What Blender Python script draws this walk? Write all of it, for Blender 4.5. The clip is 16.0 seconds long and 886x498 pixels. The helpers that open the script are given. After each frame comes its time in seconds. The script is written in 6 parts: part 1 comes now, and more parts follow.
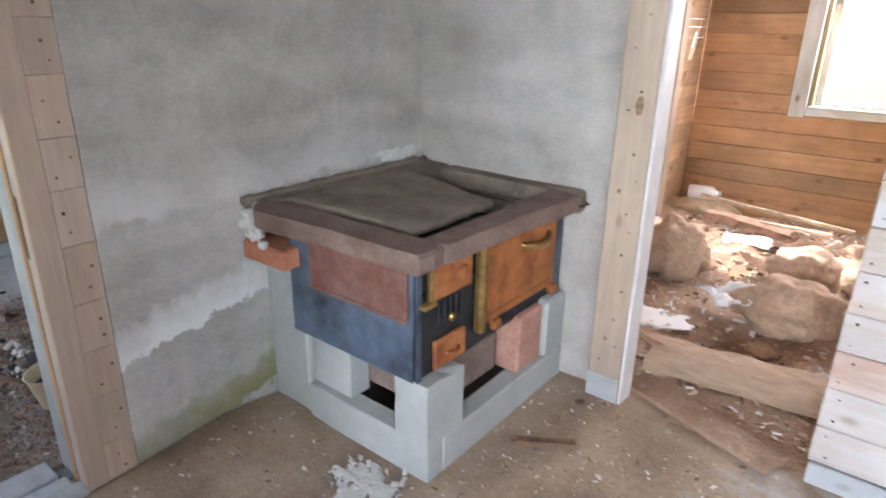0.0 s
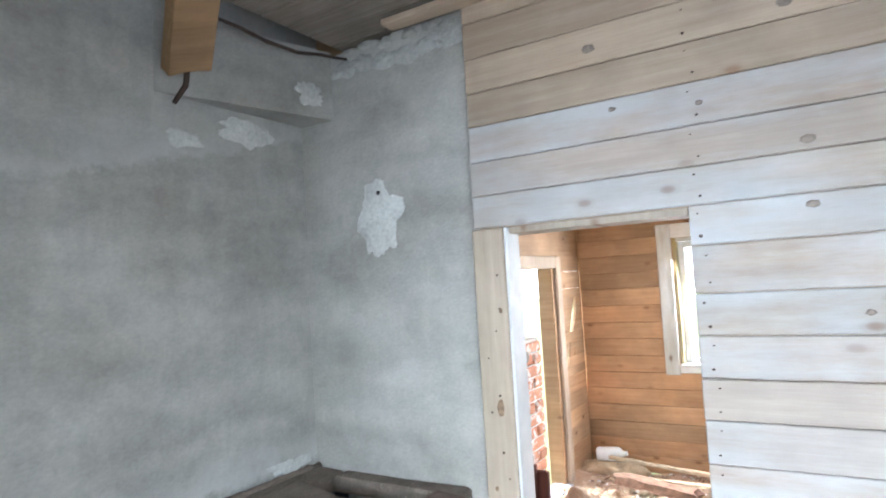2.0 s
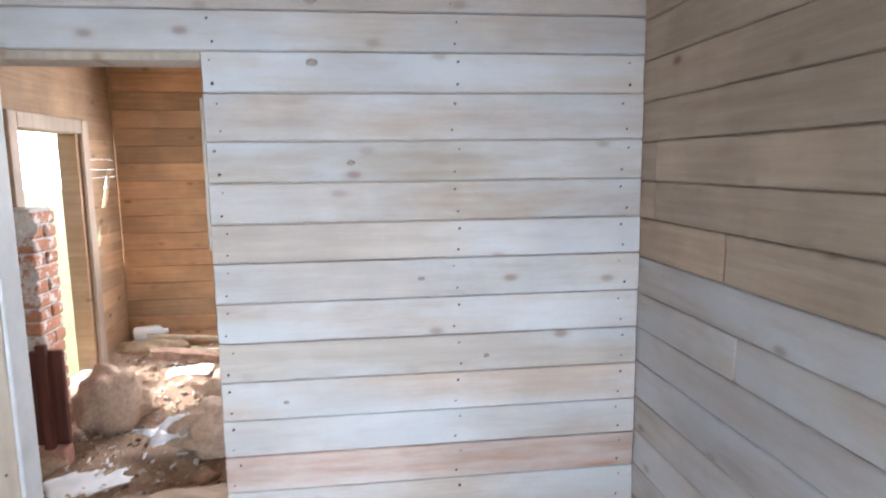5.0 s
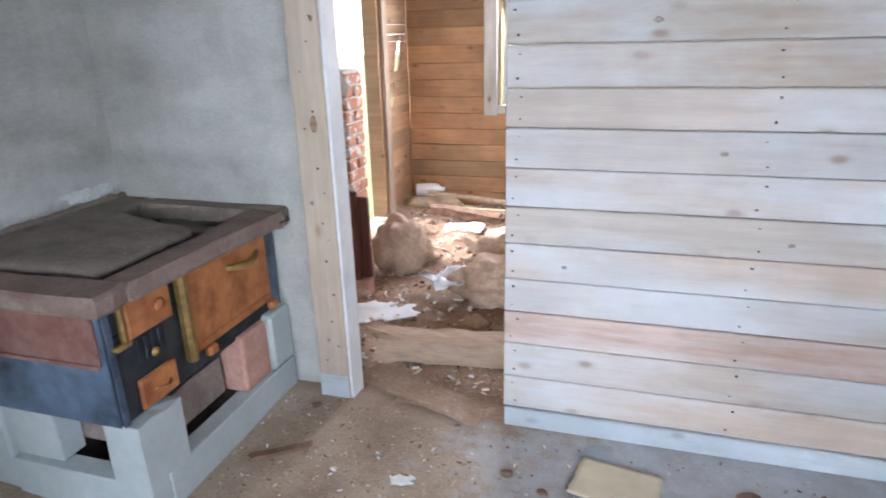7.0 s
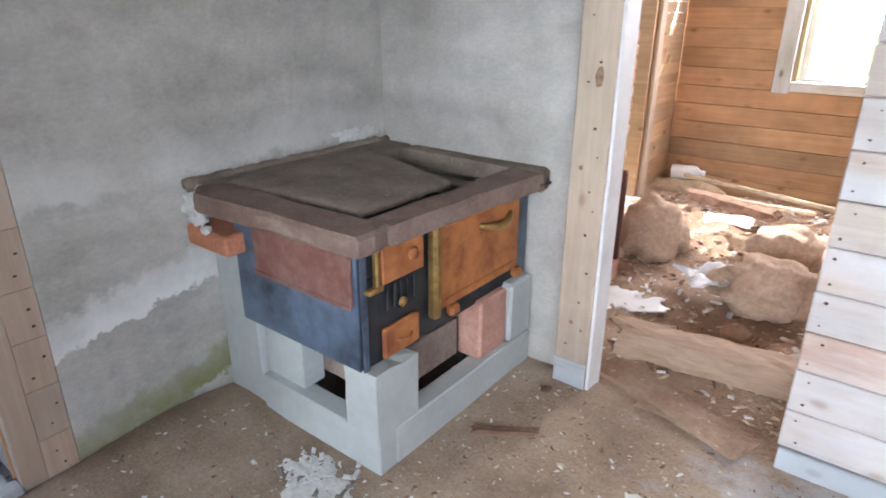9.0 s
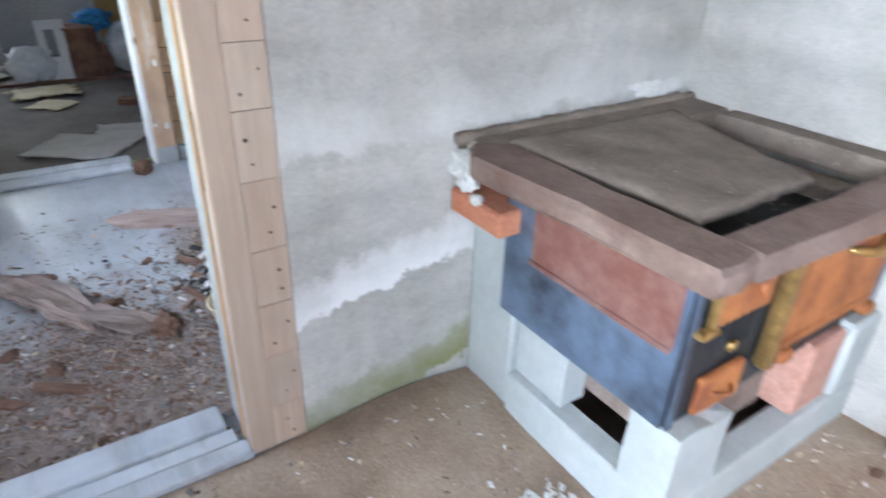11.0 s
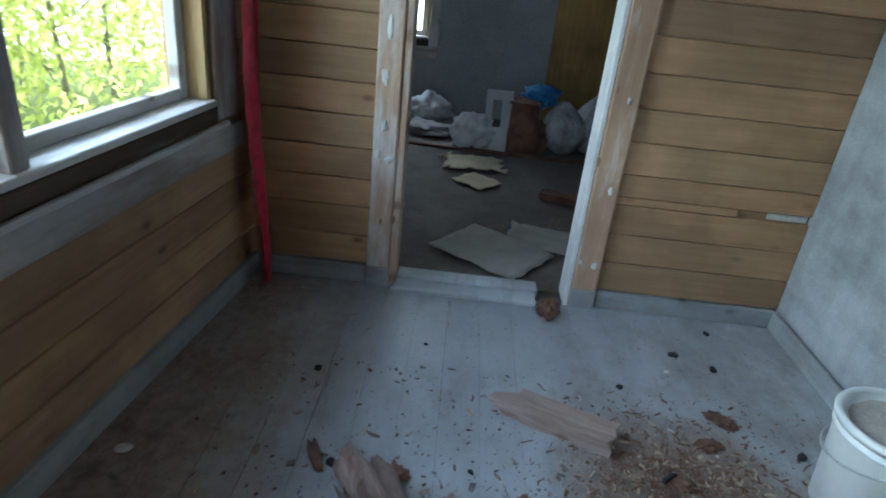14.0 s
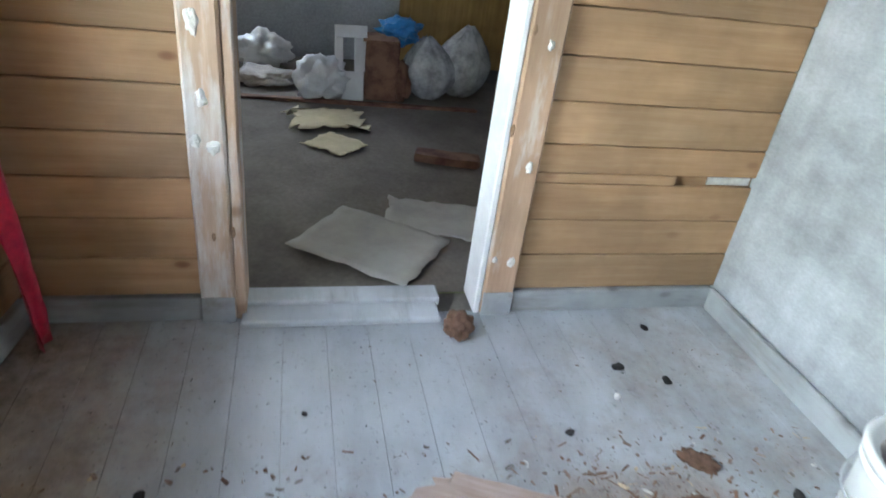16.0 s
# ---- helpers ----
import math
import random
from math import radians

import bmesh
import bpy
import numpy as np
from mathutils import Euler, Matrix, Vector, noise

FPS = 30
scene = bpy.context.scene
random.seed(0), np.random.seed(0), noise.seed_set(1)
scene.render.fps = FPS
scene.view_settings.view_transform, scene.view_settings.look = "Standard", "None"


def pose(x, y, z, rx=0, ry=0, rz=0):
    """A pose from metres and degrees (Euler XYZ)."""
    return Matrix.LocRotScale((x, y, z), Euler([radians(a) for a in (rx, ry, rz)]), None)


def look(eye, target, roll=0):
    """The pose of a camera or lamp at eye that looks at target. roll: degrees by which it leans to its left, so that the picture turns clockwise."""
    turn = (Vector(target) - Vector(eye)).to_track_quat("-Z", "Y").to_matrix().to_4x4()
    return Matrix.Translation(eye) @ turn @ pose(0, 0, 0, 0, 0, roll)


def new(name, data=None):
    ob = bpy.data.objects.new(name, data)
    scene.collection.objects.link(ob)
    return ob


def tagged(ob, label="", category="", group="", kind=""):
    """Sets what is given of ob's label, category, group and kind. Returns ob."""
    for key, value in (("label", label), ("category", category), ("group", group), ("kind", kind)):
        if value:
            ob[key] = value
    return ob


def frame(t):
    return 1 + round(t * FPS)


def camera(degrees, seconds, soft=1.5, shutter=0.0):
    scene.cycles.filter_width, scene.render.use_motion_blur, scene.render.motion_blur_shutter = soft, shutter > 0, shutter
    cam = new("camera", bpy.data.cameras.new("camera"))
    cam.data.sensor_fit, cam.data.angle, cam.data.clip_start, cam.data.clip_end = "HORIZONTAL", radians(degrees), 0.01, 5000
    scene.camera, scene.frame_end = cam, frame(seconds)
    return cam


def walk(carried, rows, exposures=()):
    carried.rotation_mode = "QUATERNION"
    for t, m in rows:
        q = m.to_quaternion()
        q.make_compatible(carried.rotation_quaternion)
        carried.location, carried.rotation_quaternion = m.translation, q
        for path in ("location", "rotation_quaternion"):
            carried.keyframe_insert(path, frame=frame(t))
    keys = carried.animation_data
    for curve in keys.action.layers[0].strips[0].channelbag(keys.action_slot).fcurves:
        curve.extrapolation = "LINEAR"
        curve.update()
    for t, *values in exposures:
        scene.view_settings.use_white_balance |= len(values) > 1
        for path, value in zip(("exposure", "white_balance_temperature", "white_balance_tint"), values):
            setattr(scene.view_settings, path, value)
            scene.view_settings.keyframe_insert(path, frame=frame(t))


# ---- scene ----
cam = camera(71.6, 16.0, soft=1.7, shutter=0.4)
# seconds, eye x y z, yaw, pitch, roll
ROWS = [
    (0.0, 1.217, 1.139, 1.506, 38.19, -20.31, 1.00),
    (0.5, 1.453, 1.169, 1.476, 37.03, -20.88, 1.23),
    (1.0, 1.560, 1.192, 1.538, 36.85, -15.27, -0.50),
    (1.5, 1.510, 1.152, 1.673, 35.44, -2.95, -1.94),
    (2.0, 1.508, 1.114, 1.735, 31.53, 3.36, -3.39),
    (2.5, 1.525, 1.067, 1.717, 24.90, 5.19, -3.9),
    (3.0, 1.605, 1.088, 1.710, 14.33, 5.45, -3.1),
    (3.2, 1.623, 1.097, 1.675, 6.74, 7.59, -2.31),
    (4.2, 1.660, 1.125, 1.610, -8.50, -1.00, -1.20),
    (5.3, 1.676, 1.141, 1.553, -4.61, -11.43, -0.71),
    (5.5, 1.666, 1.142, 1.543, -2.15, -14.36, -1.04),
    (6.0, 1.648, 1.134, 1.537, 4.47, -18.74, -1.77),
    (6.5, 1.598, 1.133, 1.543, 10.57, -19.79, -1.43),
    (7.0, 1.556, 1.156, 1.554, 17.06, -19.30, -1.50),
    (7.5, 1.550, 1.178, 1.549, 23.55, -18.18, -1.79),
    (8.0, 1.522, 1.206, 1.526, 30.32, -17.64, -2.22),
    (8.2, 1.478, 1.222, 1.508, 32.77, -18.22, -1.88),
    (10.5, 0.856, 1.424, 1.427, 46.17, -28.01, 3.12),
    (11.0, 0.667, 1.423, 1.428, 55.95, -28.43, 1.73),
    (11.5, 0.428, 1.424, 1.434, 67.48, -28.73, 0.10),
    (12.0, 0.216, 1.398, 1.465, 77.22, -29.77, 1.26),
    (12.5, -0.040, 1.413, 1.456, 85.01, -29.39, 1.40),
    (13.0, -0.263, 1.500, 1.474, 92.07, -26.57, 1.83),
    (13.5, -0.444, 1.439, 1.463, 93.08, -25.97, 4.94),
    (14.0, -0.694, 1.338, 1.493, 90.29, -25.11, 6.32),
    (14.5, -0.858, 1.327, 1.453, 83.36, -25.56, 7.42),
    (15.0, -1.087, 1.354, 1.378, 80.98, -26.82, 6.29),
    (15.5, -1.228, 1.382, 1.381, 78.75, -29.24, 6.22),
    (16.0, -1.526, 1.276, 1.387, 74.47, -29.63, 7.75),
]
# seconds, stops, kelvin, tint
EXPOSURES = [
    (0.0, 1.85, 6250, 21), (1.0, 1.65, 6150, 20), (1.5, 1.95, 6000, 16), (2.0, 2.1, 5700, 11), (3.2, 1.85, 5900, 15), (5.5, 1.65, 5750, 15), (6.5, 1.65, 5700, 16), (7.5, 1.65, 5850, 18), (8.0, 1.75, 6100, 19),
    (10.5, 2.3, 6000, 20), (11.0, 2.75, 5750, 18), (11.5, 3.15, 5550, 16), (12.0, 3.2, 5500, 16), (12.5, 3.25, 5350, 15), (13.0, 2.75, 5200, 12), (13.5, 1.65, 5000, 5), (14.0, 1.62, 5250, 8), (14.5, 2.1, 5450, 13), (15.2, 2.5, 5750, 13), (16.0, 2.9, 5950, 14),
]


def aimed(x, y, z, yaw, pitch, roll):
    a, p = radians(yaw), radians(pitch)
    return look((x, y, z), (x - math.sin(a) * math.cos(p), y + math.cos(a) * math.cos(p), z + math.sin(p)), roll)


walk(cam, [(row[0], aimed(*row[1:])) for row in ROWS], EXPOSURES)

# ---- light ----
world = bpy.data.worlds.new("sky")
scene.world = world
world.use_nodes = True
wn = world.node_tree.nodes
sky = wn.new("ShaderNodeTexSky")
sky.sky_type, sky.sun_disc, sky.sun_elevation, sky.sun_rotation = "NISHITA", False, radians(38), radians(-85)
world.node_tree.links.new(sky.outputs[0], wn["Background"].inputs[0])
wn["Background"].inputs[1].default_value = 0.15


def lamp_sun():
    data = bpy.data.lights.new("sun", "SUN")
    data.energy, data.angle, data.color = 4.0, radians(0.5), (1.0, 0.94, 0.84)
    ob = new("sun", data)
    ob.matrix_world = look((0, 0, 0), (0.75, -0.07, -0.60))
    return ob


def window_light(name, eye, target, w, h, watts, colour=(0.86, 0.94, 1.0), spread=180):
    data = bpy.data.lights.new(name, "AREA")
    data.shape, data.size, data.size_y, data.energy, data.color = "RECTANGLE", w, h, watts, colour
    data.spread = radians(spread)
    ob = new(name, data)
    ob.matrix_world = look(eye, target)
    return ob


lamp_sun()
# narrowed lamp for a south window that is never in view
window_light("added_daylight_south", (1.60, -0.78, 1.5), (1.55, 2.8, 0.75), 1.1, 1.2, 12.5, spread=78)
# lamp added at an unseen east window to lighten the west wall
window_light("added_daylight_east", (2.66, 0.72, 1.5), (-0.2, 2.35, 0.9), 1.1, 1.2, 7.0, spread=130)
window_light("daylight_hall", (-2.3, -1.25, 1.95), (-2.15, 1.8, 0.2), 2.8, 1.6, 62)
window_light("daylight_far_room", (-7.55, 0.62, 1.4), (-4.5, 1.5, 0.3), 0.7, 1.1, 6.5)
window_light("daylight_ruin", (1.0, 6.72, 1.5), (0.9, 4.0, 0.6), 1.2, 1.1, 40, (1.0, 0.97, 0.92))


# ---- materials ----
def nodes_of(name):
    m = bpy.data.materials.new(name)
    m.use_nodes = True
    nt = m.node_tree
    return m, nt, nt.nodes, nt.links, nt.nodes["Principled BSDF"]


def ramp(n, stops):
    r = n.new("ShaderNodeValToRGB")
    e = r.color_ramp.elements
    while len(e) < len(stops):
        e.new(0.5)
    for k, (p, c) in enumerate(stops):
        e[k].position, e[k].color = p, (*c, 1) if len(c) == 3 else c
    return r


def grey(v):
    return (v, v, v)


def noise_at(n, l, vec, scale, detail=5, rough=0.6):
    t = n.new("ShaderNodeTexNoise")
    t.inputs["Scale"].default_value, t.inputs["Detail"].default_value, t.inputs["Roughness"].default_value = scale, detail, rough
    if vec:
        l.new(vec, t.inputs["Vector"])
    return t


def mixer(n, l, fac, a, b, how="MIX"):
    m = n.new("ShaderNodeMix")
    m.data_type, m.blend_type = "RGBA", how
    for sock, v in ((m.inputs["Factor"], fac), (m.inputs[6], a), (m.inputs[7], b)):
        if hasattr(v, "is_output"):
            l.new(v, sock)
        elif isinstance(v, tuple):
            sock.default_value = (*v, 1)
        else:
            sock.default_value = v
    return m.outputs[2]


def calc(n, l, op, a, b=0.0, clamp=False):
    m = n.new("ShaderNodeMath")
    m.operation, m.use_clamp = op, clamp
    for sock, v in zip(m.inputs, (a, b)):
        if hasattr(v, "is_output"):
            l.new(v, sock)
        else:
            sock.default_value = v
    return m.outputs[0]


def relief(n, l, bsdf, height, strength, distance=0.01):
    b = n.new("ShaderNodeBump")
    b.inputs["Strength"].default_value, b.inputs["Distance"].default_value = strength, distance
    l.new(height, b.inputs["Height"])
    l.new(b.outputs[0], bsdf.inputs["Normal"])


def coords(n, l, spread=40.0):
    """Object coordinates, shifted by the object's random number."""
    tc, oi, add, mul = (n.new(k) for k in ("ShaderNodeTexCoord", "ShaderNodeObjectInfo", "ShaderNodeVectorMath", "ShaderNodeVectorMath"))
    mul.operation = "MULTIPLY"
    mul.inputs[1].default_value = (spread, spread * 1.7, spread * 0.6)
    l.new(oi.outputs["Random"], mul.inputs[0])
    l.new(tc.outputs["Object"], add.inputs[0])
    l.new(mul.outputs[0], add.inputs[1])
    return add.outputs[0], oi.outputs["Random"], tc.outputs["Object"]


def stretched(n, l, vec, sx, sy, sz):
    m = n.new("ShaderNodeMapping")
    m.inputs["Scale"].default_value = (sx, sy, sz)
    l.new(vec, m.inputs["Vector"])
    return m.outputs[0]


def wood(name, light, dark, axis="x", paint=None, painted=0.0, stain=0.35, tint=0.25, knots=(0.16, 0.08, 0.04), rough=0.75, paint_scale=1.6, shades=None):
    """Boards with grain along one axis, knots, stains and, where given, remains of thin paint."""
    m, nt, n, l, bsdf = nodes_of(name)
    vec, rnd, _ = coords(n, l)
    along, across = 1.2, 22.0
    s = {"x": (along, across, across), "y": (across, along, across), "z": (across, across, along)}[axis]
    grain = noise_at(n, l, stretched(n, l, vec, *s), 1.6, 7, 0.62)
    fine = noise_at(n, l, stretched(n, l, vec, *(v * 4 for v in s)), 2.0, 4, 0.7)
    both = calc(n, l, "ADD", calc(n, l, "MULTIPLY", grain.outputs[0], 0.75), calc(n, l, "MULTIPLY", fine.outputs[0], 0.25))
    r = ramp(n, [(0.30, dark), (0.52, tuple(0.55 * a + 0.45 * b for a, b in zip(light, dark))), (0.66, light)])
    l.new(both, r.inputs[0])
    col = r.outputs[0]
    # board by board
    shade = ramp(n, shades or [(0.0, grey(1 - tint)), (0.35, grey(1.0)), (0.7, (1.0, 1 - tint * 0.35, 1 - tint * 0.6)), (1.0, grey(1.0))])
    l.new(rnd, shade.inputs[0])
    col = mixer(n, l, 1.0, col, shade.outputs[0], "MULTIPLY")
    if paint:
        pn = noise_at(n, l, stretched(n, l, vec, *(v * (0.8 if v < 5 else 0.22) for v in s)), paint_scale, 6, 0.65)
        pr = ramp(n, [(0.62 - painted * 0.5, grey(0)), (0.80 - painted * 0.5, grey(1))])
        l.new(pn.outputs[0], pr.inputs[0])
        col = mixer(n, l, calc(n, l, "MULTIPLY", pr.outputs[0], 0.85), col, paint)
    # knots
    k = {"x": (3.4, 6.5, 6.5), "y": (6.5, 3.4, 6.5), "z": (6.5, 6.5, 3.4)}[axis]
    vor = n.new("ShaderNodeTexVoronoi")
    vor.inputs["Scale"].default_value = 1.0
    vor.voronoi_dimensions = "2D"
    face, flat = n.new("ShaderNodeSeparateXYZ"), n.new("ShaderNodeCombineXYZ")
    l.new(stretched(n, l, vec, *k), face.inputs[0])
    l.new(face.outputs[0], flat.inputs[0])
    l.new(face.outputs[1 if axis == "y" else 2], flat.inputs[1])
    l.new(flat.outputs[0], vor.inputs["Vector"])
    kr = ramp(n, [(0.035, grey(1)), (0.075, grey(0.7)), (0.10, grey(0.25)), (0.17, grey(0))])
    l.new(vor.outputs["Distance"], kr.inputs[0])
    some = n.new("ShaderNodeSeparateColor")
    l.new(vor.outputs["Color"], some.inputs[0])
    keep = calc(n, l, "MULTIPLY", calc(n, l, "GREATER_THAN", some.outputs[0], 0.66), some.outputs[1])
    col = mixer(n, l, calc(n, l, "MULTIPLY", calc(n, l, "MULTIPLY", kr.outputs[0], keep), 0.95), col, knots)
    st = noise_at(n, l, vec, 1.3, 5, 0.6)
    sr = ramp(n, [(0.42, grey(1 - stain)), (0.62, grey(1))])
    l.new(st.outputs[0], sr.inputs[0])
    col = mixer(n, l, 1.0, col, sr.outputs[0], "MULTIPLY")
    l.new(col, bsdf.inputs["Base Color"])
    bsdf.inputs["Roughness"].default_value = rough
    relief(n, l, bsdf, both, 0.35, 0.006)
    return m


def rough_surface(name, stops, scale=3.0, spots=None, spot_scale=9.0, spot_level=0.62, bump=0.5, bump_scale=40.0, rough=0.9, distance=0.01, streak=(1, 1, 1), grain=(0.78, 1.12)):
    """Mineral or dirty surface: two scales of colour, spots and grain."""
    m, nt, n, l, bsdf = nodes_of(name)
    vec, rnd, _ = coords(n, l, 12.0)
    vec = stretched(n, l, vec, *streak)
    big = noise_at(n, l, vec, scale, 6, 0.62)
    r = ramp(n, stops)
    l.new(big.outputs[0], r.inputs[0])
    col = r.outputs[0]
    small = noise_at(n, l, vec, bump_scale, 5, 0.7)
    gr = ramp(n, [(0.3, grey(grain[0])), (0.7, grey(grain[1]))])
    l.new(small.outputs[0], gr.inputs[0])
    col = mixer(n, l, 1.0, col, gr.outputs[0], "MULTIPLY")
    if spots:
        sp = noise_at(n, l, vec, spot_scale, 6, 0.7)
        spr = ramp(n, [(spot_level, grey(0)), (spot_level + 0.06, grey(1))])
        l.new(sp.outputs[0], spr.inputs[0])
        col = mixer(n, l, spr.outputs[0], col, spots)
    l.new(col, bsdf.inputs["Base Color"])
    bsdf.inputs["Roughness"].default_value = rough
    h = calc(n, l, "ADD", small.outputs[0], calc(n, l, "MULTIPLY", big.outputs[0], 0.8))
    relief(n, l, bsdf, h, bump, distance)
    return m


def plain(name, colour, rough=0.6, metal=0.0, vary=0.25, scale=8.0, bump=0.1, second=None, trans=0.0):
    m, nt, n, l, bsdf = nodes_of(name)
    vec, rnd, _ = coords(n, l, 9.0)
    t = noise_at(n, l, vec, scale, 6, 0.65)
    r = ramp(n, [(0.35, second or tuple(c * (1 - vary) for c in colour)), (0.6, colour)])
    l.new(t.outputs[0], r.inputs[0])
    l.new(r.outputs[0], bsdf.inputs["Base Color"])
    bsdf.inputs["Roughness"].default_value, bsdf.inputs["Metallic"].default_value = rough, metal
    bsdf.inputs["Transmission Weight"].default_value = trans
    if bump:
        fine = noise_at(n, l, vec, scale * 5, 4, 0.6)
        relief(n, l, bsdf, fine.outputs[0], bump, 0.004)
    return m


def concrete_mat(name, west=False, tones=((0.33, 0.315, 0.285), (0.44, 0.425, 0.39), (0.53, 0.515, 0.48)), streaks=0.04):
    """Board-marked cement render: pale bands; on the chimney's face lime bloom along a damp line and algae at the foot."""
    m, nt, n, l, bsdf = nodes_of(name)
    tc = n.new("ShaderNodeTexCoord")
    vec = tc.outputs["Object"]
    big = noise_at(n, l, stretched(n, l, vec, 0.9, 0.9, 1.7), 1.6, 7, 0.6)
    r = ramp(n, list(zip((0.32, 0.5, 0.68), tones)))
    l.new(big.outputs[0], r.inputs[0])
    col = r.outputs[0]
    bands = noise_at(n, l, stretched(n, l, vec, 0.25, 0.25, 7.0), 1.0, 3, 0.5)
    br = ramp(n, [(0.36, grey(0.95)), (0.64, grey(1.04))])
    l.new(bands.outputs[0], br.inputs[0])
    col = mixer(n, l, 1.0, col, br.outputs[0], "MULTIPLY")
    runs = noise_at(n, l, stretched(n, l, vec, 5.0, 5.0, 0.7), 1.3, 6, 0.65)
    rn = ramp(n, [(0.36, grey(1 - streaks)), (0.62, grey(1 + streaks * 0.7))])
    l.new(runs.outputs[0], rn.inputs[0])
    col = mixer(n, l, 1.0, col, rn.outputs[0], "MULTIPLY")
    blots = noise_at(n, l, vec, 11, 7, 0.7)
    bl = ramp(n, [(0.34, grey(0.92)), (0.60, grey(1.04))])
    l.new(blots.outputs[0], bl.inputs[0])
    col = mixer(n, l, 1.0, col, bl.outputs[0], "MULTIPLY")
    fine = noise_at(n, l, stretched(n, l, vec, 1, 1, 1.6), 55, 5, 0.75)
    fr = ramp(n, [(0.3, grey(0.86)), (0.7, grey(1.08))])
    l.new(fine.outputs[0], fr.inputs[0])
    col = mixer(n, l, 1.0, col, fr.outputs[0], "MULTIPLY")
    sep = n.new("ShaderNodeSeparateXYZ")
    l.new(vec, sep.inputs[0])
    wob = calc(n, l, "MULTIPLY", calc(n, l, "SUBTRACT", noise_at(n, l, vec, 7, 6, 0.7).outputs[0], 0.5), 0.22)
    patch = noise_at(n, l, vec, 2.6, 5, 0.6)
    if west:
        def band(z0, slope, rise, top, colour, amount, col):
            line = calc(n, l, "ADD", z0, calc(n, l, "MULTIPLY", calc(n, l, "SUBTRACT", sep.outputs[1], 1.88), slope))
            d = calc(n, l, "ADD", calc(n, l, "SUBTRACT", sep.outputs[2], line), wob)
            q = ramp(n, [(0.0, grey(0)), (rise, grey(1)), (rise + 0.1, grey(0.55)), (top, grey(0))])
            l.new(d, q.inputs[0])
            pm = ramp(n, [(0.36, grey(0.35)), (0.56, grey(1))])
            l.new(patch.outputs[0], pm.inputs[0])
            return mixer(n, l, calc(n, l, "MULTIPLY", calc(n, l, "MULTIPLY", q.outputs[0], pm.outputs[0]), amount), col, colour)
        col = band(0.40, 0.17, 0.012, 0.15, (0.76, 0.76, 0.75), 0.95, col)
        col = band(2.10, 0.26, 0.03, 0.32, (0.60, 0.61, 0.60), 0.55, col)
        col = band(0.87, 0.02, 0.03, 0.2, (0.70, 0.70, 0.68), 0.5, col)
        col = band(-0.02, 0.16, 0.02, 0.15, (0.21, 0.22, 0.08), 0.95, col)
    l.new(col, bsdf.inputs["Base Color"])
    bsdf.inputs["Roughness"].default_value = 0.92
    h = calc(n, l, "ADD", fine.outputs[0], calc(n, l, "MULTIPLY", bands.outputs[0], 1.5))
    relief(n, l, bsdf, h, 0.3, 0.006)
    return m


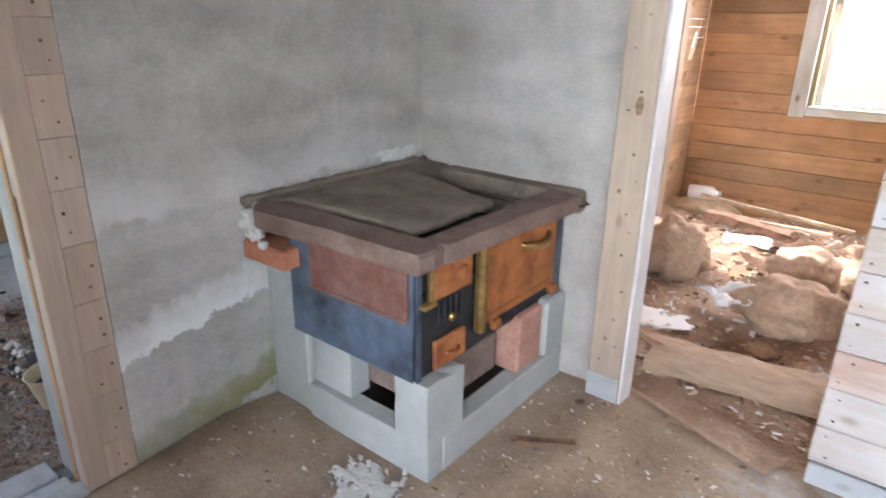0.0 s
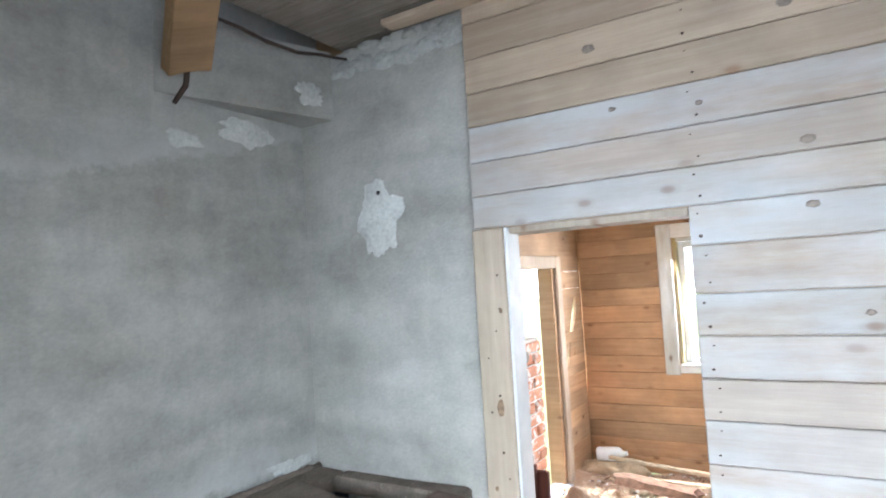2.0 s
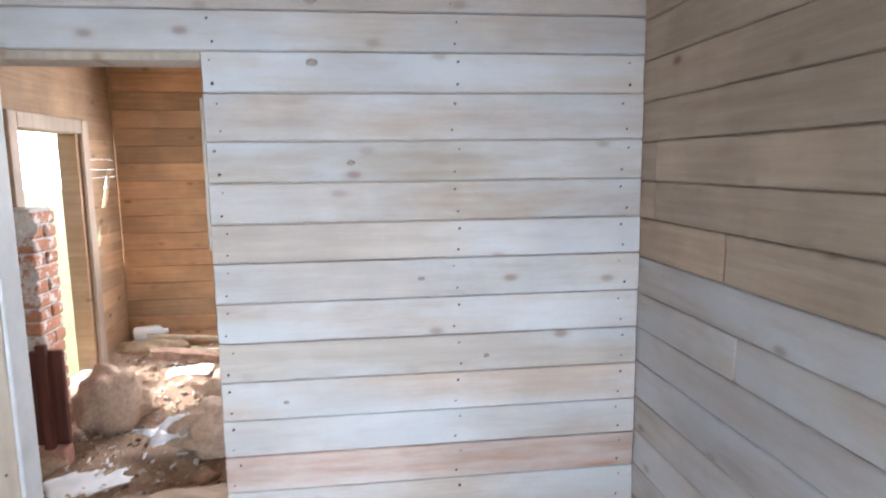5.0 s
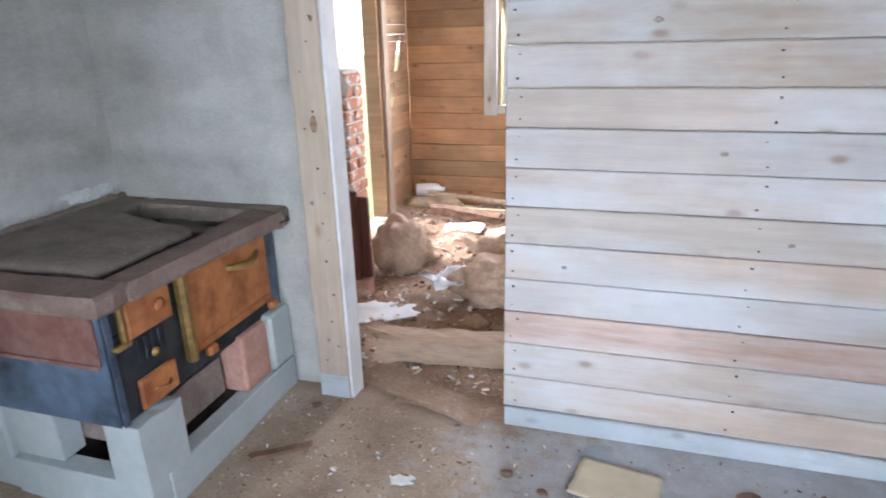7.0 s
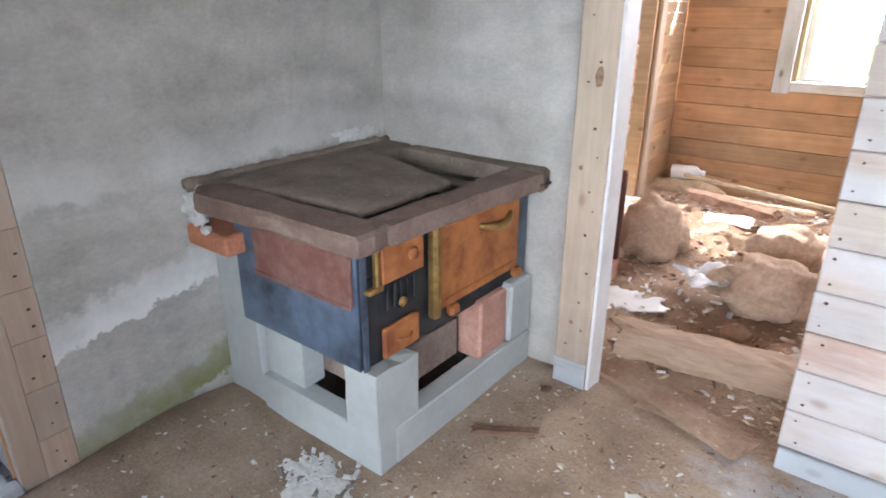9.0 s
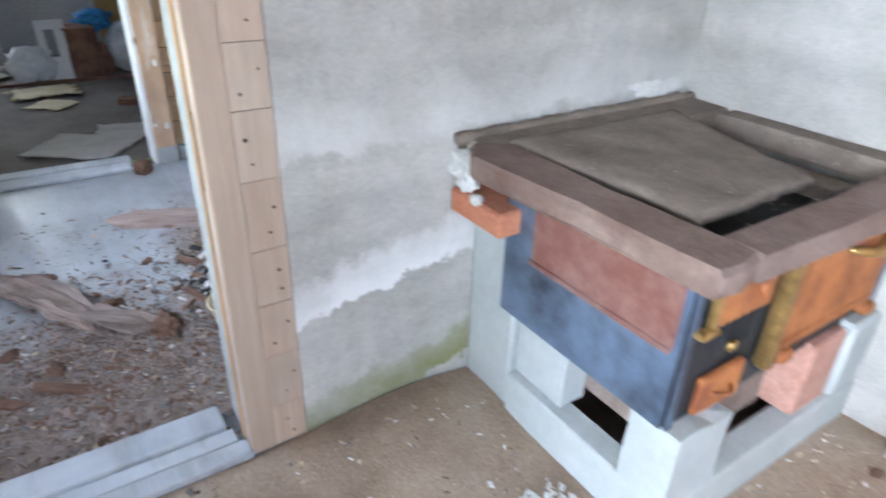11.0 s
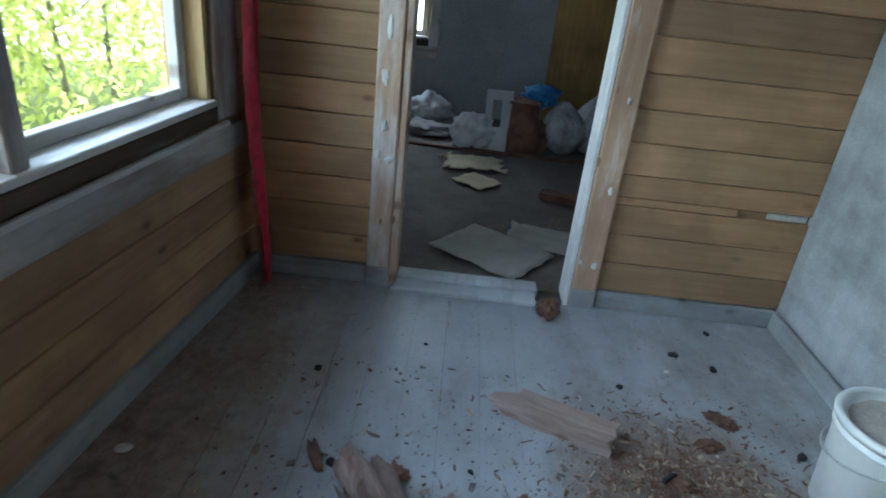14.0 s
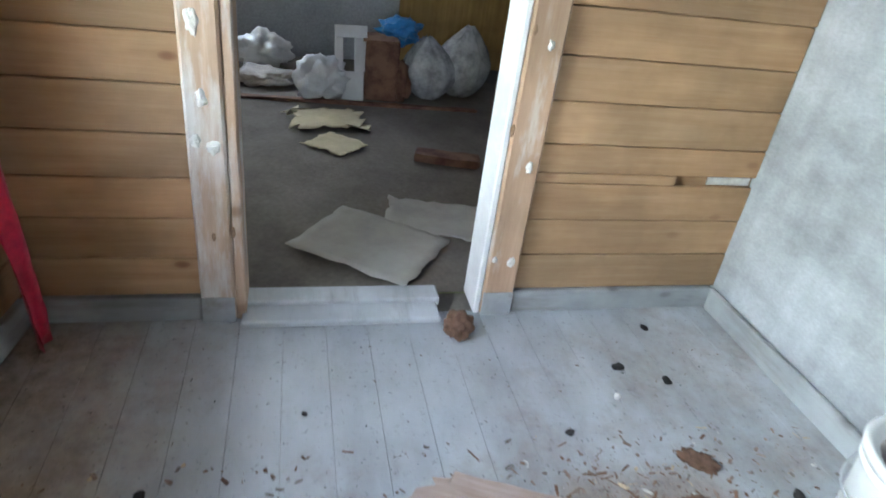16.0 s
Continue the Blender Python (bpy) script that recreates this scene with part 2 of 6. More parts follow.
def painted_floor(name):
    """Blue-grey floor paint, worn and scuffed, with brown rot dust trodden over the part by the kitchen door; along the
    window wall the dust colour also paints in the shadow.
    """
    m, nt, n, l, bsdf = nodes_of(name)
    tc = n.new("ShaderNodeTexCoord")
    vec = tc.outputs["Object"]
    big = noise_at(n, l, stretched(n, l, vec, 0.8, 1.6, 1), 1.8, 7, 0.62)
    r = ramp(n, [(0.30, (0.27, 0.28, 0.29)), (0.5, (0.39, 0.42, 0.45)), (0.70, (0.49, 0.53, 0.57))])
    l.new(big.outputs[0], r.inputs[0])
    sep = n.new("ShaderNodeSeparateXYZ")
    l.new(vec, sep.inputs[0])
    near = calc(n, l, "MULTIPLY", calc(n, l, "ADD", sep.outputs[0], 2.12), 0.46)
    # dirt along the window wall, widened to paint in the shadow under the sill
    side = calc(n, l, "MULTIPLY", calc(n, l, "SUBTRACT", 0.98, sep.outputs[1]), 0.75)
    side = calc(n, l, "MAXIMUM", side, calc(n, l, "MULTIPLY", calc(n, l, "SUBTRACT", sep.outputs[1], 2.1), 0.12))
    def heap_of(x, y, reach):
        dx = calc(n, l, "POWER", calc(n, l, "ABSOLUTE", calc(n, l, "SUBTRACT", sep.outputs[0], x)), 2.0)
        dy = calc(n, l, "POWER", calc(n, l, "ABSOLUTE", calc(n, l, "SUBTRACT", sep.outputs[1], y)), 2.0)
        return calc(n, l, "SUBTRACT", 0.72, calc(n, l, "MULTIPLY", calc(n, l, "ADD", dx, dy), reach))
    near = calc(n, l, "MAXIMUM", near, heap_of(-2.12, 2.22, 2.6))
    blot = noise_at(n, l, vec, 3.2, 8, 0.7)
    d = calc(n, l, "ADD", calc(n, l, "MAXIMUM", near, side), calc(n, l, "SUBTRACT", blot.outputs[0], 0.5))
    q = ramp(n, [(0.0, grey(0)), (0.22, grey(0.6)), (0.5, grey(0.95))])
    l.new(d, q.inputs[0])
    dust = noise_at(n, l, vec, 16, 6, 0.7)
    dr = ramp(n, [(0.35, (0.15, 0.108, 0.082)), (0.65, (0.34, 0.27, 0.215))])
    l.new(dust.outputs[0], dr.inputs[0])
    col = mixer(n, l, q.outputs[0], r.outputs[0], dr.outputs[0])
    spk = noise_at(n, l, vec, 45, 4, 0.7)
    sr = ramp(n, [(0.30, grey(0.55)), (0.40, grey(1))])
    l.new(spk.outputs[0], sr.inputs[0])
    col = mixer(n, l, 1.0, col, sr.outputs[0], "MULTIPLY")
    l.new(col, bsdf.inputs["Base Color"])
    rr = ramp(n, [(0.0, grey(0.42)), (1.0, grey(0.9))])
    l.new(q.outputs[0], rr.inputs[0])
    l.new(rr.outputs[0], bsdf.inputs["Roughness"])
    relief(n, l, bsdf, dust.outputs[0], 0.25, 0.006)
    return m


def trodden_floor(name):
    """Sawdust and earth, thinning out eastward so that grey floor paint and plaster dust show through."""
    m, nt, n, l, bsdf = nodes_of(name)
    vec = n.new("ShaderNodeTexCoord").outputs["Object"]
    big = noise_at(n, l, vec, 2.4, 7, 0.65)
    r = ramp(n, [(0.28, (0.20, 0.14, 0.095)), (0.48, (0.34, 0.255, 0.18)), (0.68, (0.45, 0.36, 0.27))])
    l.new(big.outputs[0], r.inputs[0])
    small = noise_at(n, l, vec, 85, 5, 0.7)
    g = ramp(n, [(0.3, grey(0.72)), (0.7, grey(1.15))])
    l.new(small.outputs[0], g.inputs[0])
    col = mixer(n, l, 1.0, r.outputs[0], g.outputs[0], "MULTIPLY")
    sep = n.new("ShaderNodeSeparateXYZ")
    l.new(vec, sep.inputs[0])
    patch = noise_at(n, l, vec, 3.4, 8, 0.72)
    bare = calc(n, l, "ADD", calc(n, l, "MULTIPLY", calc(n, l, "SUBTRACT", sep.outputs[0], 0.95), 0.30), patch.outputs[0])
    q = ramp(n, [(0.50, grey(0)), (0.60, grey(0.55)), (0.74, grey(0.9))])
    l.new(bare, q.inputs[0])
    worn = noise_at(n, l, vec, 7, 6, 0.7)
    pr = ramp(n, [(0.35, (0.34, 0.33, 0.33)), (0.65, (0.46, 0.48, 0.51))])
    l.new(worn.outputs[0], pr.inputs[0])
    col = mixer(n, l, q.outputs[0], col, pr.outputs[0])
    l.new(col, bsdf.inputs["Base Color"])
    rr = ramp(n, [(0.0, grey(0.92)), (1.0, grey(0.55))])
    l.new(q.outputs[0], rr.inputs[0])
    l.new(rr.outputs[0], bsdf.inputs["Roughness"])
    h = calc(n, l, "ADD", small.outputs[0], calc(n, l, "MULTIPLY", big.outputs[0], 0.8))
    relief(n, l, bsdf, h, 0.5, 0.012)
    return m


MAT = {}
BOARDS = [(0.0, (0.90, 0.94, 1.02)), (0.22, (1.0, 0.99, 0.97)), (0.42, (0.92, 0.85, 0.78)), (0.6, (0.95, 0.97, 1.02)), (0.8, (1.03, 0.95, 0.90)), (1.0, (0.86, 0.84, 0.80))]
MAT["wall_pale"] = wood("weathered_pale_boards", (0.55, 0.475, 0.41), (0.44, 0.37, 0.31), paint=(0.55, 0.545, 0.55), painted=0.42, stain=0.18, knots=(0.30, 0.22, 0.17), paint_scale=0.9, shades=BOARDS)
MAT["wall_red"] = wood("red_stained_board", (0.54, 0.40, 0.33), (0.34, 0.19, 0.125), paint=(0.55, 0.49, 0.46), painted=0.36, stain=0.2, tint=0.1, knots=(0.30, 0.15, 0.10), paint_scale=0.8)
MAT["wall_raw"] = wood("raw_boards", (0.60, 0.48, 0.36), (0.46, 0.34, 0.24), stain=0.25, tint=0.18, knots=(0.27, 0.15, 0.09))
MAT["wall_hall"] = wood("yellowed_pine_boards", (0.55, 0.37, 0.215), (0.42, 0.255, 0.13), stain=0.35, tint=0.2, knots=(0.22, 0.10, 0.05))
MAT["wall_ruin"] = wood("orange_pine_boards", (0.59, 0.38, 0.215), (0.45, 0.26, 0.135), stain=0.35, tint=0.28, knots=(0.2, 0.08, 0.03))
MAT["post"] = wood("raw_post", (0.53, 0.445, 0.355), (0.41, 0.33, 0.25), axis="z", stain=0.25, tint=0.1, knots=(0.25, 0.15, 0.09))
MAT["post_pink"] = wood("pale_pink_pine", (0.56, 0.45, 0.36), (0.45, 0.34, 0.26), axis="z", stain=0.18, tint=0.12, knots=(0.27, 0.15, 0.09))
# bare pine, its orange lightened to carry the sunlight on the rebate
MAT["post_orange"] = wood("sunlit_orange_pine_edge", (0.60, 0.37, 0.20), (0.44, 0.24, 0.11), axis="z", stain=0.3, tint=0.1)
MAT["post_brown"] = wood("brown_old_casing", (0.42, 0.27, 0.15), (0.27, 0.155, 0.075), axis="z", stain=0.35, tint=0.1)
MAT["post_hall"] = wood("brown_pine_casing", (0.55, 0.39, 0.27), (0.40, 0.26, 0.165), axis="z", paint=(0.70, 0.68, 0.64), painted=0.12, paint_scale=3.0, stain=0.3, tint=0.1)
MAT["post_white"] = wood("whitened_post", (0.58, 0.43, 0.32), (0.38, 0.26, 0.17), axis="z", paint=(0.66, 0.65, 0.63), painted=0.33, paint_scale=2.6, stain=0.25, tint=0.1)
MAT["paint_white"] = plain("old_white_paint", (0.72, 0.73, 0.74), 0.55, vary=0.18, scale=5)
MAT["paint_grey"] = wood("grey_painted_wood", (0.50, 0.53, 0.55), (0.33, 0.35, 0.36), paint=(0.56, 0.60, 0.63), painted=0.6, stain=0.3, tint=0.1, knots=(0.3, 0.3, 0.3))
MAT["paint_dirty"] = wood("dirty_grey_paint", (0.38, 0.39, 0.39), (0.25, 0.245, 0.23), paint=(0.43, 0.46, 0.48), painted=0.6, stain=0.4, tint=0.1, knots=(0.2, 0.2, 0.2))
MAT["beam"] = wood("brown_beam", (0.50, 0.33, 0.18), (0.33, 0.20, 0.10), axis="y", stain=0.3)
MAT["grey_board"] = wood("grey_roof_boards", (0.42, 0.38, 0.33), (0.26, 0.23, 0.19), axis="y", stain=0.35)
MAT["grey_board_x"] = wood("grey_ceiling_boards", (0.40, 0.36, 0.31), (0.25, 0.21, 0.17), axis="x", stain=0.35)
MAT["wall_ruin_side"] = wood("pale_pine_boards", (0.58, 0.40, 0.24), (0.42, 0.26, 0.14), stain=0.3, tint=0.2)
MAT["paint_bluewhite"] = plain("blue_white_paint", (0.33, 0.35, 0.365), 0.65, vary=0.3, scale=4)
MAT["rust_dark"] = plain("dark_rust", (0.09, 0.06, 0.045), 0.7, 0.3, vary=0.4, scale=30)
MAT["concrete"] = concrete_mat("cement_render")
MAT["concrete_west"] = concrete_mat("cement_render_with_bloom", True, streaks=0.07)
MAT["concrete_hall"] = concrete_mat("blue_grey_stained_render", False, ((0.24, 0.25, 0.26), (0.37, 0.39, 0.41), (0.50, 0.53, 0.56)), 0.12)
MAT["lime"] = rough_surface("lime_plaster", [(0.3, (0.60, 0.60, 0.57)), (0.7, (0.76, 0.76, 0.73))], 6, bump=0.6, bump_scale=50)
MAT["dirt_floor"] = trodden_floor("trodden_sawdust_over_grey_paint")
MAT["boards_blue"] = painted_floor("grey_blue_floor_paint")
MAT["boards_kitchen"] = wood("kitchen_floor_paint", (0.40, 0.41, 0.42), (0.27, 0.26, 0.25), paint=(0.42, 0.45, 0.48), painted=0.5, stain=0.4, tint=0.1, knots=(0.25, 0.22, 0.2), rough=0.6)
MAT["dark_floor"] = rough_surface("dark_dirty_floor", [(0.3, (0.10, 0.085, 0.07)), (0.7, (0.20, 0.18, 0.155))], 2.2, bump=0.5, bump_scale=40)
MAT["rubble"] = rough_surface("clay_rubble", [(0.28, (0.26, 0.16, 0.10)), (0.5, (0.40, 0.27, 0.18)), (0.7, (0.50, 0.37, 0.27))], 3.5, spots=(0.55, 0.50, 0.44), spot_scale=22, spot_level=0.63, bump=1.0, bump_scale=45, distance=0.02)
MAT["clay"] = rough_surface("clay_lump", [(0.3, (0.38, 0.26, 0.17)), (0.7, (0.56, 0.42, 0.31))], 5, bump=0.7, bump_scale=40, distance=0.015)
MAT["plaster_grey"] = rough_surface("grey_blue_plaster", [(0.3, (0.34, 0.36, 0.375)), (0.7, (0.46, 0.48, 0.50))], 1.6, bump=0.3, bump_scale=50)
MAT["grass"] = rough_surface("grass_ground", [(0.3, (0.15, 0.18, 0.06)), (0.7, (0.26, 0.28, 0.11))], 2.0, bump=0.6)


# ---- building helpers ----
def chamfered(bm, lo, hi, b=0.004, m=None):
    """A box with bevelled edges."""
    lo, hi = Vector(lo), Vector(hi)
    b = min(b, *(0.3 * (h - a) for a, h in zip(lo, hi)))
    v = {}
    for sx in (0, 1):
        for sy in (0, 1):
            for sz in (0, 1):
                for a in range(3):
                    p = [(lo, hi)[s][k] + (0 if k == a else (b if s == 0 else -b)) for k, s in enumerate((sx, sy, sz))]
                    p = Vector(p)
                    v[(sx, sy, sz), a] = bm.verts.new(m @ p if m else p)
    made = []
    for a in range(3):
        o, q = (a + 1) % 3, (a + 2) % 3

        def key(sa, so, sq):
            c = [0, 0, 0]
            c[a], c[o], c[q] = sa, so, sq
            return tuple(c)

        for sa in (0, 1):
            made.append(bm.faces.new([v[key(sa, *s), a] for s in ((0, 0), (1, 0), (1, 1), (0, 1))]))
        for so in (0, 1):
            for sq in (0, 1):
                made.append(bm.faces.new([v[key(0, so, sq), o], v[key(1, so, sq), o], v[key(1, so, sq), q], v[key(0, so, sq), q]]))
    for sx in (0, 1):
        for sy in (0, 1):
            for sz in (0, 1):
                made.append(bm.faces.new([v[(sx, sy, sz), a] for a in range(3)]))
    bmesh.ops.recalc_face_normals(bm, faces=made)
    return made


def mesh_of(name, bm, material, smooth=False):
    me = bpy.data.meshes.new(name)
    bm.to_mesh(me)
    bm.free()
    for mat in material if isinstance(material, (list, tuple)) else [material]:
        me.materials.append(mat)
    if smooth:
        for p in me.polygons:
            p.use_smooth = True
    return me


def part(name, bm, material, parent=None, label="", m=None, smooth=False):
    ob = new(name, mesh_of(name, bm, material, smooth))
    if parent:
        ob.parent = parent
    if m:
        ob.matrix_basis = m
    return tagged(ob, label)


def box(name, lo, hi, material, parent=None, label="", b=0.004, m=None):
    bm = bmesh.new()
    chamfered(bm, lo, hi, b)
    return part(name, bm, material, parent, label, m)


def thing(name, m, label, category, group="", kind=""):
    ob = new(name)
    ob.empty_display_size = 0.1
    ob.matrix_basis = m
    return tagged(ob, label, category, group, kind)


def setting(ob, label, category):
    return tagged(ob, label, category, kind="structure")


def cut(u0, u1, z0, z1, holes):
    """The stretches of a board between u0 and u1 that no hole takes away."""
    spans = [(u0, u1)]
    for a, b, c, d in holes:
        if min(z1, d) - max(z0, c) > 0.3 * (z1 - z0):
            spans = [s for x, y in spans for s in ((x, min(y, a)), (max(x, b), y)) if s[1] - s[0] > 0.02]
    return spans


def clad(parent, m, rows, u0, u1, holes, material, thick=0.022, rng=None, joints=(), uneven=0.002, ends=0.003, red=None):
    """Boards nailed along a wall: u along it, the room on the side of -v, v = 0 their face."""
    rng = rng or random.Random(3)
    for z0, z1 in zip(rows, rows[1:]):
        cuts = [u0, *[j for j, a, b in joints if a <= z0 < b], u1]
        for a, b in zip(cuts, cuts[1:]):
            for x, y in cut(a, b, z0, z1, holes):
                d = rng.uniform(-uneven, uneven)
                bm = bmesh.new()
                chamfered(bm, (x + rng.uniform(0, ends), d, z0 + 0.0015), (y - rng.uniform(0, ends), thick, z1 - 0.0015), 0.004)
                part("board", bm, red if red and 0.37 < z0 < 0.5 else material, parent, m=parent.matrix_basis.inverted() @ m)


def rows_of(z0, z1, step, rng, spread=0.006):
    out = [z0]
    while out[-1] + step * 1.4 < z1:
        out.append(out[-1] + step + rng.uniform(-spread, spread))
    return out + [z1]


def wall(name, lo, hi, holes, material, label, m=None, category="wall"):
    """A solid wall along local x with openings (u0, u1, z0, z1) through it."""
    us = sorted({lo[0], hi[0], *[h[0] for h in holes], *[h[1] for h in holes]})
    bm = bmesh.new()
    for a, b in zip(us, us[1:]):
        mid = (a + b) / 2
        zs = [(lo[2], hi[2])]
        for h in holes:
            if h[0] < mid < h[1]:
                zs = [s for x, y in zs for s in ((x, min(y, h[2])), (max(x, h[3]), y)) if s[1] - s[0] > 0.001]
        for c, d in zs:
            bmesh.ops.create_cube(bm, size=1, matrix=Matrix.Translation(((a + b) / 2, (lo[1] + hi[1]) / 2, (c + d) / 2)) @ Matrix.Diagonal((b - a, hi[1] - lo[1], d - c, 1)))
    ob = part(name, bm, material, m=m)
    return setting(ob, label, category)


def frame_m(x, y, angle):
    return pose(x, y, 0, 0, 0, angle)


# ---- the large structure ----
rng = random.Random(11)

# kitchen, north wall: boards with the doorway to the ruined room
NB = [0.088, 0.232, 0.383, 0.52, 0.658, 0.802, 0.945, 1.09, 1.234, 1.371, 1.513, 1.655, 1.818, 1.955, 2.088, 2.228, 2.377, 2.518, 2.664, 2.815, 2.965, 3.11, 3.26, 3.42]
wall_n = wall("wall_north", (0.32, 3.354, 0.0), (2.86, 3.50, 3.4), [(0.415, 1.145, -0.1, 1.94)], MAT["wall_raw"], "board-clad inner wall with a doorway, pale weathered planks")
clad(wall_n, frame_m(0, 3.33, 0), [z for z in NB if z < 1.956], 1.132, 2.69, [], MAT["wall_pale"], rng=rng, red=MAT["wall_red"])
clad(wall_n, frame_m(0, 3.332, 0), [z for z in NB if z > 1.954][:4], 0.30, 2.69, [], MAT["wall_pale"], rng=rng, uneven=0.0015)
clad(wall_n, frame_m(0, 3.332, 0), [z for z in NB if z > 2.37], 0.30, 2.69, [], MAT["wall_raw"], rng=rng, uneven=0.0015)
skirt = setting(box("baseboard", (1.14, 3.318, 0.0), (2.68, 3.352, 0.085), MAT["paint_grey"], b=0.005), "grey-painted baseboard along the plank wall", "baseboard")

# doorway post beside the render
post_n = thing("door_post", pose(0.38, 3.40, 0), "raw pine door post with knots and nail heads", "door post")
box("post", (-0.08, -0.088, 0.0), (0.060, 0.03, 1.95), MAT["post"], post_n, b=0.006)
box("jamb_lining", (0.061, -0.082, 0.0), (0.074, 0.034, 1.95), MAT["paint_white"], post_n, "white-painted jamb edge", b=0.003)
box("foot_paint", (-0.0795, -0.0895, 0.0), (0.0595, -0.0870, 0.13), MAT["paint_grey"], post_n, "grey paint left at the foot", b=0.001)
head_n = setting(box("door_head", (0.417, 3.345, 1.925), (1.132, 3.50, 1.952), MAT["post"], b=0.003), "raw wooden head of the doorway", "door frame")

# kitchen, east wall
# the window hole lies out of view, added to let light in
wall_e = wall("wall_east", (-4.3, 0.024, 0.0), (0.85, 0.17, 3.4), [(-2.17, -0.97, 0.9, 2.2)], MAT["wall_raw"], "plank-clad end wall of weathered boards", m=frame_m(2.69, -0.85, -90) )
EB = [0.095, 0.26, 0.39, 0.53, 0.665, 0.81, 0.945, 1.08, 1.217, 1.364, 1.502, 1.642, 1.785, 1.93, 2.075, 2.22, 2.365, 2.51, 2.655, 2.80, 2.945, 3.09, 3.24, 3.4]
EJ = [(-4.07, 1.35, 1.6), (-3.55, 0.9, 1.0), (-3.62, 1.2, 1.3), (-2.7, 1.4, 1.6), (-3.3, 1.85, 2.0), (-2.9, 0.4, 0.7)]
EWIN = [(-2.19, -0.95, 0.82, 2.25)]
clad(wall_e, frame_m(2.69, -0.85, -90), EB[:9], -4.205, 0.80, EWIN, MAT["wall_pale"], rng=random.Random(6), joints=EJ, uneven=0.003)
clad(wall_e, frame_m(2.69, -0.85, -90), EB[8:], -4.205, 0.80, EWIN, MAT["wall_raw"], rng=random.Random(7), joints=EJ, uneven=0.004)
setting(box("baseboard", (-4.19, -0.014, 0.0), (0.80, 0.022, 0.09), MAT["paint_grey"], m=frame_m(2.69, -0.85, -90), b=0.005), "grey-painted baseboard along the end wall", "baseboard")

# kitchen, south wall behind the walk, with an unseen window placed for the light
wall_s = wall("wall_south", (-1.0, -0.97, 0.0), (2.86, -0.8, 3.4), [(1.0, 2.2, 0.9, 2.2)], MAT["wall_raw"], "plain board wall with an unseen, assumed window opening")

# kitchen, west wall: render, doorway to the hall, boards
DW0, DW1 = 0.875, 1.655


def render_slab(name, label, lo, hi, face, top, step=0.06, seed=0):
    """Cement-rendered masonry: a solid with a hand-trowelled face and a ragged top."""
    bm = bmesh.new()
    a = 0 if face in ("-y",) else 1
    u0, u1 = lo[a], hi[a]
    nu, nz = max(2, int((u1 - u0) / step)), max(2, int(hi[2] / step))
    grid = []
    for i in range(nu + 1):
        u = u0 + (u1 - u0) * i / nu
        zt = top(u)
        col = []
        for j in range(nz + 1):
            z = zt * j / nz
            w = 0.007 * noise.noise(Vector((u * 1.7 + seed, z * 1.7, seed))) + 0.0025 * noise.noise(Vector((u * 9, z * 14, seed + 5)))
            col.append(bm.verts.new((u, lo[1] - w * (1 if j else 0), z) if a == 0 else (hi[0] + w, u, z)))
        grid.append(col)
    for i in range(nu):
        for j in range(nz):
            f = bm.faces.new((grid[i][j], grid[i + 1][j], grid[i + 1][j + 1], grid[i][j + 1]))
    faces = list(bm.faces)
    deep = Vector((0, hi[1] - lo[1], 0)) if a == 0 else Vector((lo[0] - hi[0], 0, 0))
    out = bmesh.ops.extrude_face_region(bm, geom=faces)
    bmesh.ops.translate(bm, verts=[g for g in out["geom"] if isinstance(g, bmesh.types.BMVert)], vec=deep)
    bmesh.ops.recalc_face_normals(bm, faces=bm.faces)
    return setting(part(name, bm, MAT[{"wall_west": "concrete_west", "wall_hall_chimney": "concrete_hall"}.get(name, "concrete")]), label, "wall")


def ragged(base, amp, seed):
    return lambda u: base + amp * noise.noise(Vector((u * 7, seed, 0))) + 0.5 * amp * noise.noise(Vector((u * 21, seed, 3)))


CX, CY = -0.72, 3.42
render_slab("wall_west", "grey cement-rendered chimney wall with lime bloom", (-0.93, 1.875, 0), (CX, 3.62, 3.41), "+x", ragged(3.41, 0.0, 2.0), seed=1.0)
render_slab("wall_hearth", "grey cement-rendered wall behind the stove, ragged at the top", (CX, CY, 0), (0.292, 3.62, 2.88), "-y", lambda u: 2.90 + 0.035 * noise.noise(Vector((u * 6, 1, 0))) + 0.05 * (u > -0.1), seed=4.0)

corbel = render_slab("wall_corbel", "projecting cement-rendered corbel under the roof", (-0.725, 2.60, 0), (-0.50, 3.419, 0.35), "+x", lambda u: 0.34, seed=6.0)
corbel.location.z = 2.585
for v in corbel.data.vertices:  # it dies away into the chimney towards the room
    v.co.x = -0.725 + (v.co.x + 0.725) * max(0.0, (v.co.y - 2.58) / 0.839)
wall("wall_gable", (-0.93, 3.56, 2.80), (0.32, 3.66, 3.4), [], MAT["beam"], "dark boards above the rendered wall")
wall("wall_west_boards", (-0.8, -0.2, 0.0), (DW0 - 0.11, 0.0, 3.4), [], MAT["wall_raw"], "board wall beside the hall doorway", m=frame_m(CX - 0.02, 0, 90))
wall("wall_west_head", (DW0 - 0.11, -0.2, 2.02), (1.875, 0.0, 3.4), [], MAT["wall_raw"], "boards above the hall doorway", m=frame_m(CX - 0.02, 0, 90)).location = (CX - 0.22 + 0.0, 0, 0)

# hall doorway: lining, post and nailing blocks
frame_r = thing("door_frame", pose(-0.75, 1.76, 0), "pine door frame with nailing blocks, white paint on the inside", "door frame")
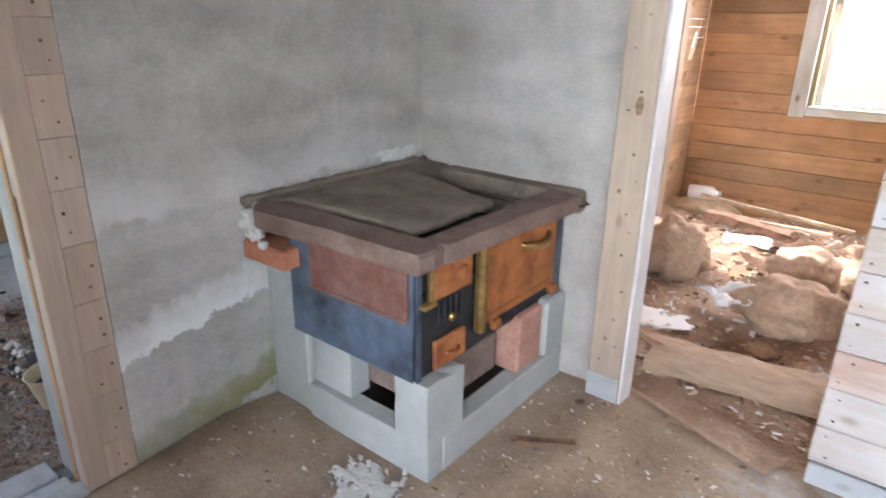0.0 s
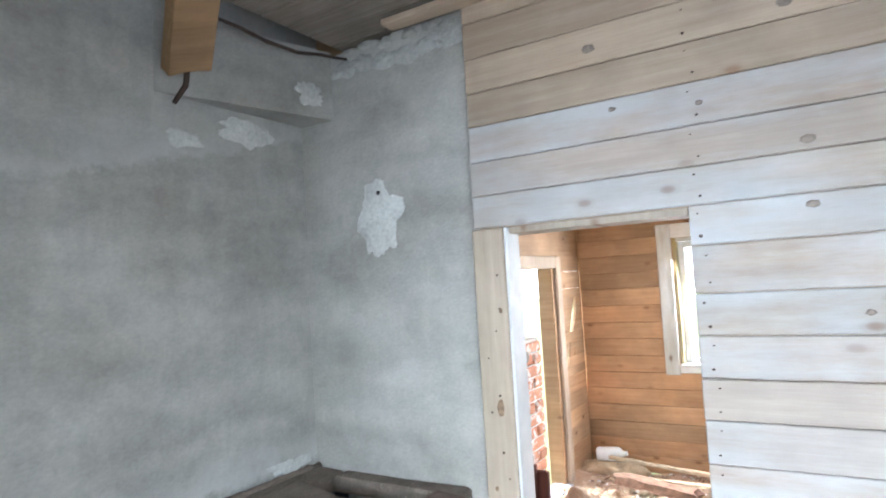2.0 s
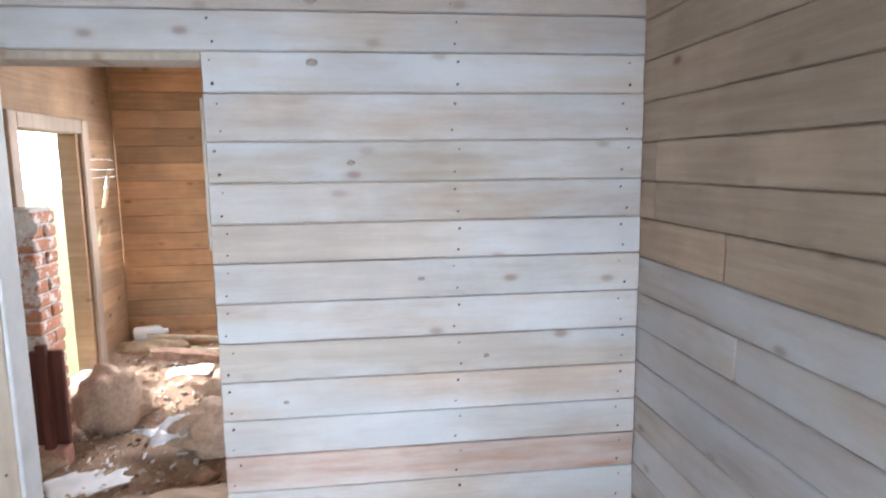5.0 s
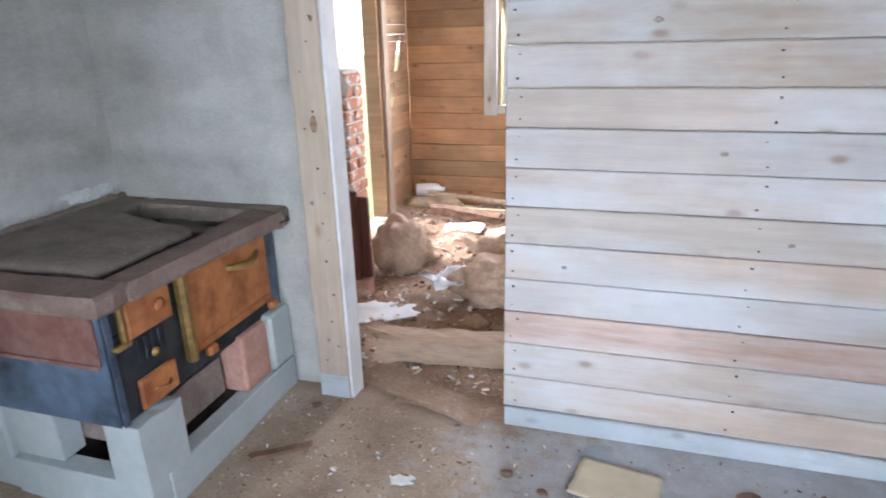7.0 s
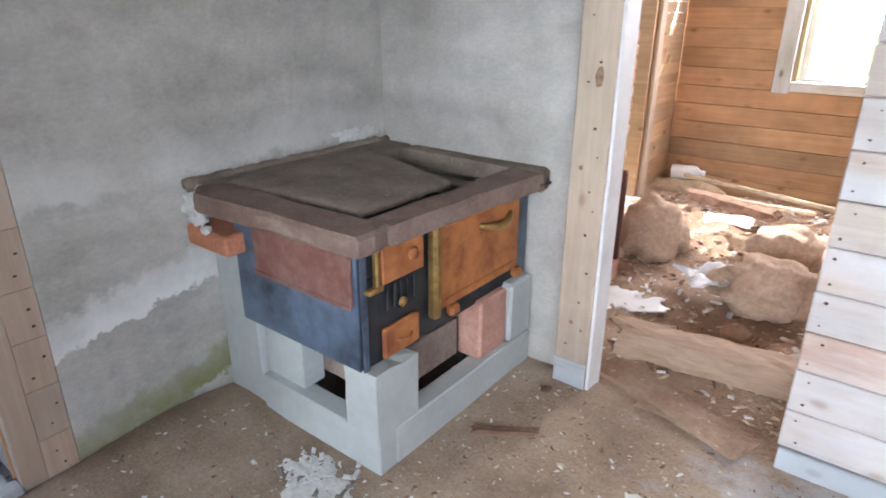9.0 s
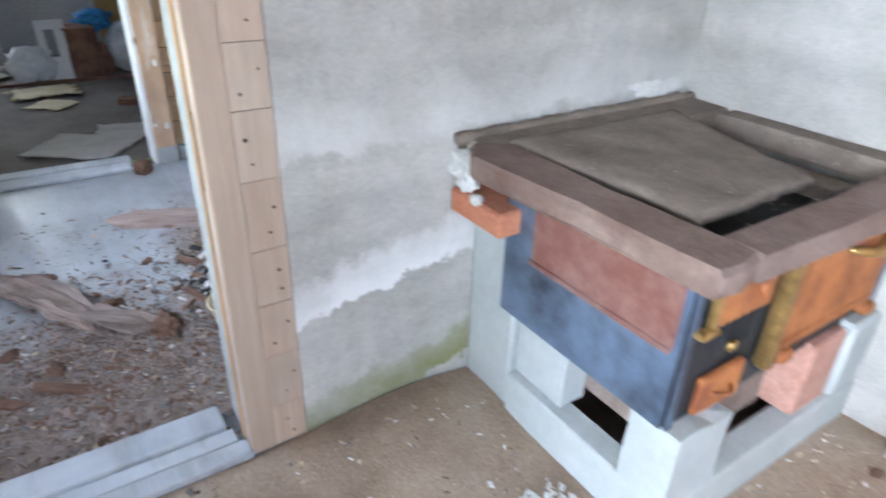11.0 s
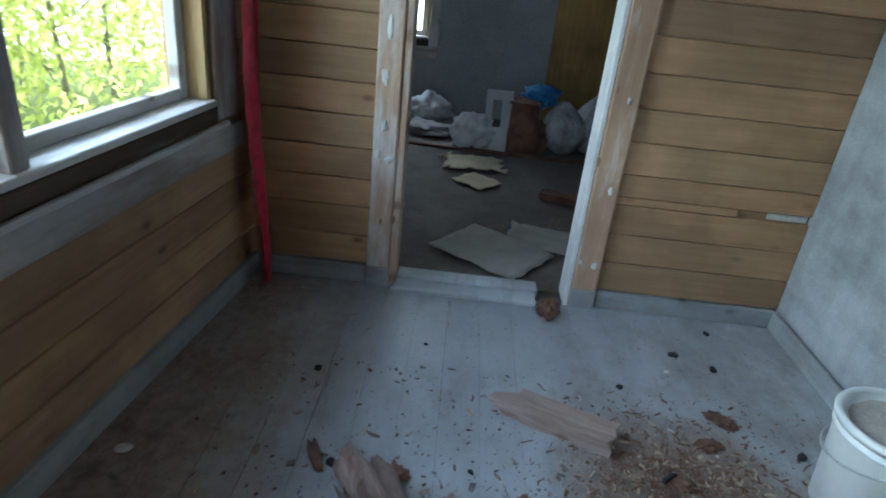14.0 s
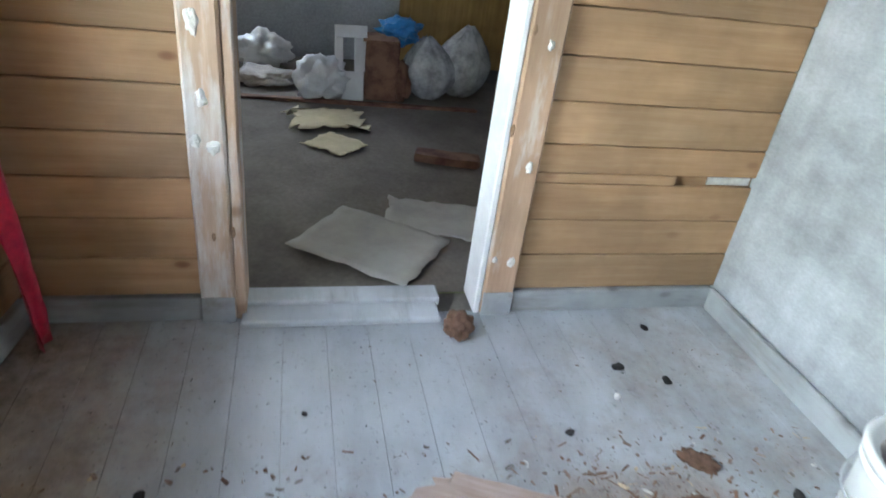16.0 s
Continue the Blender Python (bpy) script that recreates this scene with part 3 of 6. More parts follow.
box("lining", (-0.20, -0.050, 0.0), (-0.075, -0.036, 2.02), MAT["paint_bluewhite"], frame_r, "blue-white painted lining board", b=0.004)
box("rebate", (-0.074, -0.058, 0.0), (-0.05, -0.037, 2.02), MAT["post_orange"], frame_r, "bare wooden rebate strip", b=0.003)
box("lining", (-0.049, -0.052, 0.0), (-0.0125, -0.036, 2.02), MAT["paint_bluewhite"], frame_r, b=0.003)
box("strike_plate", (-0.045, -0.0545, 0.83), (-0.02, -0.0522, 1.02), MAT["rust_dark"], frame_r, "dark rusty strike plate", b=0.0008)
box("casing", (-0.012, -0.057, 0.0), (0.028, 0.017, 2.05), MAT["post_pink"], frame_r, "raw pine casing", b=0.003)
box("core", (-0.19, -0.0355, 0.0), (-0.013, 0.113, 2.05), MAT["post"], frame_r)
BZ = [0.0, 0.15, 0.33, 0.50, 0.665, 0.855, 1.028, 1.178, 1.352, 1.50, 1.65, 1.78, 1.91, 2.05]
for z0, z1 in zip(BZ, BZ[1:]):
    box("block", (-0.012, 0.0175, z0 + 0.0008), (0.025, 0.114, z1 - 0.0008), MAT["post_pink"], frame_r, b=0.0012)
frame_l = thing("door_frame", pose(-0.75, 0.82, 0), "brown unpainted pine door frame, worn edges", "door frame")
box("casing", (-0.012, -0.07, 0.0), (0.030, 0.03, 2.05), MAT["post_brown"], frame_l, b=0.006)
box("lining", (-0.20, 0.031, 0.0), (0.012, 0.056, 2.02), MAT["post_brown"], frame_l, b=0.005)
box("core", (-0.19, -0.07, 0.0), (-0.013, 0.03, 2.05), MAT["post_brown"], frame_l)
sill_w = thing("threshold", pose(-0.84, 1.265, 0), "worn grey-painted plank threshold of the hall doorway", "threshold")
box("plank", (-0.12, -0.39, 0.0), (-0.012, 0.40, 0.035), MAT["paint_grey"], sill_w, b=0.006)
box("plank", (-0.008, -0.39, 0.0), (0.06, 0.42, 0.022), MAT["paint_grey"], sill_w, b=0.006)
box("plank", (0.064, -0.39, 0.0), (0.13, 0.44, 0.03), MAT["paint_grey"], sill_w, b=0.006)

# hall: a skewed window wall, the far wall with its doorway, the chimney's back
HX, HY = -3.40, 3.0
SKEW = -6.0
# here u runs east from the corner; the room lies at +v, so boards are built mirrored
WIN = (0.36, 2.28, 0.905, 2.02)
flip = frame_m(-3.40, 0.41, SKEW + 180)
wall_h = wall("wall_window", (-2.75, 0.022, 0.0), (0.2, 0.18, 2.9), [(-WIN[1], -WIN[0], WIN[2], WIN[3])], MAT["wall_hall"], "yellowed pine wall under a large window", m=flip)
HB = rows_of(0.11, 2.9, 0.145, random.Random(8))
clad(wall_h, flip, HB, -2.75, 0.0, [(-WIN[1] - 0.02, -WIN[0] + 0.02, WIN[2] - 0.12, WIN[3])], MAT["wall_hall"], rng=random.Random(9))
setting(box("baseboard", (-2.5, -0.016, 0.0), (-0.01, 0.021, 0.105), MAT["paint_dirty"], m=flip, b=0.005), "grey-painted baseboard under the window", "baseboard")

D2 = (1.105, 1.945)
far = frame_m(HX, 0, 90)
wall_f = wall("wall_hall_far", (0.2, 0.022, 0.0), (3.15, 0.15, 2.9), [(D2[0] - 0.02, D2[1] + 0.02, -0.1, 2.02)], MAT["wall_hall"], "pine board wall with a doorway and a missing strip", m=far)
FB = [0.10, 0.245, 0.395, 0.535, 0.575, 0.68, 0.83, 0.975, 1.12, 1.265, 1.41, 1.555, 1.70, 1.845, 1.99, 2.13, 2.28, 2.43, 2.58, 2.73, 2.9]
FB2 = [0.10, 0.255, 0.405, 0.552, 0.592, 0.70, 0.85, 0.998, 1.15, 1.30, 1.45, 1.60, 1.75, 1.9, 2.05, 2.2, 2.35, 2.5, 2.65, 2.8, 2.9]
clad(wall_f, far, [z for z in FB if z not in (0.575,)], 0.39, 0.96, [], MAT["wall_hall"], rng=random.Random(13))
clad(wall_f, far, [z for z in FB2], 2.08, 3.0, [(2.66, 3.1, 0.553, 0.591)], MAT["wall_hall"], rng=random.Random(14))
clad(wall_f, far, [2.06, 2.2, 2.35, 2.5, 2.65, 2.8, 2.9], 0.96, 2.08, [], MAT["wall_hall"], rng=random.Random(15))
setting(box("baseboard", (0.40, -0.016, 0.0), (0.955, 0.021, 0.095), MAT["paint_dirty"], m=far, b=0.005), "grey-painted baseboard beside the doorway", "baseboard")
setting(box("baseboard", (2.10, -0.016, 0.0), (2.985, 0.021, 0.095), MAT["paint_dirty"], m=far, b=0.005), "grey-painted baseboard of the far wall", "baseboard")
# pale strip added for the bright sliver of lit plaster in the gap
setting(box("gap_lath", (2.80, 0.012, 0.556), (2.985, 0.0215, 0.589), MAT["lime"], m=far, b=0.002), "pale strip where a board is missing, standing in for lit plaster", "lath")
frame_d = thing("door_frame", pose(HX, 1.525, 0), "door casing of bare pine with flaking white paint", "door frame")
box("casing", (-0.02, -0.567, 0.0), (0.030, -0.455, 2.06), MAT["post_white"], frame_d, "flaking white casing board", b=0.008)
box("lining", (-0.14, -0.454, 0.0), (0.018, -0.420, 2.03), MAT["post_white"], frame_d, b=0.005)
box("casing", (-0.02, 0.445, 0.0), (0.030, 0.567, 2.06), MAT["post_hall"], frame_d, "bare pine casing board", b=0.008)
box("lining", (-0.14, 0.420, 0.0), (0.020, 0.444, 2.03), MAT["paint_white"], frame_d, b=0.005)
box("head", (-0.14, -0.567, 2.031), (0.029, 0.567, 2.09), MAT["post"], frame_d, b=0.005)
box("foot_paint", (0.0302, -0.566, 0.0), (0.0325, -0.456, 0.105), MAT["paint_dirty"], frame_d, "grey paint on the casing's foot", b=0.001)
box("foot_paint", (0.0302, 0.446, 0.0), (0.0325, 0.566, 0.105), MAT["paint_dirty"], frame_d, "grey paint on the casing's foot", b=0.001)
sill_d = thing("threshold", pose(HX, 1.46, 0), "grey-painted doorway threshold of two worn planks", "threshold")
box("plank", (-0.13, -0.36, 0.0), (-0.035, 0.36, 0.04), MAT["paint_grey"], sill_d, b=0.006)
box("plank", (-0.032, -0.37, 0.0), (0.075, 0.345, 0.028), MAT["paint_grey"], sill_d, b=0.006)

render_slab("wall_hall_chimney", "cement-rendered back of the chimney, blue-grey and stained", (-3.55, HY, 0), (-0.93, 3.3, 2.9), "-y", lambda u: 2.9, seed=8.0)
setting(box("baseboard", (-3.38, HY - 0.032, 0.0), (-1.0, HY - 0.008, 0.10), MAT["paint_dirty"], b=0.005), "blue-grey baseboard along the rendered wall", "baseboard")

# floors
def sheet(name, x0, x1, y0, y1, z, step, amp, freq, material, label, seed=0.0, edge=0.0, category="floor"):
    bm = bmesh.new()
    nx, ny = int((x1 - x0) / step) + 1, int((y1 - y0) / step) + 1
    g = [[None] * (ny + 1) for _ in range(nx + 1)]
    for i in range(nx + 1):
        for j in range(ny + 1):
            x, y = x0 + (x1 - x0) * i / nx, y0 + (y1 - y0) * j / ny
            h = amp(x, y) if callable(amp) else amp * noise.fractal(Vector((x * freq, y * freq, seed)), 1.0, 2.0, 4)
            g[i][j] = bm.verts.new((x, y, z + h))
    for i in range(nx):
        for j in range(ny):
            bm.faces.new((g[i][j], g[i + 1][j], g[i + 1][j + 1], g[i][j + 1]))
    return setting(part(name, bm, material, smooth=True), label, category)


def kitchen_ground(x, y):
    h = 0.006 * noise.fractal(Vector((x * 3, y * 3, 2)), 1.0, 2.0, 4)
    h += 0.05 * math.exp(-((x + 0.62) ** 2 / 0.05 + (y - 2.2) ** 2 / 0.12))
    h += 0.02 * math.exp(-((x - 0.35) ** 2 / 0.10 + (y - 3.2) ** 2 / 0.12))
    return h


setting(box("floor", (-0.96, -0.98, -0.12), (2.9, 3.36, -0.004), MAT["boards_kitchen"], b=0.002), "grey-painted kitchen floor under the dirt", "floor")
sheet("floor_dirt", -0.71, 2.70, -0.8, 3.40, 0.0, 0.05, kitchen_ground, 0, MAT["dirt_floor"], "kitchen floor strewn with sawdust and earth")
setting(box("floor_hall_base", (-3.56, -0.3, -0.12), (-0.97, 3.1, -0.026), MAT["dark_floor"], b=0.002), "hall floor structure", "floor")
floor_h = thing("floor_hall", pose(0, 0, 0), "blue-grey painted plank floor, dusty and stained", "floor", kind="structure")
y = -0.1
k = random.Random(21)
while y < 3.02:
    w = 0.148
    box("plank", (-3.40, y + 0.0004, -0.024), (-0.95, y + w - 0.0008, k.uniform(-0.0003, 0.0003)), MAT["boards_blue"], floor_h, b=0.0005)
    y += w
sheet("floor_far_room", -7.4, -3.53, 0.1, 4.1, 0.0, 0.12, 0.01, 1.5, MAT["dark_floor"], "dark dirty floor of the far room")

# far room shell
wall("wall_far_room_back", (0.0, 0.0, 0.0), (4.2, 0.15, 2.9), [(0.30, 0.92, 0.75, 1.95)], MAT["plaster_grey"], "blue-grey plastered back wall with a narrow window", m=frame_m(-7.3, 0, 90))
wall("wall_far_room_north", (-7.5, 4.0, 0.0), (-3.5, 4.15, 2.9), [], MAT["plaster_grey"], "plastered side wall of the far room")
wall("wall_far_room_south", (-7.5, 0.02, 0.0), (-3.58, 0.16, 2.9), [], MAT["plaster_grey"], "plastered side wall of the far room")
wall("wall_far_room_east", (3.15, -0.03, 0.0), (4.2, 0.1, 2.9), [], MAT["plaster_grey"], "inner wall of the far room", m=frame_m(-3.45, 0, 90))

# ceilings
def ceiling(name, x0, x1, y0, y1, z, label, material, along="y", step=0.14):
    bm = bmesh.new()
    a, b = (x0, x1) if along == "y" else (y0, y1)
    while a < b - 0.01:
        e = min(a + step, b) - 0.009
        chamfered(bm, (a, y0, z) if along == "y" else (x0, a, z), (e, y1, z + 0.024) if along == "y" else (x1, e, z + 0.024), 0.004)
        a += step
    return setting(part(name, bm, material), label, "ceiling")


ceiling("ceiling_hall", -3.56, -0.72, -0.3, 3.2, 2.45, "board ceiling of the hall", MAT["grey_board"])
ceiling("ceiling_far_room", -7.45, -3.56, 0.1, 4.15, 2.45, "board ceiling of the far room", MAT["grey_board"])
ceiling("ceiling_kitchen", -0.45, 2.86, -0.97, 3.56, 2.93, "grey and brown board ceiling, open beside the chimney", MAT["grey_board_x"], along="x", step=0.15)
ceiling("ceiling_roof", -0.96, 2.86, -0.97, 3.62, 3.39, "roof boards above the open ceiling", MAT["grey_board"])

# ruined room to the north
RX, RY = -0.42, 6.65
wall_r = wall("wall_ruin_north", (-0.44, RY + 0.022, 0.0), (4.2, RY + 0.17, 3.0), [(0.42, 1.55, 0.93, 2.02)], MAT["wall_ruin"], "orange pine wall with a bright window")
clad(wall_r, frame_m(0, RY, 0), rows_of(0.0, 3.0, 0.148, random.Random(31)), -0.42, 4.0, [(0.41, 1.56, 0.9, 2.05)], MAT["wall_ruin"], rng=random.Random(32))
rm = frame_m(RX, 0, 90)
# the second opening backs the gaps cut in place of sun patches
wall_rw = wall("wall_ruin_west", (3.62, 0.022, 0.0), (6.82, 0.14, 3.0), [(5.15, 6.0, 0.0, 1.82), (6.13, 6.83, 0.76, 1.92)], MAT["wall_ruin_side"], "pine wall of the ruined room, open doorway to the yard", m=rm)
wall("wall_ruin_east", (3.5, 0.0, 0.0), (6.82, 0.14, 3.0), [], MAT["wall_ruin"], "pine end wall of the ruined room", m=frame_m(4.2, 0, 90))
ceiling("ceiling_ruin", -0.6, 4.2, 3.5, 6.82, 2.6, "board ceiling of the ruined room", MAT["wall_ruin"], along="x")


def heap(x, y):
    h = 0.05 + 0.09 * noise.fractal(Vector((x * 2.2, y * 2.2, 7)), 1.0, 2.0, 5)
    h *= min(1, max(0.1, (y - 3.35) / 0.9))
    return max(h, -0.01)


sheet("floor_ruin", -0.45, 4.2, 3.35, 6.66, 0.0, 0.06, heap, 0, MAT["rubble"], "ruined room's floor heaped with clay rubble and shavings")

# outside
bm = bmesh.new()
bmesh.ops.create_grid(bm, x_segments=8, y_segments=8, size=400, matrix=Matrix.Translation((0, 0, -0.3)))
setting(part("ground", bm, MAT["grass"]), "grassy ground around the house", "ground")

# ---- shapes for things ----
def lathe(bm, profile, steps=40, m=None):
    """Turns (radius, height) pairs about z."""
    rings = []
    for r, z in profile:
        ring = []
        for k in range(steps):
            a = 2 * math.pi * k / steps
            p = Vector((r * math.cos(a), r * math.sin(a), z))
            ring.append(bm.verts.new(m @ p if m else p))
        rings.append(ring)
    for a, b in zip(rings, rings[1:]):
        for k in range(steps):
            bm.faces.new((a[k], a[(k + 1) % steps], b[(k + 1) % steps], b[k]))
    return rings


def lump(bm, size, seed, rough=0.25, freq=1.6, flat=0.0, subdiv=4, m=None):
    """An uneven clod or stone whose underside is flattened."""
    out = bmesh.ops.create_icosphere(bm, subdivisions=subdiv, radius=1.0)
    for v in out["verts"]:
        p = v.co.copy()
        f = 1 + rough * noise.fractal(p * freq + Vector((seed, seed * 0.7, 3)), 1.0, 2.0, 4)
        cell = noise.cell(p * 1.3 + Vector((seed, 0, 0)))
        f += 0.10 * rough * cell + 0.12 * rough * noise.noise(p * 7 + Vector((seed, 1, 2)))
        q = Vector((p.x * size[0], p.y * size[1], max(p.z, -1 + flat) * size[2])) * f
        v.co = m @ q if m else q


def lump_thing(name, place, size, seed, material, label, category, turn=0.0, rough=0.25, flat=0.35, subdiv=4, freq=1.6):
    bm = bmesh.new()
    lump(bm, size, seed, rough, freq, flat, subdiv)
    ob = part(name, bm, material, m=pose(*place, 0, 0, turn), smooth=True)
    return tagged(ob, label, category)


def sack(name, place, size, seed, material, label):
    """A slack plastic sack: creased from its gathered top down to a bulging foot."""
    bm = bmesh.new()
    rings = []
    for i in range(27):
        f = i / 26
        r0 = math.sin(math.pi * min(0.5, 0.14 + 0.9 * f)) if f < 0.45 else 1.0 - 0.85 * ((f - 0.45) / 0.55) ** 1.8
        ring = []
        for k in range(56):
            a = 2 * math.pi * k / 56
            c, d = math.cos(a), math.sin(a)
            e = 1 + 0.16 * noise.noise(Vector((c * 1.3, d * 1.3, seed + f))) + 0.10 * (0.3 + f) * noise.noise(Vector((c * 4.5, d * 4.5, seed + f * 1.2))) + 0.05 * noise.noise(Vector((c * 9, d * 9, seed + f * 4)))
            z = 2 * size[2] * (f + 0.06 * f * noise.noise(Vector((c * 2, d * 2, seed + 4))))
            ring.append(bm.verts.new((size[0] * r0 * e * c + 0.03 * f * math.sin(seed), size[1] * r0 * e * d + 0.05 * f * math.cos(seed), z)))
        rings.append(ring)
    for a, b in zip(rings, rings[1:]):
        for k in range(56):
            bm.faces.new((a[k], a[(k + 1) % 56], b[(k + 1) % 56], b[k]))
    bm.faces.new(rings[0][::-1])
    bm.faces.new(rings[-1])
    return tagged(part(name, bm, material, m=pose(*place), smooth=True), label, "sack")


def splinter(bm, length, width, thick, seed, ragged_a=0.06, ragged_b=0.06, wob=0.006, bend=0.0, seg=14, around=4, m=None):
    """A broken length of timber along x with torn ends and an uneven surface."""
    r = random.Random(seed)
    us = [(-0.5, -0.5), (-0.17, -0.5), (0.17, -0.5), (0.5, -0.5), (0.5, 0), (0.5, 0.5), (0.17, 0.5), (-0.17, 0.5), (-0.5, 0.5), (-0.5, 0)]
    enda = [r.uniform(-1, 1) * ragged_a for _ in us]
    endb = [r.uniform(-1, 1) * ragged_b for _ in us]
    rings = []
    for i in range(seg + 1):
        f = i / seg
        ring = []
        for k, (a, b) in enumerate(us):
            x = -length / 2 + enda[k] + (length + endb[k] - enda[k]) * f
            q = Vector((x, a * width, b * thick))
            q.y += wob * noise.noise(Vector((x * 9, k * 1.3, seed)))
            q.z += wob * noise.noise(Vector((x * 9, k * 1.3, seed + 9))) + bend * (1 - (2 * f - 1) ** 2)
            ring.append(bm.verts.new(m @ q if m else q))
        rings.append(ring)
    n = len(us)
    for p, q in zip(rings, rings[1:]):
        for k in range(n):
            bm.faces.new((p[k], p[(k + 1) % n], q[(k + 1) % n], q[k]))
    for ring in (rings[0], rings[-1]):
        c = bm.verts.new(sum((v.co for v in ring), Vector()) / n)
        for k in range(n):
            bm.faces.new((ring[k], ring[(k + 1) % n], c))
    bmesh.ops.recalc_face_normals(bm, faces=bm.faces)


def timber(name, a, b, width, thick, seed, material, label, category, ragged=0.05, wob=0.006, bend=0.0, roll=0.0, group=""):
    a, b = Vector(a), Vector(b)
    d = b - a
    q = d.to_track_quat("X", "Z").to_matrix().to_4x4()
    bm = bmesh.new()
    splinter(bm, d.length, width, thick, seed, ragged, ragged, wob, bend)
    ob = part(name, bm, material, m=Matrix.Translation((a + b) / 2) @ q @ pose(0, 0, 0, roll))
    return tagged(ob, label, category, group)


def leaf(bm, w, l, thick, bend, seed, torn=0.02, n=12, m=None):
    """A sheet of paper, film or card: torn outline, uneven lie, real thickness."""
    tops, lows = [], []
    for i in range(n + 1):
        ra, rb = [], []
        for j in range(n + 1):
            u, v = i / n - 0.5, j / n - 0.5
            e = torn * (1 if i in (0, n) or j in (0, n) else 0)
            x = u * w + e * noise.noise(Vector((v * 9, u * 9, seed)))
            y = v * l + e * noise.noise(Vector((u * 9, v * 9, seed + 4)))
            z = bend * (0.5 + 0.5 * noise.fractal(Vector((u * 3, v * 3, seed)), 1.0, 2.0, 3))
            p, q = Vector((x, y, z + thick)), Vector((x, y, z))
            ra.append(bm.verts.new(m @ p if m else p))
            rb.append(bm.verts.new(m @ q if m else q))
        tops.append(ra)
        lows.append(rb)
    for i in range(n):
        for j in range(n):
            bm.faces.new((tops[i][j], tops[i + 1][j], tops[i + 1][j + 1], tops[i][j + 1]))
            bm.faces.new((lows[i][j], lows[i][j + 1], lows[i + 1][j + 1], lows[i + 1][j]))
    for i in range(n):
        for a, b in (((i, 0), (i + 1, 0)), ((i + 1, n), (i, n)), ((0, i + 1), (0, i)), ((n, i), (n, i + 1))):
            bm.faces.new((tops[a[0]][a[1]], lows[a[0]][a[1]], lows[b[0]][b[1]], tops[b[0]][b[1]]))


def leaf_thing(name, place, w, l, material, label, category, turn=0.0, thick=0.003, bend=0.01, seed=1, torn=0.02, tilt=0.0, lean=0.0, group="", n=12):
    bm = bmesh.new()
    leaf(bm, w, l, thick, bend, seed, torn, n)
    ob = part(name, bm, material, m=pose(*place, tilt, lean, turn), smooth=True)
    return tagged(ob, label, category, group)


def crumbs(name, count, where, sizes, materials, label, category, seed, flat=0.5, parent=None, long=(0.8, 2.6)):
    """Countless small chips and crumbs, as one mesh: squashed, turned little wedges."""
    r = random.Random(seed)
    verts, faces, mats = [], [], []
    for _ in range(count):
        x, y, z = where(r)
        s = sizes[0] + (sizes[1] - sizes[0]) * 1.3 * r.random() ** 2.6
        m = Euler((r.uniform(-0.5, 0.5), r.uniform(-0.5, 0.5), r.uniform(0, 6.3))).to_matrix()
        l, w, h = s * r.uniform(*long), s * r.uniform(0.5, 1.0), s * flat * r.uniform(0.3, 1.0)
        base = len(verts)
        for a, b, c in ((-1, -1, -1), (1, -0.7, -1), (0.8, 1, -1), (-0.9, 0.8, -1), (-0.6, -0.7, 1), (0.7, -0.4, 1), (0.5, 0.7, 1), (-0.7, 0.5, 1)):
            j = 1 + r.uniform(-0.25, 0.25)
            p = m @ Vector((a * l * j / 2, b * w * j / 2, c * h / 2)) + Vector((x, y, z + h * 0.35))
            verts.append(p[:])
        k = r.randrange(len(materials))
        for f in ((0, 3, 2, 1), (4, 5, 6, 7), (0, 1, 5, 4), (1, 2, 6, 5), (2, 3, 7, 6), (3, 0, 4, 7)):
            faces.append([base + i for i in f])
            mats.append(k)
    me = bpy.data.meshes.new(name)
    me.from_pydata(verts, [], faces)
    for mt in materials:
        me.materials.append(mt)
    me.polygons.foreach_set("material_index", mats)
    ob = new(name, me)
    if parent:
        ob.parent = parent
    return tagged(ob, label, category, kind="stuff")


def tube(bm, points, radius, sides=8, m=None):
    pts = [Vector(p) for p in points]
    rings = []
    for i, p in enumerate(pts):
        d = (pts[min(i + 1, len(pts) - 1)] - pts[max(i - 1, 0)]).normalized()
        q = d.to_track_quat("Z", "Y").to_matrix()
        rad = radius(i / (len(pts) - 1)) if callable(radius) else radius
        ring = []
        for k in range(sides):
            a = 2 * math.pi * k / sides
            v = p + q @ Vector((rad * math.cos(a), rad * math.sin(a), 0))
            ring.append(bm.verts.new(m @ v if m else v))
        rings.append(ring)
    for a, b in zip(rings, rings[1:]):
        for k in range(sides):
            bm.faces.new((a[k], a[(k + 1) % sides], b[(k + 1) % sides], b[k]))
    for ring in (rings[0], rings[-1]):
        bm.faces.new(ring)
    bmesh.ops.recalc_face_normals(bm, faces=bm.faces)


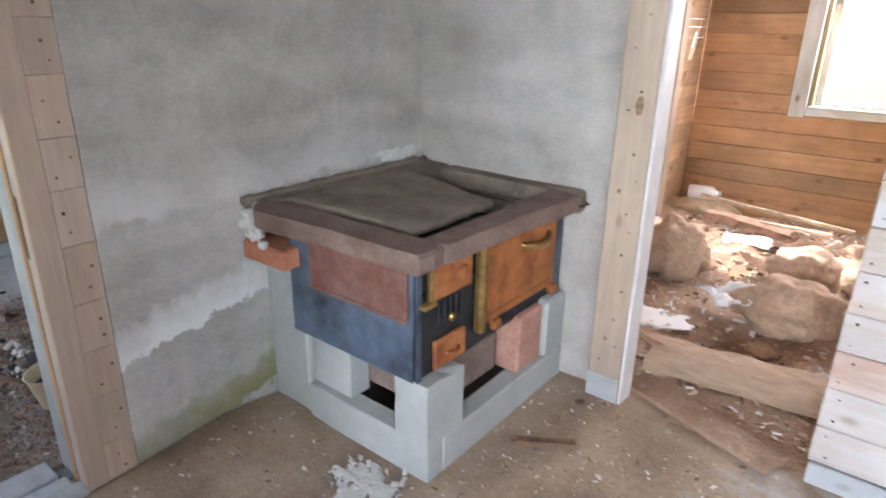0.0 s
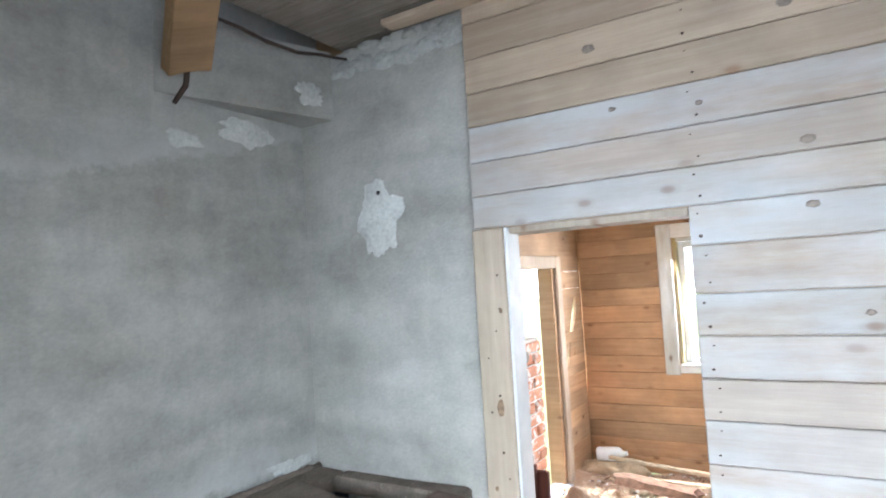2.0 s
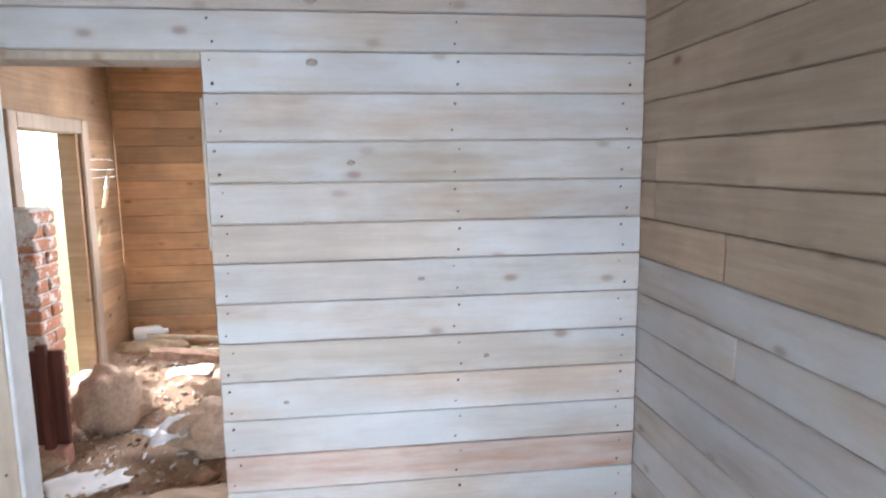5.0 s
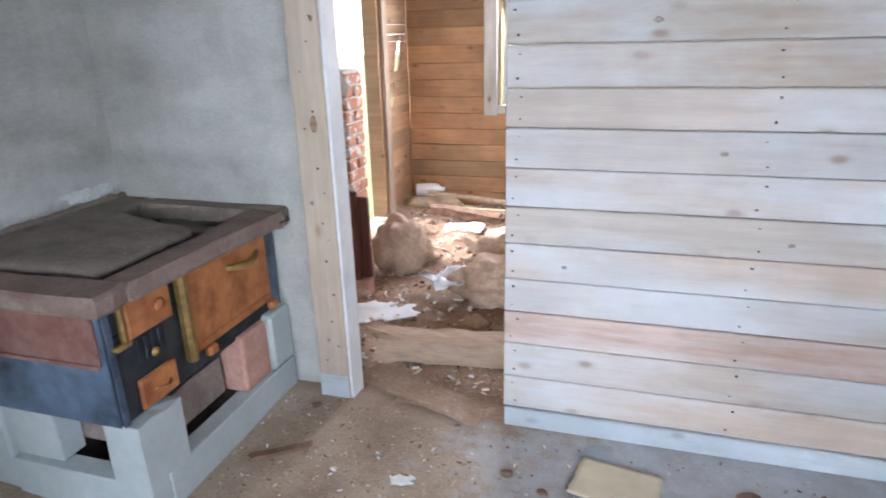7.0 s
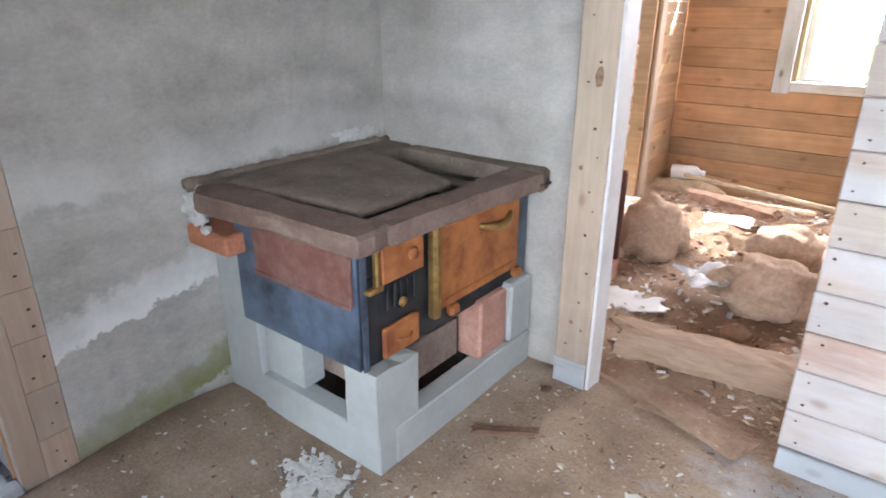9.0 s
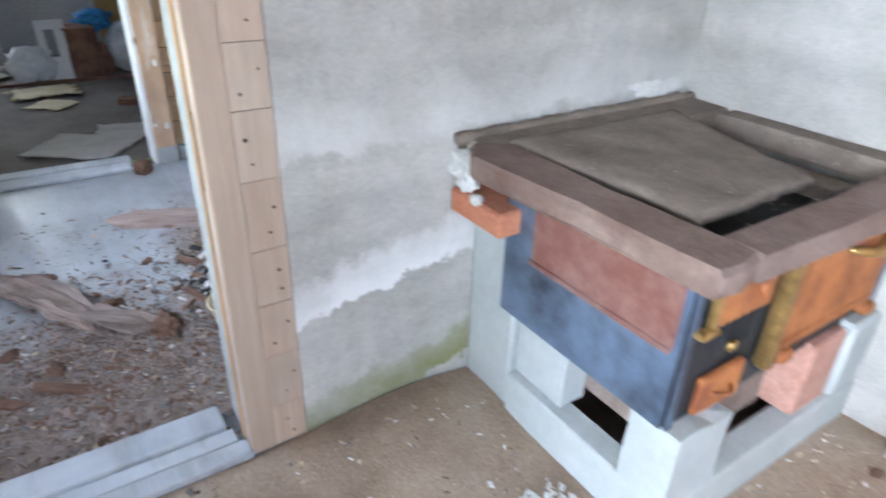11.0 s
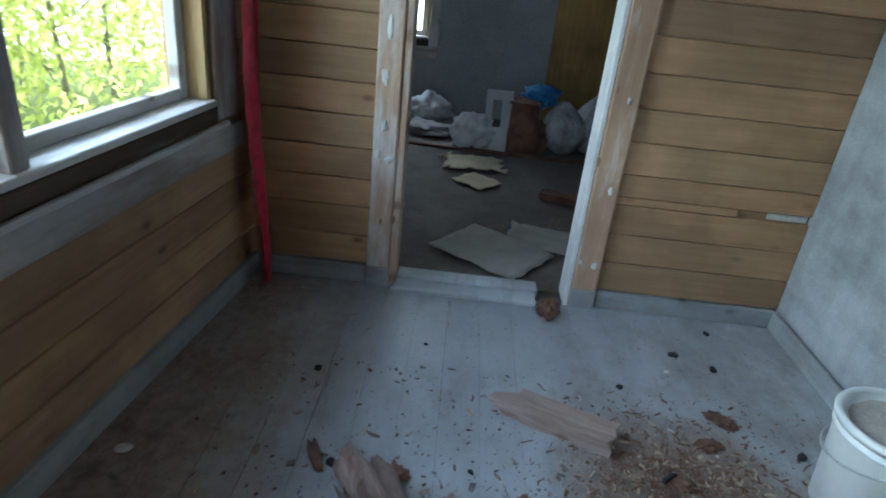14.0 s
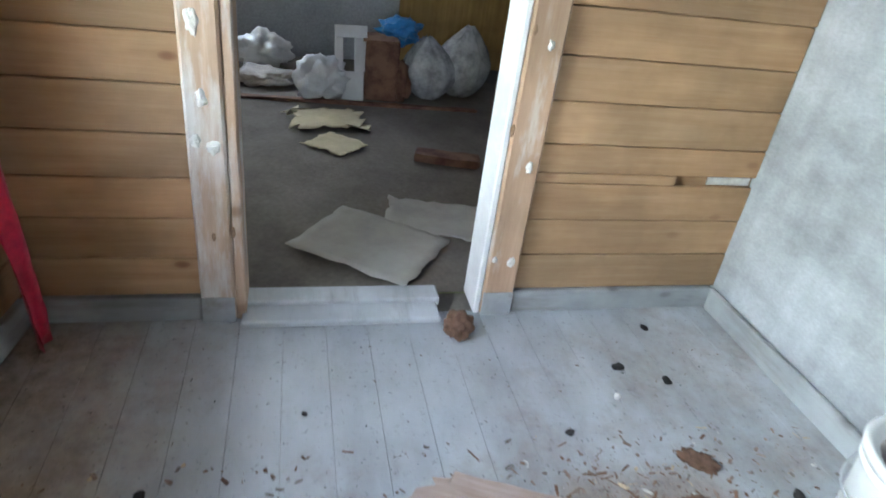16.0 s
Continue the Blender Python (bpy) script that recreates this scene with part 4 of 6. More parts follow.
def crust(bm, w, h, thick, seed, m, n=56, rings=6, rough=0.45, freq=1.4):
    """A domed patch with a ragged outline on a wall or floor, in the local x-y plane."""
    centre = bm.verts.new(m @ Vector((0, 0, thick)))
    prev = None
    for i in range(1, rings + 1):
        f = i / rings
        ring = []
        for k in range(n):
            a = 2 * math.pi * k / n
            e = 1 + rough * noise.fractal(Vector((math.cos(a) * freq, math.sin(a) * freq, seed)), 1.0, 2.0, 5)
            z = thick * (1 - f**3) * (0.8 + 0.4 * noise.noise(Vector((math.cos(a) * 3 * f, math.sin(a) * 3 * f, seed)))) - (0.002 if i == rings else 0)
            ring.append(bm.verts.new(m @ Vector((math.cos(a) * w * f * e, math.sin(a) * h * f * e, z))))
        for k in range(n):
            if prev:
                bm.faces.new((prev[k], ring[k], ring[(k + 1) % n], prev[(k + 1) % n]))
            else:
                bm.faces.new((centre, ring[k], ring[(k + 1) % n]))
        prev = ring


MAT["iron"] = plain("black_cast_iron", (0.055, 0.062, 0.07), 0.5, 0.6, vary=0.5, scale=9, bump=0.25)
# lighter blue blotches stand in for reflections as well as scuffs
MAT["enamel_blue"] = plain("blue_black_enamel_with_sheen", (0.125, 0.172, 0.245), 0.33, 0.15, scale=3.2, second=(0.018, 0.024, 0.034), bump=0.15)
MAT["enamel_red"] = plain("red_brown_enamel", (0.16, 0.062, 0.046), 0.5, 0.0, vary=0.4, scale=12, second=(0.23, 0.13, 0.11), bump=0.3)
MAT["rust"] = plain("orange_rust", (0.46, 0.18, 0.055), 0.65, 0.1, scale=9, second=(0.24, 0.075, 0.028), bump=0.4)
MAT["brass"] = plain("worn_brass", (0.46, 0.30, 0.11), 0.42, 0.75, vary=0.5, scale=14, bump=0.2)
MAT["sand"] = rough_surface("sandy_ledge", [(0.3, (0.165, 0.13, 0.10)), (0.7, (0.31, 0.255, 0.205))], 6, spots=(0.46, 0.41, 0.35), spot_scale=60, spot_level=0.62, bump=0.9, bump_scale=80)
MAT["ledge_front"] = rough_surface("brown_ledge_iron", [(0.3, (0.14, 0.082, 0.062)), (0.7, (0.27, 0.20, 0.165))], 5, bump=0.7, bump_scale=60)
MAT["base_paint"] = rough_surface("grey_green_painted_cement", [(0.3, (0.36, 0.39, 0.38)), (0.7, (0.47, 0.505, 0.50))], 2.2, spots=(0.34, 0.29, 0.26), spot_scale=6, spot_level=0.70, bump=0.25, bump_scale=30, grain=(0.93, 1.04))
MAT["dust_brown"] = rough_surface("dusty_brown_board", [(0.3, (0.20, 0.15, 0.12)), (0.7, (0.33, 0.265, 0.225))], 5, bump=0.4, bump_scale=40)
MAT["brick"] = rough_surface("orange_brick", [(0.3, (0.45, 0.16, 0.08)), (0.7, (0.60, 0.26, 0.15))], 8, spots=(0.62, 0.57, 0.52), spot_scale=16, spot_level=0.68, bump=0.7, bump_scale=60)
MAT["brick_limed"] = rough_surface("brick_under_lime", [(0.3, (0.48, 0.20, 0.11)), (0.7, (0.62, 0.32, 0.20))], 8, spots=(0.74, 0.71, 0.67), spot_scale=11, spot_level=0.52, bump=0.8, bump_scale=50)
MAT["brick_pink"] = rough_surface("pale_brick", [(0.3, (0.45, 0.23, 0.17)), (0.7, (0.56, 0.33, 0.26))], 8, bump=0.6, bump_scale=60)
MAT["near_black"] = rough_surface("near_black", [(0.3, (0.012, 0.012, 0.012)), (0.7, (0.035, 0.032, 0.03))], 8, bump=0.4)

# ---- kitchen: the stove on its cement base ----
base = thing("plinth", pose(0, 0, 0), "grey-green painted cement plinth under the stove, open at the sides", "plinth")
box("rail", (-0.485, 2.46, 0.0), (0.126, 2.545, 0.155), MAT["base_paint"], base, b=0.005)
box("rail", (0.045, 2.546, 0.0), (0.128, 3.40, 0.15), MAT["base_paint"], base, b=0.005)
bm = bmesh.new()
splinter(bm, 0.240, 0.200, 0.145, 12, 0.002, 0.012, 0.004, seg=8, m=pose(0.0545, 2.556, 0.268, 0, -90, 0))
part("pier", bm, MAT["base_paint"], base, "chipped corner pier", smooth=False)
box("pier", (-0.488, 2.492, 0.157), (-0.275, 2.59, 0.384), MAT["base_paint"], base, b=0.004)
box("pier", (-0.02, 3.24, 0.152), (0.126, 3.405, 0.415), MAT["base_paint"], base, b=0.012)
box("pilaster", (-0.715, 2.47, 0.0), (-0.49, 2.62, 0.72), MAT["base_paint"], base, "pale grey pilaster beside the wall", b=0.008)
box("brick", (-0.01, 3.05, 0.152), (0.110, 3.235, 0.405), MAT["brick_pink"], base, "pale red brick in the side opening", b=0.010)
box("brick", (-0.705, 2.37, 0.66), (-0.47, 2.50, 0.735), MAT["brick"], base, "orange brick end with mortar", b=0.008)
box("hearth_back", (-0.70, 2.9, 0.0), (-0.66, 3.40, 0.40), MAT["near_black"], base, "near-black back of the plinth", b=0.004)
box("inner_board", (0.0, 2.66, 0.17), (0.02, 3.02, 0.33), MAT["dust_brown"], base, "brown rusty board inside the plinth", b=0.004)
box("hearth_floor", (-0.66, 2.548, 0.0), (0.04, 3.40, 0.05), MAT["sand"], base, "dusty floor of the plinth", b=0.004)
box("inner_board", (-0.40, 2.595, 0.185), (-0.062, 2.62, 0.382), MAT["dust_brown"], base, "brown rusty board inside the plinth", b=0.004)

stove = thing("wood_stove", pose(0, 0, 0), "old cast-iron wood stove, blue-black enamel and rusty doors", "stove")
bm = bmesh.new()
chamfered(bm, (-0.53, 2.452, 0.385), (0.078, 3.405, 0.70), 0.010)
for lo, hi in (((-0.53, 2.452, 0.70), (0.078, 2.48, 0.80)), ((0.050, 2.481, 0.70), (0.078, 3.405, 0.80)), ((-0.53, 2.481, 0.70), (-0.505, 3.405, 0.80))):
    chamfered(bm, lo, hi, 0.004)
part("body", bm, MAT["iron"], stove)
box("side_panel", (-0.528, 2.444, 0.39), (0.074, 2.451, 0.815), MAT["enamel_blue"], stove, "blue-black enamel side panel", b=0.003)
bm = bmesh.new()
chamfered(bm, (-0.40, 2.428, 0.615), (0.062, 2.4435, 0.815), 0.005)
chamfered(bm, (-0.40, 2.420, 0.61), (0.064, 2.4275, 0.625), 0.003)
part("upper_panel", bm, MAT["enamel_red"], stove, "red-brown flaking upper panel")
for k, (y0, y1) in enumerate(((2.45, 2.475), (3.325, 3.40))):
    box("corner_strip", (0.079, y0, 0.39), (0.087, y1, 0.80), MAT["enamel_blue"], stove, "dark enamel corner strip", b=0.002)
door_a = box("firebox_door", (0.080, 2.525, 0.665), (0.102, 2.725, 0.805), MAT["rust"], stove, "small rusty firebox door", b=0.006)
bm = bmesh.new()
lathe(bm, [(0.0, 0.0), (0.018, 0.001), (0.024, 0.008), (0.018, 0.016), (0.0, 0.018)], 18, pose(0.102, 2.66, 0.735, 0, 90, 0))
part("knob", bm, MAT["rust"], door_a, "rusty round draught knob", smooth=True)
door_o = box("oven_door", (0.080, 2.80, 0.47), (0.104, 3.31, 0.80), MAT["rust"], stove, "large rusty oven door with a bowed handle", b=0.008)
for lo, hi in (((0.1045, 2.83, 0.50), (0.109, 3.29, 0.512)), ((0.1045, 2.83, 0.772), (0.109, 3.29, 0.784))):
    box("moulding", lo, hi, MAT["rust"], door_o, b=0.002)
bm = bmesh.new()
tube(bm, [(0.104 + 0.035 * math.sin(math.pi * k / 12), 3.03 + 0.21 * k / 12, 0.722 - 0.014 * math.sin(math.pi * k / 12)) for k in range(13)], lambda f: 0.010 + 0.006 * math.sin(math.pi * f), 10)
part("handle", bm, MAT["brass"], door_o, "worn brass bow handle", smooth=True)
bm = bmesh.new()
chamfered(bm, (0.081, 2.755, 0.455), (0.125, 2.795, 0.80), 0.012)
chamfered(bm, (0.081, 2.74, 0.79), (0.130, 2.808, 0.815), 0.008)
part("hinge_bar", bm, MAT["brass"], stove, "tall brass-coloured hinge bar")
bm = bmesh.new()
chamfered(bm, (0.081, 2.50, 0.665), (0.104, 2.518, 0.80), 0.006)
chamfered(bm, (0.081, 2.475, 0.785), (0.112, 2.525, 0.812), 0.006)
chamfered(bm, (0.081, 2.46, 0.655), (0.112, 2.525, 0.672), 0.006)
part("hinge", bm, MAT["brass"], stove, "brass-coloured door hinge")
bm = bmesh.new()
for k in range(5):
    chamfered(bm, (0.080, 2.56 + 0.032 * k, 0.565), (0.086, 2.572 + 0.032 * k, 0.645), 0.003)
part("grille", bm, MAT["iron"], stove, "ribbed air grille")
bm = bmesh.new()
lathe(bm, [(0.0, 0.0), (0.016, 0.001), (0.018, 0.008), (0.0, 0.016)], 16, pose(0.087, 2.625, 0.575, 0, 90, 0))
part("knob", bm, MAT["brass"], stove, "bright metal grille knob", smooth=True)
drawer = box("ash_drawer", (0.080, 2.53, 0.405), (0.100, 2.70, 0.515), MAT["rust"], stove, "small rusty ash drawer front", b=0.006)
bm = bmesh.new()
tube(bm, [(0.10 + 0.02 * math.sin(math.pi * k / 8), 2.585 + 0.07 * k / 8, 0.455) for k in range(9)], 0.006, 8)
part("handle", bm, MAT["rust"], drawer, smooth=True)
for y0 in (2.86, 3.29):
    box("foot_hinge", (0.080, y0, 0.425), (0.115, y0 + 0.055, 0.466), MAT["rust"], stove, "rusty lower hinge lug", b=0.010)

# the ledge around the cooking plate: a frame of sandy iron with a sunken, tilted plate
ledge = thing("stove_ledge", pose(0, 0, 0), "thick stove-top ledge caked with sand and rust", "stove top")


def bar(name, corners, z0, z1, material, label="", seed=0):
    """A thick slab over a plan outline, its top a little uneven."""
    bm = bmesh.new()
    pts = []
    n = len(corners)
    for i in range(n):
        a, b = Vector(corners[i]), Vector(corners[(i + 1) % n])
        k = max(2, int((b - a).length / 0.05))
        pts += [a.lerp(b, j / k) for j in range(k)]
    mid = sum(pts, Vector((0, 0))) / len(pts)
    lows, outs, tops, ins = [], [], [], []
    for p in pts:
        w = 0.006 * noise.noise(Vector((p.x * 14, p.y * 14, seed)))
        d = (mid - p).normalized()
        q = p + d * w
        lows.append(bm.verts.new((q.x + d.x * 0.012, q.y + d.y * 0.012, z0)))
        outs.append(bm.verts.new((q.x, q.y, z0 + 0.012)))
        tops.append(bm.verts.new((q.x, q.y, z1 - 0.014 + w)))
        ins.append(bm.verts.new((q.x + d.x * 0.014, q.y + d.y * 0.014, z1 + 0.4 * w)))
    k = len(pts)
    for ra, rb in ((lows, outs), (outs, tops), (tops, ins)):
        for i in range(k):
            bm.faces.new((ra[i], ra[(i + 1) % k], rb[(i + 1) % k], rb[i]))
    bm.faces.new(ins)
    bm.faces.new(lows[::-1])
    bmesh.ops.recalc_face_normals(bm, faces=bm.faces)
    return part(name, bm, material, ledge, label)


bar("slab", [(-0.57, 2.335), (0.165, 2.375), (0.175, 2.43), (0.155, 2.505), (-0.60, 2.49), (-0.655, 2.40)], 0.815, 0.88, MAT["ledge_front"], "rusty brown front slab", 1)
bar("slab", [(0.065, 2.500), (0.162, 2.495), (0.205, 3.30), (0.06, 3.33)], 0.816, 0.879, MAT["ledge_front"], "brown side bar over the doors", 2)
bar("slab", [(-0.715, 2.40), (-0.585, 2.495), (-0.50, 2.52), (-0.53, 3.40), (-0.715, 3.415)], 0.80, 0.878, MAT["sand"], "sand-caked back slab against the wall", 3)
bar("slab", [(-0.528, 3.32), (0.21, 3.305), (0.17, 3.415), (-0.528, 3.415)], 0.80, 0.872, MAT["sand"], "sandy end slab", 4)
PLATE = [Vector(p) for p in ((-0.60, 2.495, 0.888), (-0.030, 2.578, 0.868), (-0.035, 3.04, 0.868), (-0.60, 3.19, 0.888))]
bm = bmesh.new()
top, low = {}, {}
for i in range(25):
    for j in range(25):
        u, v = i / 24, j / 24
        p = PLATE[0].lerp(PLATE[1], u).lerp(PLATE[3].lerp(PLATE[2], u), v)
        e = 0.010 if i in (0, 24) or j in (0, 24) else 0.0
        p += Vector((e * noise.noise(Vector((v * 9, u * 3, 1))), e * noise.noise(Vector((u * 9, v * 3, 5))), 0.007 * noise.fractal(Vector((u * 5, v * 5, 3)), 1.0, 2.0, 4) - e * 0.5))
        top[i, j], low[i, j] = bm.verts.new(p), bm.verts.new(p - Vector((0, 0, 0.022)))
for i in range(24):
    for j in range(24):
        bm.faces.new((top[i, j], top[i + 1, j], top[i + 1, j + 1], top[i, j + 1]))
        bm.faces.new((low[i, j], low[i, j + 1], low[i + 1, j + 1], low[i + 1, j]))
for k in range(24):
    for a, b in (((k, 0), (k + 1, 0)), ((24, k), (24, k + 1)), ((k + 1, 24), (k, 24)), ((0, k + 1), (0, k))):
        bm.faces.new((top[a], low[a], low[b], top[b]))
part("cooking_plate", bm, MAT["sand"], ledge, "loose cooking plate buried in sand, tilted", smooth=True)
# near-black colour puts the slot's shade into pit and rim
box("pit", (-0.50, 2.482, 0.701), (0.048, 3.318, 0.712), MAT["near_black"], ledge, "near-black pit under the plate, deepening the slot's shade", b=0.003)
box("pit_wall", (0.046, 2.52, 0.801), (0.064, 3.31, 0.866), MAT["near_black"], ledge, "near-black iron rim, deepening the slot's shade", b=0.003)
box("flue_plate", (-0.50, 3.22, 0.74), (0.04, 3.31, 0.79), MAT["sand"], ledge, "sandy flue plate", b=0.006)
bm = bmesh.new()
tube(bm, [(0.165, 3.30, 0.845), (0.20, 3.345, 0.842), (0.225, 3.32, 0.842), (0.21, 3.27, 0.84)], 0.004, 6)
part("wire", bm, MAT["rust_dark"], ledge, "bent wire loop")

bm = bmesh.new()
tube(bm, [(-0.70 + 0.012 * noise.noise(Vector((k, 0, 1))), 2.385 + 1.03 * k / 40, 0.876 + 0.010 * noise.noise(Vector((k * 0.8, 3, 1)))) for k in range(41)], lambda f: 0.020 + 0.010 * noise.noise(Vector((f * 18, 7, 2))), 8)
part("sand_bead", bm, MAT["sand"], ledge, "bead of caked sand where the ledge meets the wall", smooth=True)
for k, (x, y, z, a) in enumerate(((-0.690, 2.415, 0.800, 0.060), (-0.665, 2.400, 0.762, 0.040), (-0.71, 2.44, 0.83, 0.05), (-0.585, 2.377, 0.735, 0.022))):
    bm = bmesh.new()
    lump(bm, (a, a * 0.7, a * 0.8), 14 + k, 0.4, 2.0, 0.2, 4, pose(x, y, z))
    part("mortar", bm, MAT["lime"], base, "white mortar lump over the brick", smooth=True)

# ---- kitchen: patches, hook, cable, ceiling pieces ----
bm = bmesh.new()
crust(bm, 0.125, 0.165, 0.010, 2.0, pose(-0.245, CY - 0.004, 2.06, 90, 0, 0), rough=0.38, freq=1.5)
tagged(part("plaster_patch", bm, MAT["lime"], smooth=True), "white lime plaster patch on the rendered wall", "plaster patch")
bm = bmesh.new()
lathe(bm, [(0.0, 0.0), (0.010, 0.001), (0.010, 0.006), (0.0, 0.008)], 10, pose(-0.235, CY - 0.014, 2.185, 90, 0, 0))
tagged(part("nail_hole", bm, MAT["near_black"]), "small dark plug in the plaster patch", "plug")
for k, (y0, z0, w, h) in enumerate(((3.05, 2.49, 0.17, 0.06), (3.26, 2.68, 0.10, 0.05), (3.25, 0.925, 0.13, 0.035), (2.72, 2.41, 0.10, 0.035))):
    bm = bmesh.new()
    crust(bm, w, h, 0.008, 5.0 + k, pose(CX + 0.004 if k != 1 else -0.496, y0, z0, 90, 0, 90), rough=0.5, freq=1.5)
    tagged(part("lime_crust", bm, MAT["lime"], smooth=True), "white lime crust blooming on the render", "plaster patch", "lime crusts")
bm = bmesh.new()
tube(bm, [(CX + 0.02, 1.955 + 0.002 * math.sin(k), 2.62 - 0.06 * k) if k < 13 else (CX + 0.03, 1.955 + 0.03 * (k - 12) / 3, 2.62 - 0.06 * k) for k in range(16)], 0.007, 8)
tagged(part("cable", bm, MAT["rust_dark"], smooth=True), "thin dark cable hanging on the rendered wall", "cable")
bm = bmesh.new()
splinter(bm, 0.62, 0.19, 0.06, 31, 0.003, 0.004, 0.002)
hang = tagged(part("joist_stub", bm, MAT["beam"], m=look((-0.43, 2.58, 2.88), (-0.60, 2.67, 2.72)) @ pose(0, 0, 0, 0, 90, 0) @ pose(0, 0, 0, 65)), "broken brown joist hanging from the ceiling", "joist")
bm = bmesh.new()
tube(bm, [(-0.62, 2.68, 2.72), (-0.63, 2.685, 2.66), (-0.64, 2.685, 2.61), (-0.665, 2.67, 2.57), (-0.685, 2.66, 2.54)], lambda f: 0.014 - 0.004 * f, 8)
tagged(part("iron_hook", bm, MAT["rust_dark"], smooth=True), "dark iron hook at the joist's end", "hook")
bm = bmesh.new()
tube(bm, [(-0.55, 2.72, 2.90), (-0.50, 2.85, 2.87), (-0.47, 2.97, 2.84), (-0.46, 3.15, 2.84), (-0.42, 3.25, 2.85), (-0.40, 3.42, 2.87)], lambda f: 0.009 - 0.004 * abs(f - 0.4), 7)
tagged(part("iron_rod", bm, MAT["rust_dark"], smooth=True), "crooked dark iron rod under the ceiling", "rod")
for x0, x1 in ((-0.05, 1.25), (1.65, 1.95)):
    bm = bmesh.new()
    chamfered(bm, (x0, 3.24, 2.885), (x1, 3.326, 2.913), 0.004)
    tagged(part("ceiling_board", bm, MAT["wall_raw"]), "brown ceiling board along the plank wall", "board", "ceiling boards")

# pale mortar left along the broken top of the rendered wall
MAT["mortar_pale"] = rough_surface("pale_mortar", [(0.3, (0.42, 0.42, 0.40)), (0.7, (0.58, 0.58, 0.56))], 6, bump=0.7, bump_scale=45)
for k in range(6):
    bm = bmesh.new()
    crust(bm, 0.075, 0.045, 0.012, 80.0 + k, pose(-0.42 + 0.125 * k, CY - 0.004, 2.815 + 0.012 * math.sin(k * 1.7), 90, 0, 0), n=32, rings=4, rough=0.4, freq=1.3)
    tagged(part("mortar_patch", bm, MAT["mortar_pale"], smooth=True), "pale mortar patch along the wall's broken top", "mortar", "mortar patches")
# rubble along the top of the rendered wall
for k in range(6):
    x = -0.38 + 0.115 * k
    lump_thing("mortar_lump", (x, CY + 0.045, 2.90 + 0.01 * math.sin(k * 2.1)), (0.075, 0.05, 0.035), 20 + k, MAT["concrete"], "rough mortar lump on the wall's broken top", "mortar", turn=k * 40, rough=0.35, flat=0.3, subdiv=3)

# ---- kitchen floor ----
def on_kitchen(r):
    while True:
        x, y = r.uniform(-0.65, 2.3), r.uniform(0.9, 3.3)
        if -0.55 < x < 0.14 and y > 2.42:
            continue
        if r.random() < 0.35 + 0.65 * math.exp(-((x - 0.5) ** 2 / 0.5 + (y - 2.8) ** 2 / 0.5)):
            return x, y, kitchen_ground(x, y)


MAT["chip_pale"] = plain("pale_wood_chips", (0.55, 0.44, 0.30), 0.8, vary=0.3, scale=20)
MAT["chip_brown"] = plain("brown_bark_chips", (0.20, 0.12, 0.075), 0.9, vary=0.4, scale=20)
MAT["chip_white"] = plain("plaster_crumbs", (0.68, 0.67, 0.64), 0.9, vary=0.2, scale=20)
MAT["chip_red"] = plain("rotten_red_wood", (0.20, 0.115, 0.075), 0.95, vary=0.5, scale=14, bump=0.5)
MAT["chip_grey"] = plain("grey_grit", (0.24, 0.22, 0.20), 0.95, vary=0.4, scale=20)
MAT["rot"] = wood("rotten_weathered_wood", (0.48, 0.39, 0.335), (0.18, 0.12, 0.09), stain=0.4, tint=0.15)
MAT["log"] = rough_surface("dust_covered_timber", [(0.3, (0.30, 0.205, 0.135)), (0.7, (0.47, 0.35, 0.25))], 4, bump=0.7, bump_scale=30, distance=0.012, streak=(0.35, 2.0, 2.0))
crumbs("stove_sand", 900, lambda r: (r.uniform(-0.66, 0.14), r.uniform(2.37, 2.49) if r.random() < 0.5 else r.uniform(2.62, 3.0), 0.866 if r.random() < 0.6 else 0.874), (0.0015, 0.006), [MAT["sand"], MAT["chip_grey"], MAT["sand"]], "grit and sand strewn over the stove top", "litter", 71)
crumbs("floor_litter", 5200, on_kitchen, (0.0015, 0.011), [MAT["chip_pale"], MAT["chip_brown"], MAT["chip_brown"], MAT["chip_grey"], MAT["dust_brown"], MAT["chip_pale"], MAT["chip_white"]], "sawdust, wood chips and crumbs on the kitchen floor", "litter", 5)
bm = bmesh.new()
crust(bm, 0.15, 0.085, 0.014, 21.0, pose(-0.03, 2.315, 0.004, 0, 0, -12), rough=0.55, freq=1.6)
tagged(part("plaster_spill", bm, MAT["lime"], smooth=True), "spill of white plaster dust before the stove", "plaster")
crumbs("plaster_crumbs", 420, lambda r: ((lambda a, d: (-0.03 + 0.20 * d * math.cos(a), 2.32 + 0.12 * d * math.sin(a), 0.004))(r.uniform(0, 6.3), abs(r.gauss(0, 0.5)))), (0.003, 0.024), [MAT["chip_white"], MAT["chip_white"], MAT["chip_grey"]], "white plaster crumbs before the stove", "plaster", 8)
MAT["board_yellow"] = plain("yellow_fibreboard", (0.62, 0.53, 0.37), 0.8, vary=0.16, scale=7)
leaf_thing("card_piece", (1.60, 3.045, 0.004), 0.295, 0.215, MAT["board_yellow"], "yellowish piece of fibreboard on the floor", "fibreboard", turn=-11, thick=0.008, bend=0.003, seed=3, torn=0.008)
timber("bark_strip", (0.235, 2.845, 0.012), (0.42, 2.965, 0.012), 0.035, 0.016, 4, MAT["chip_brown"], "dark strip of bark on the dirt", "bark", 0.02)
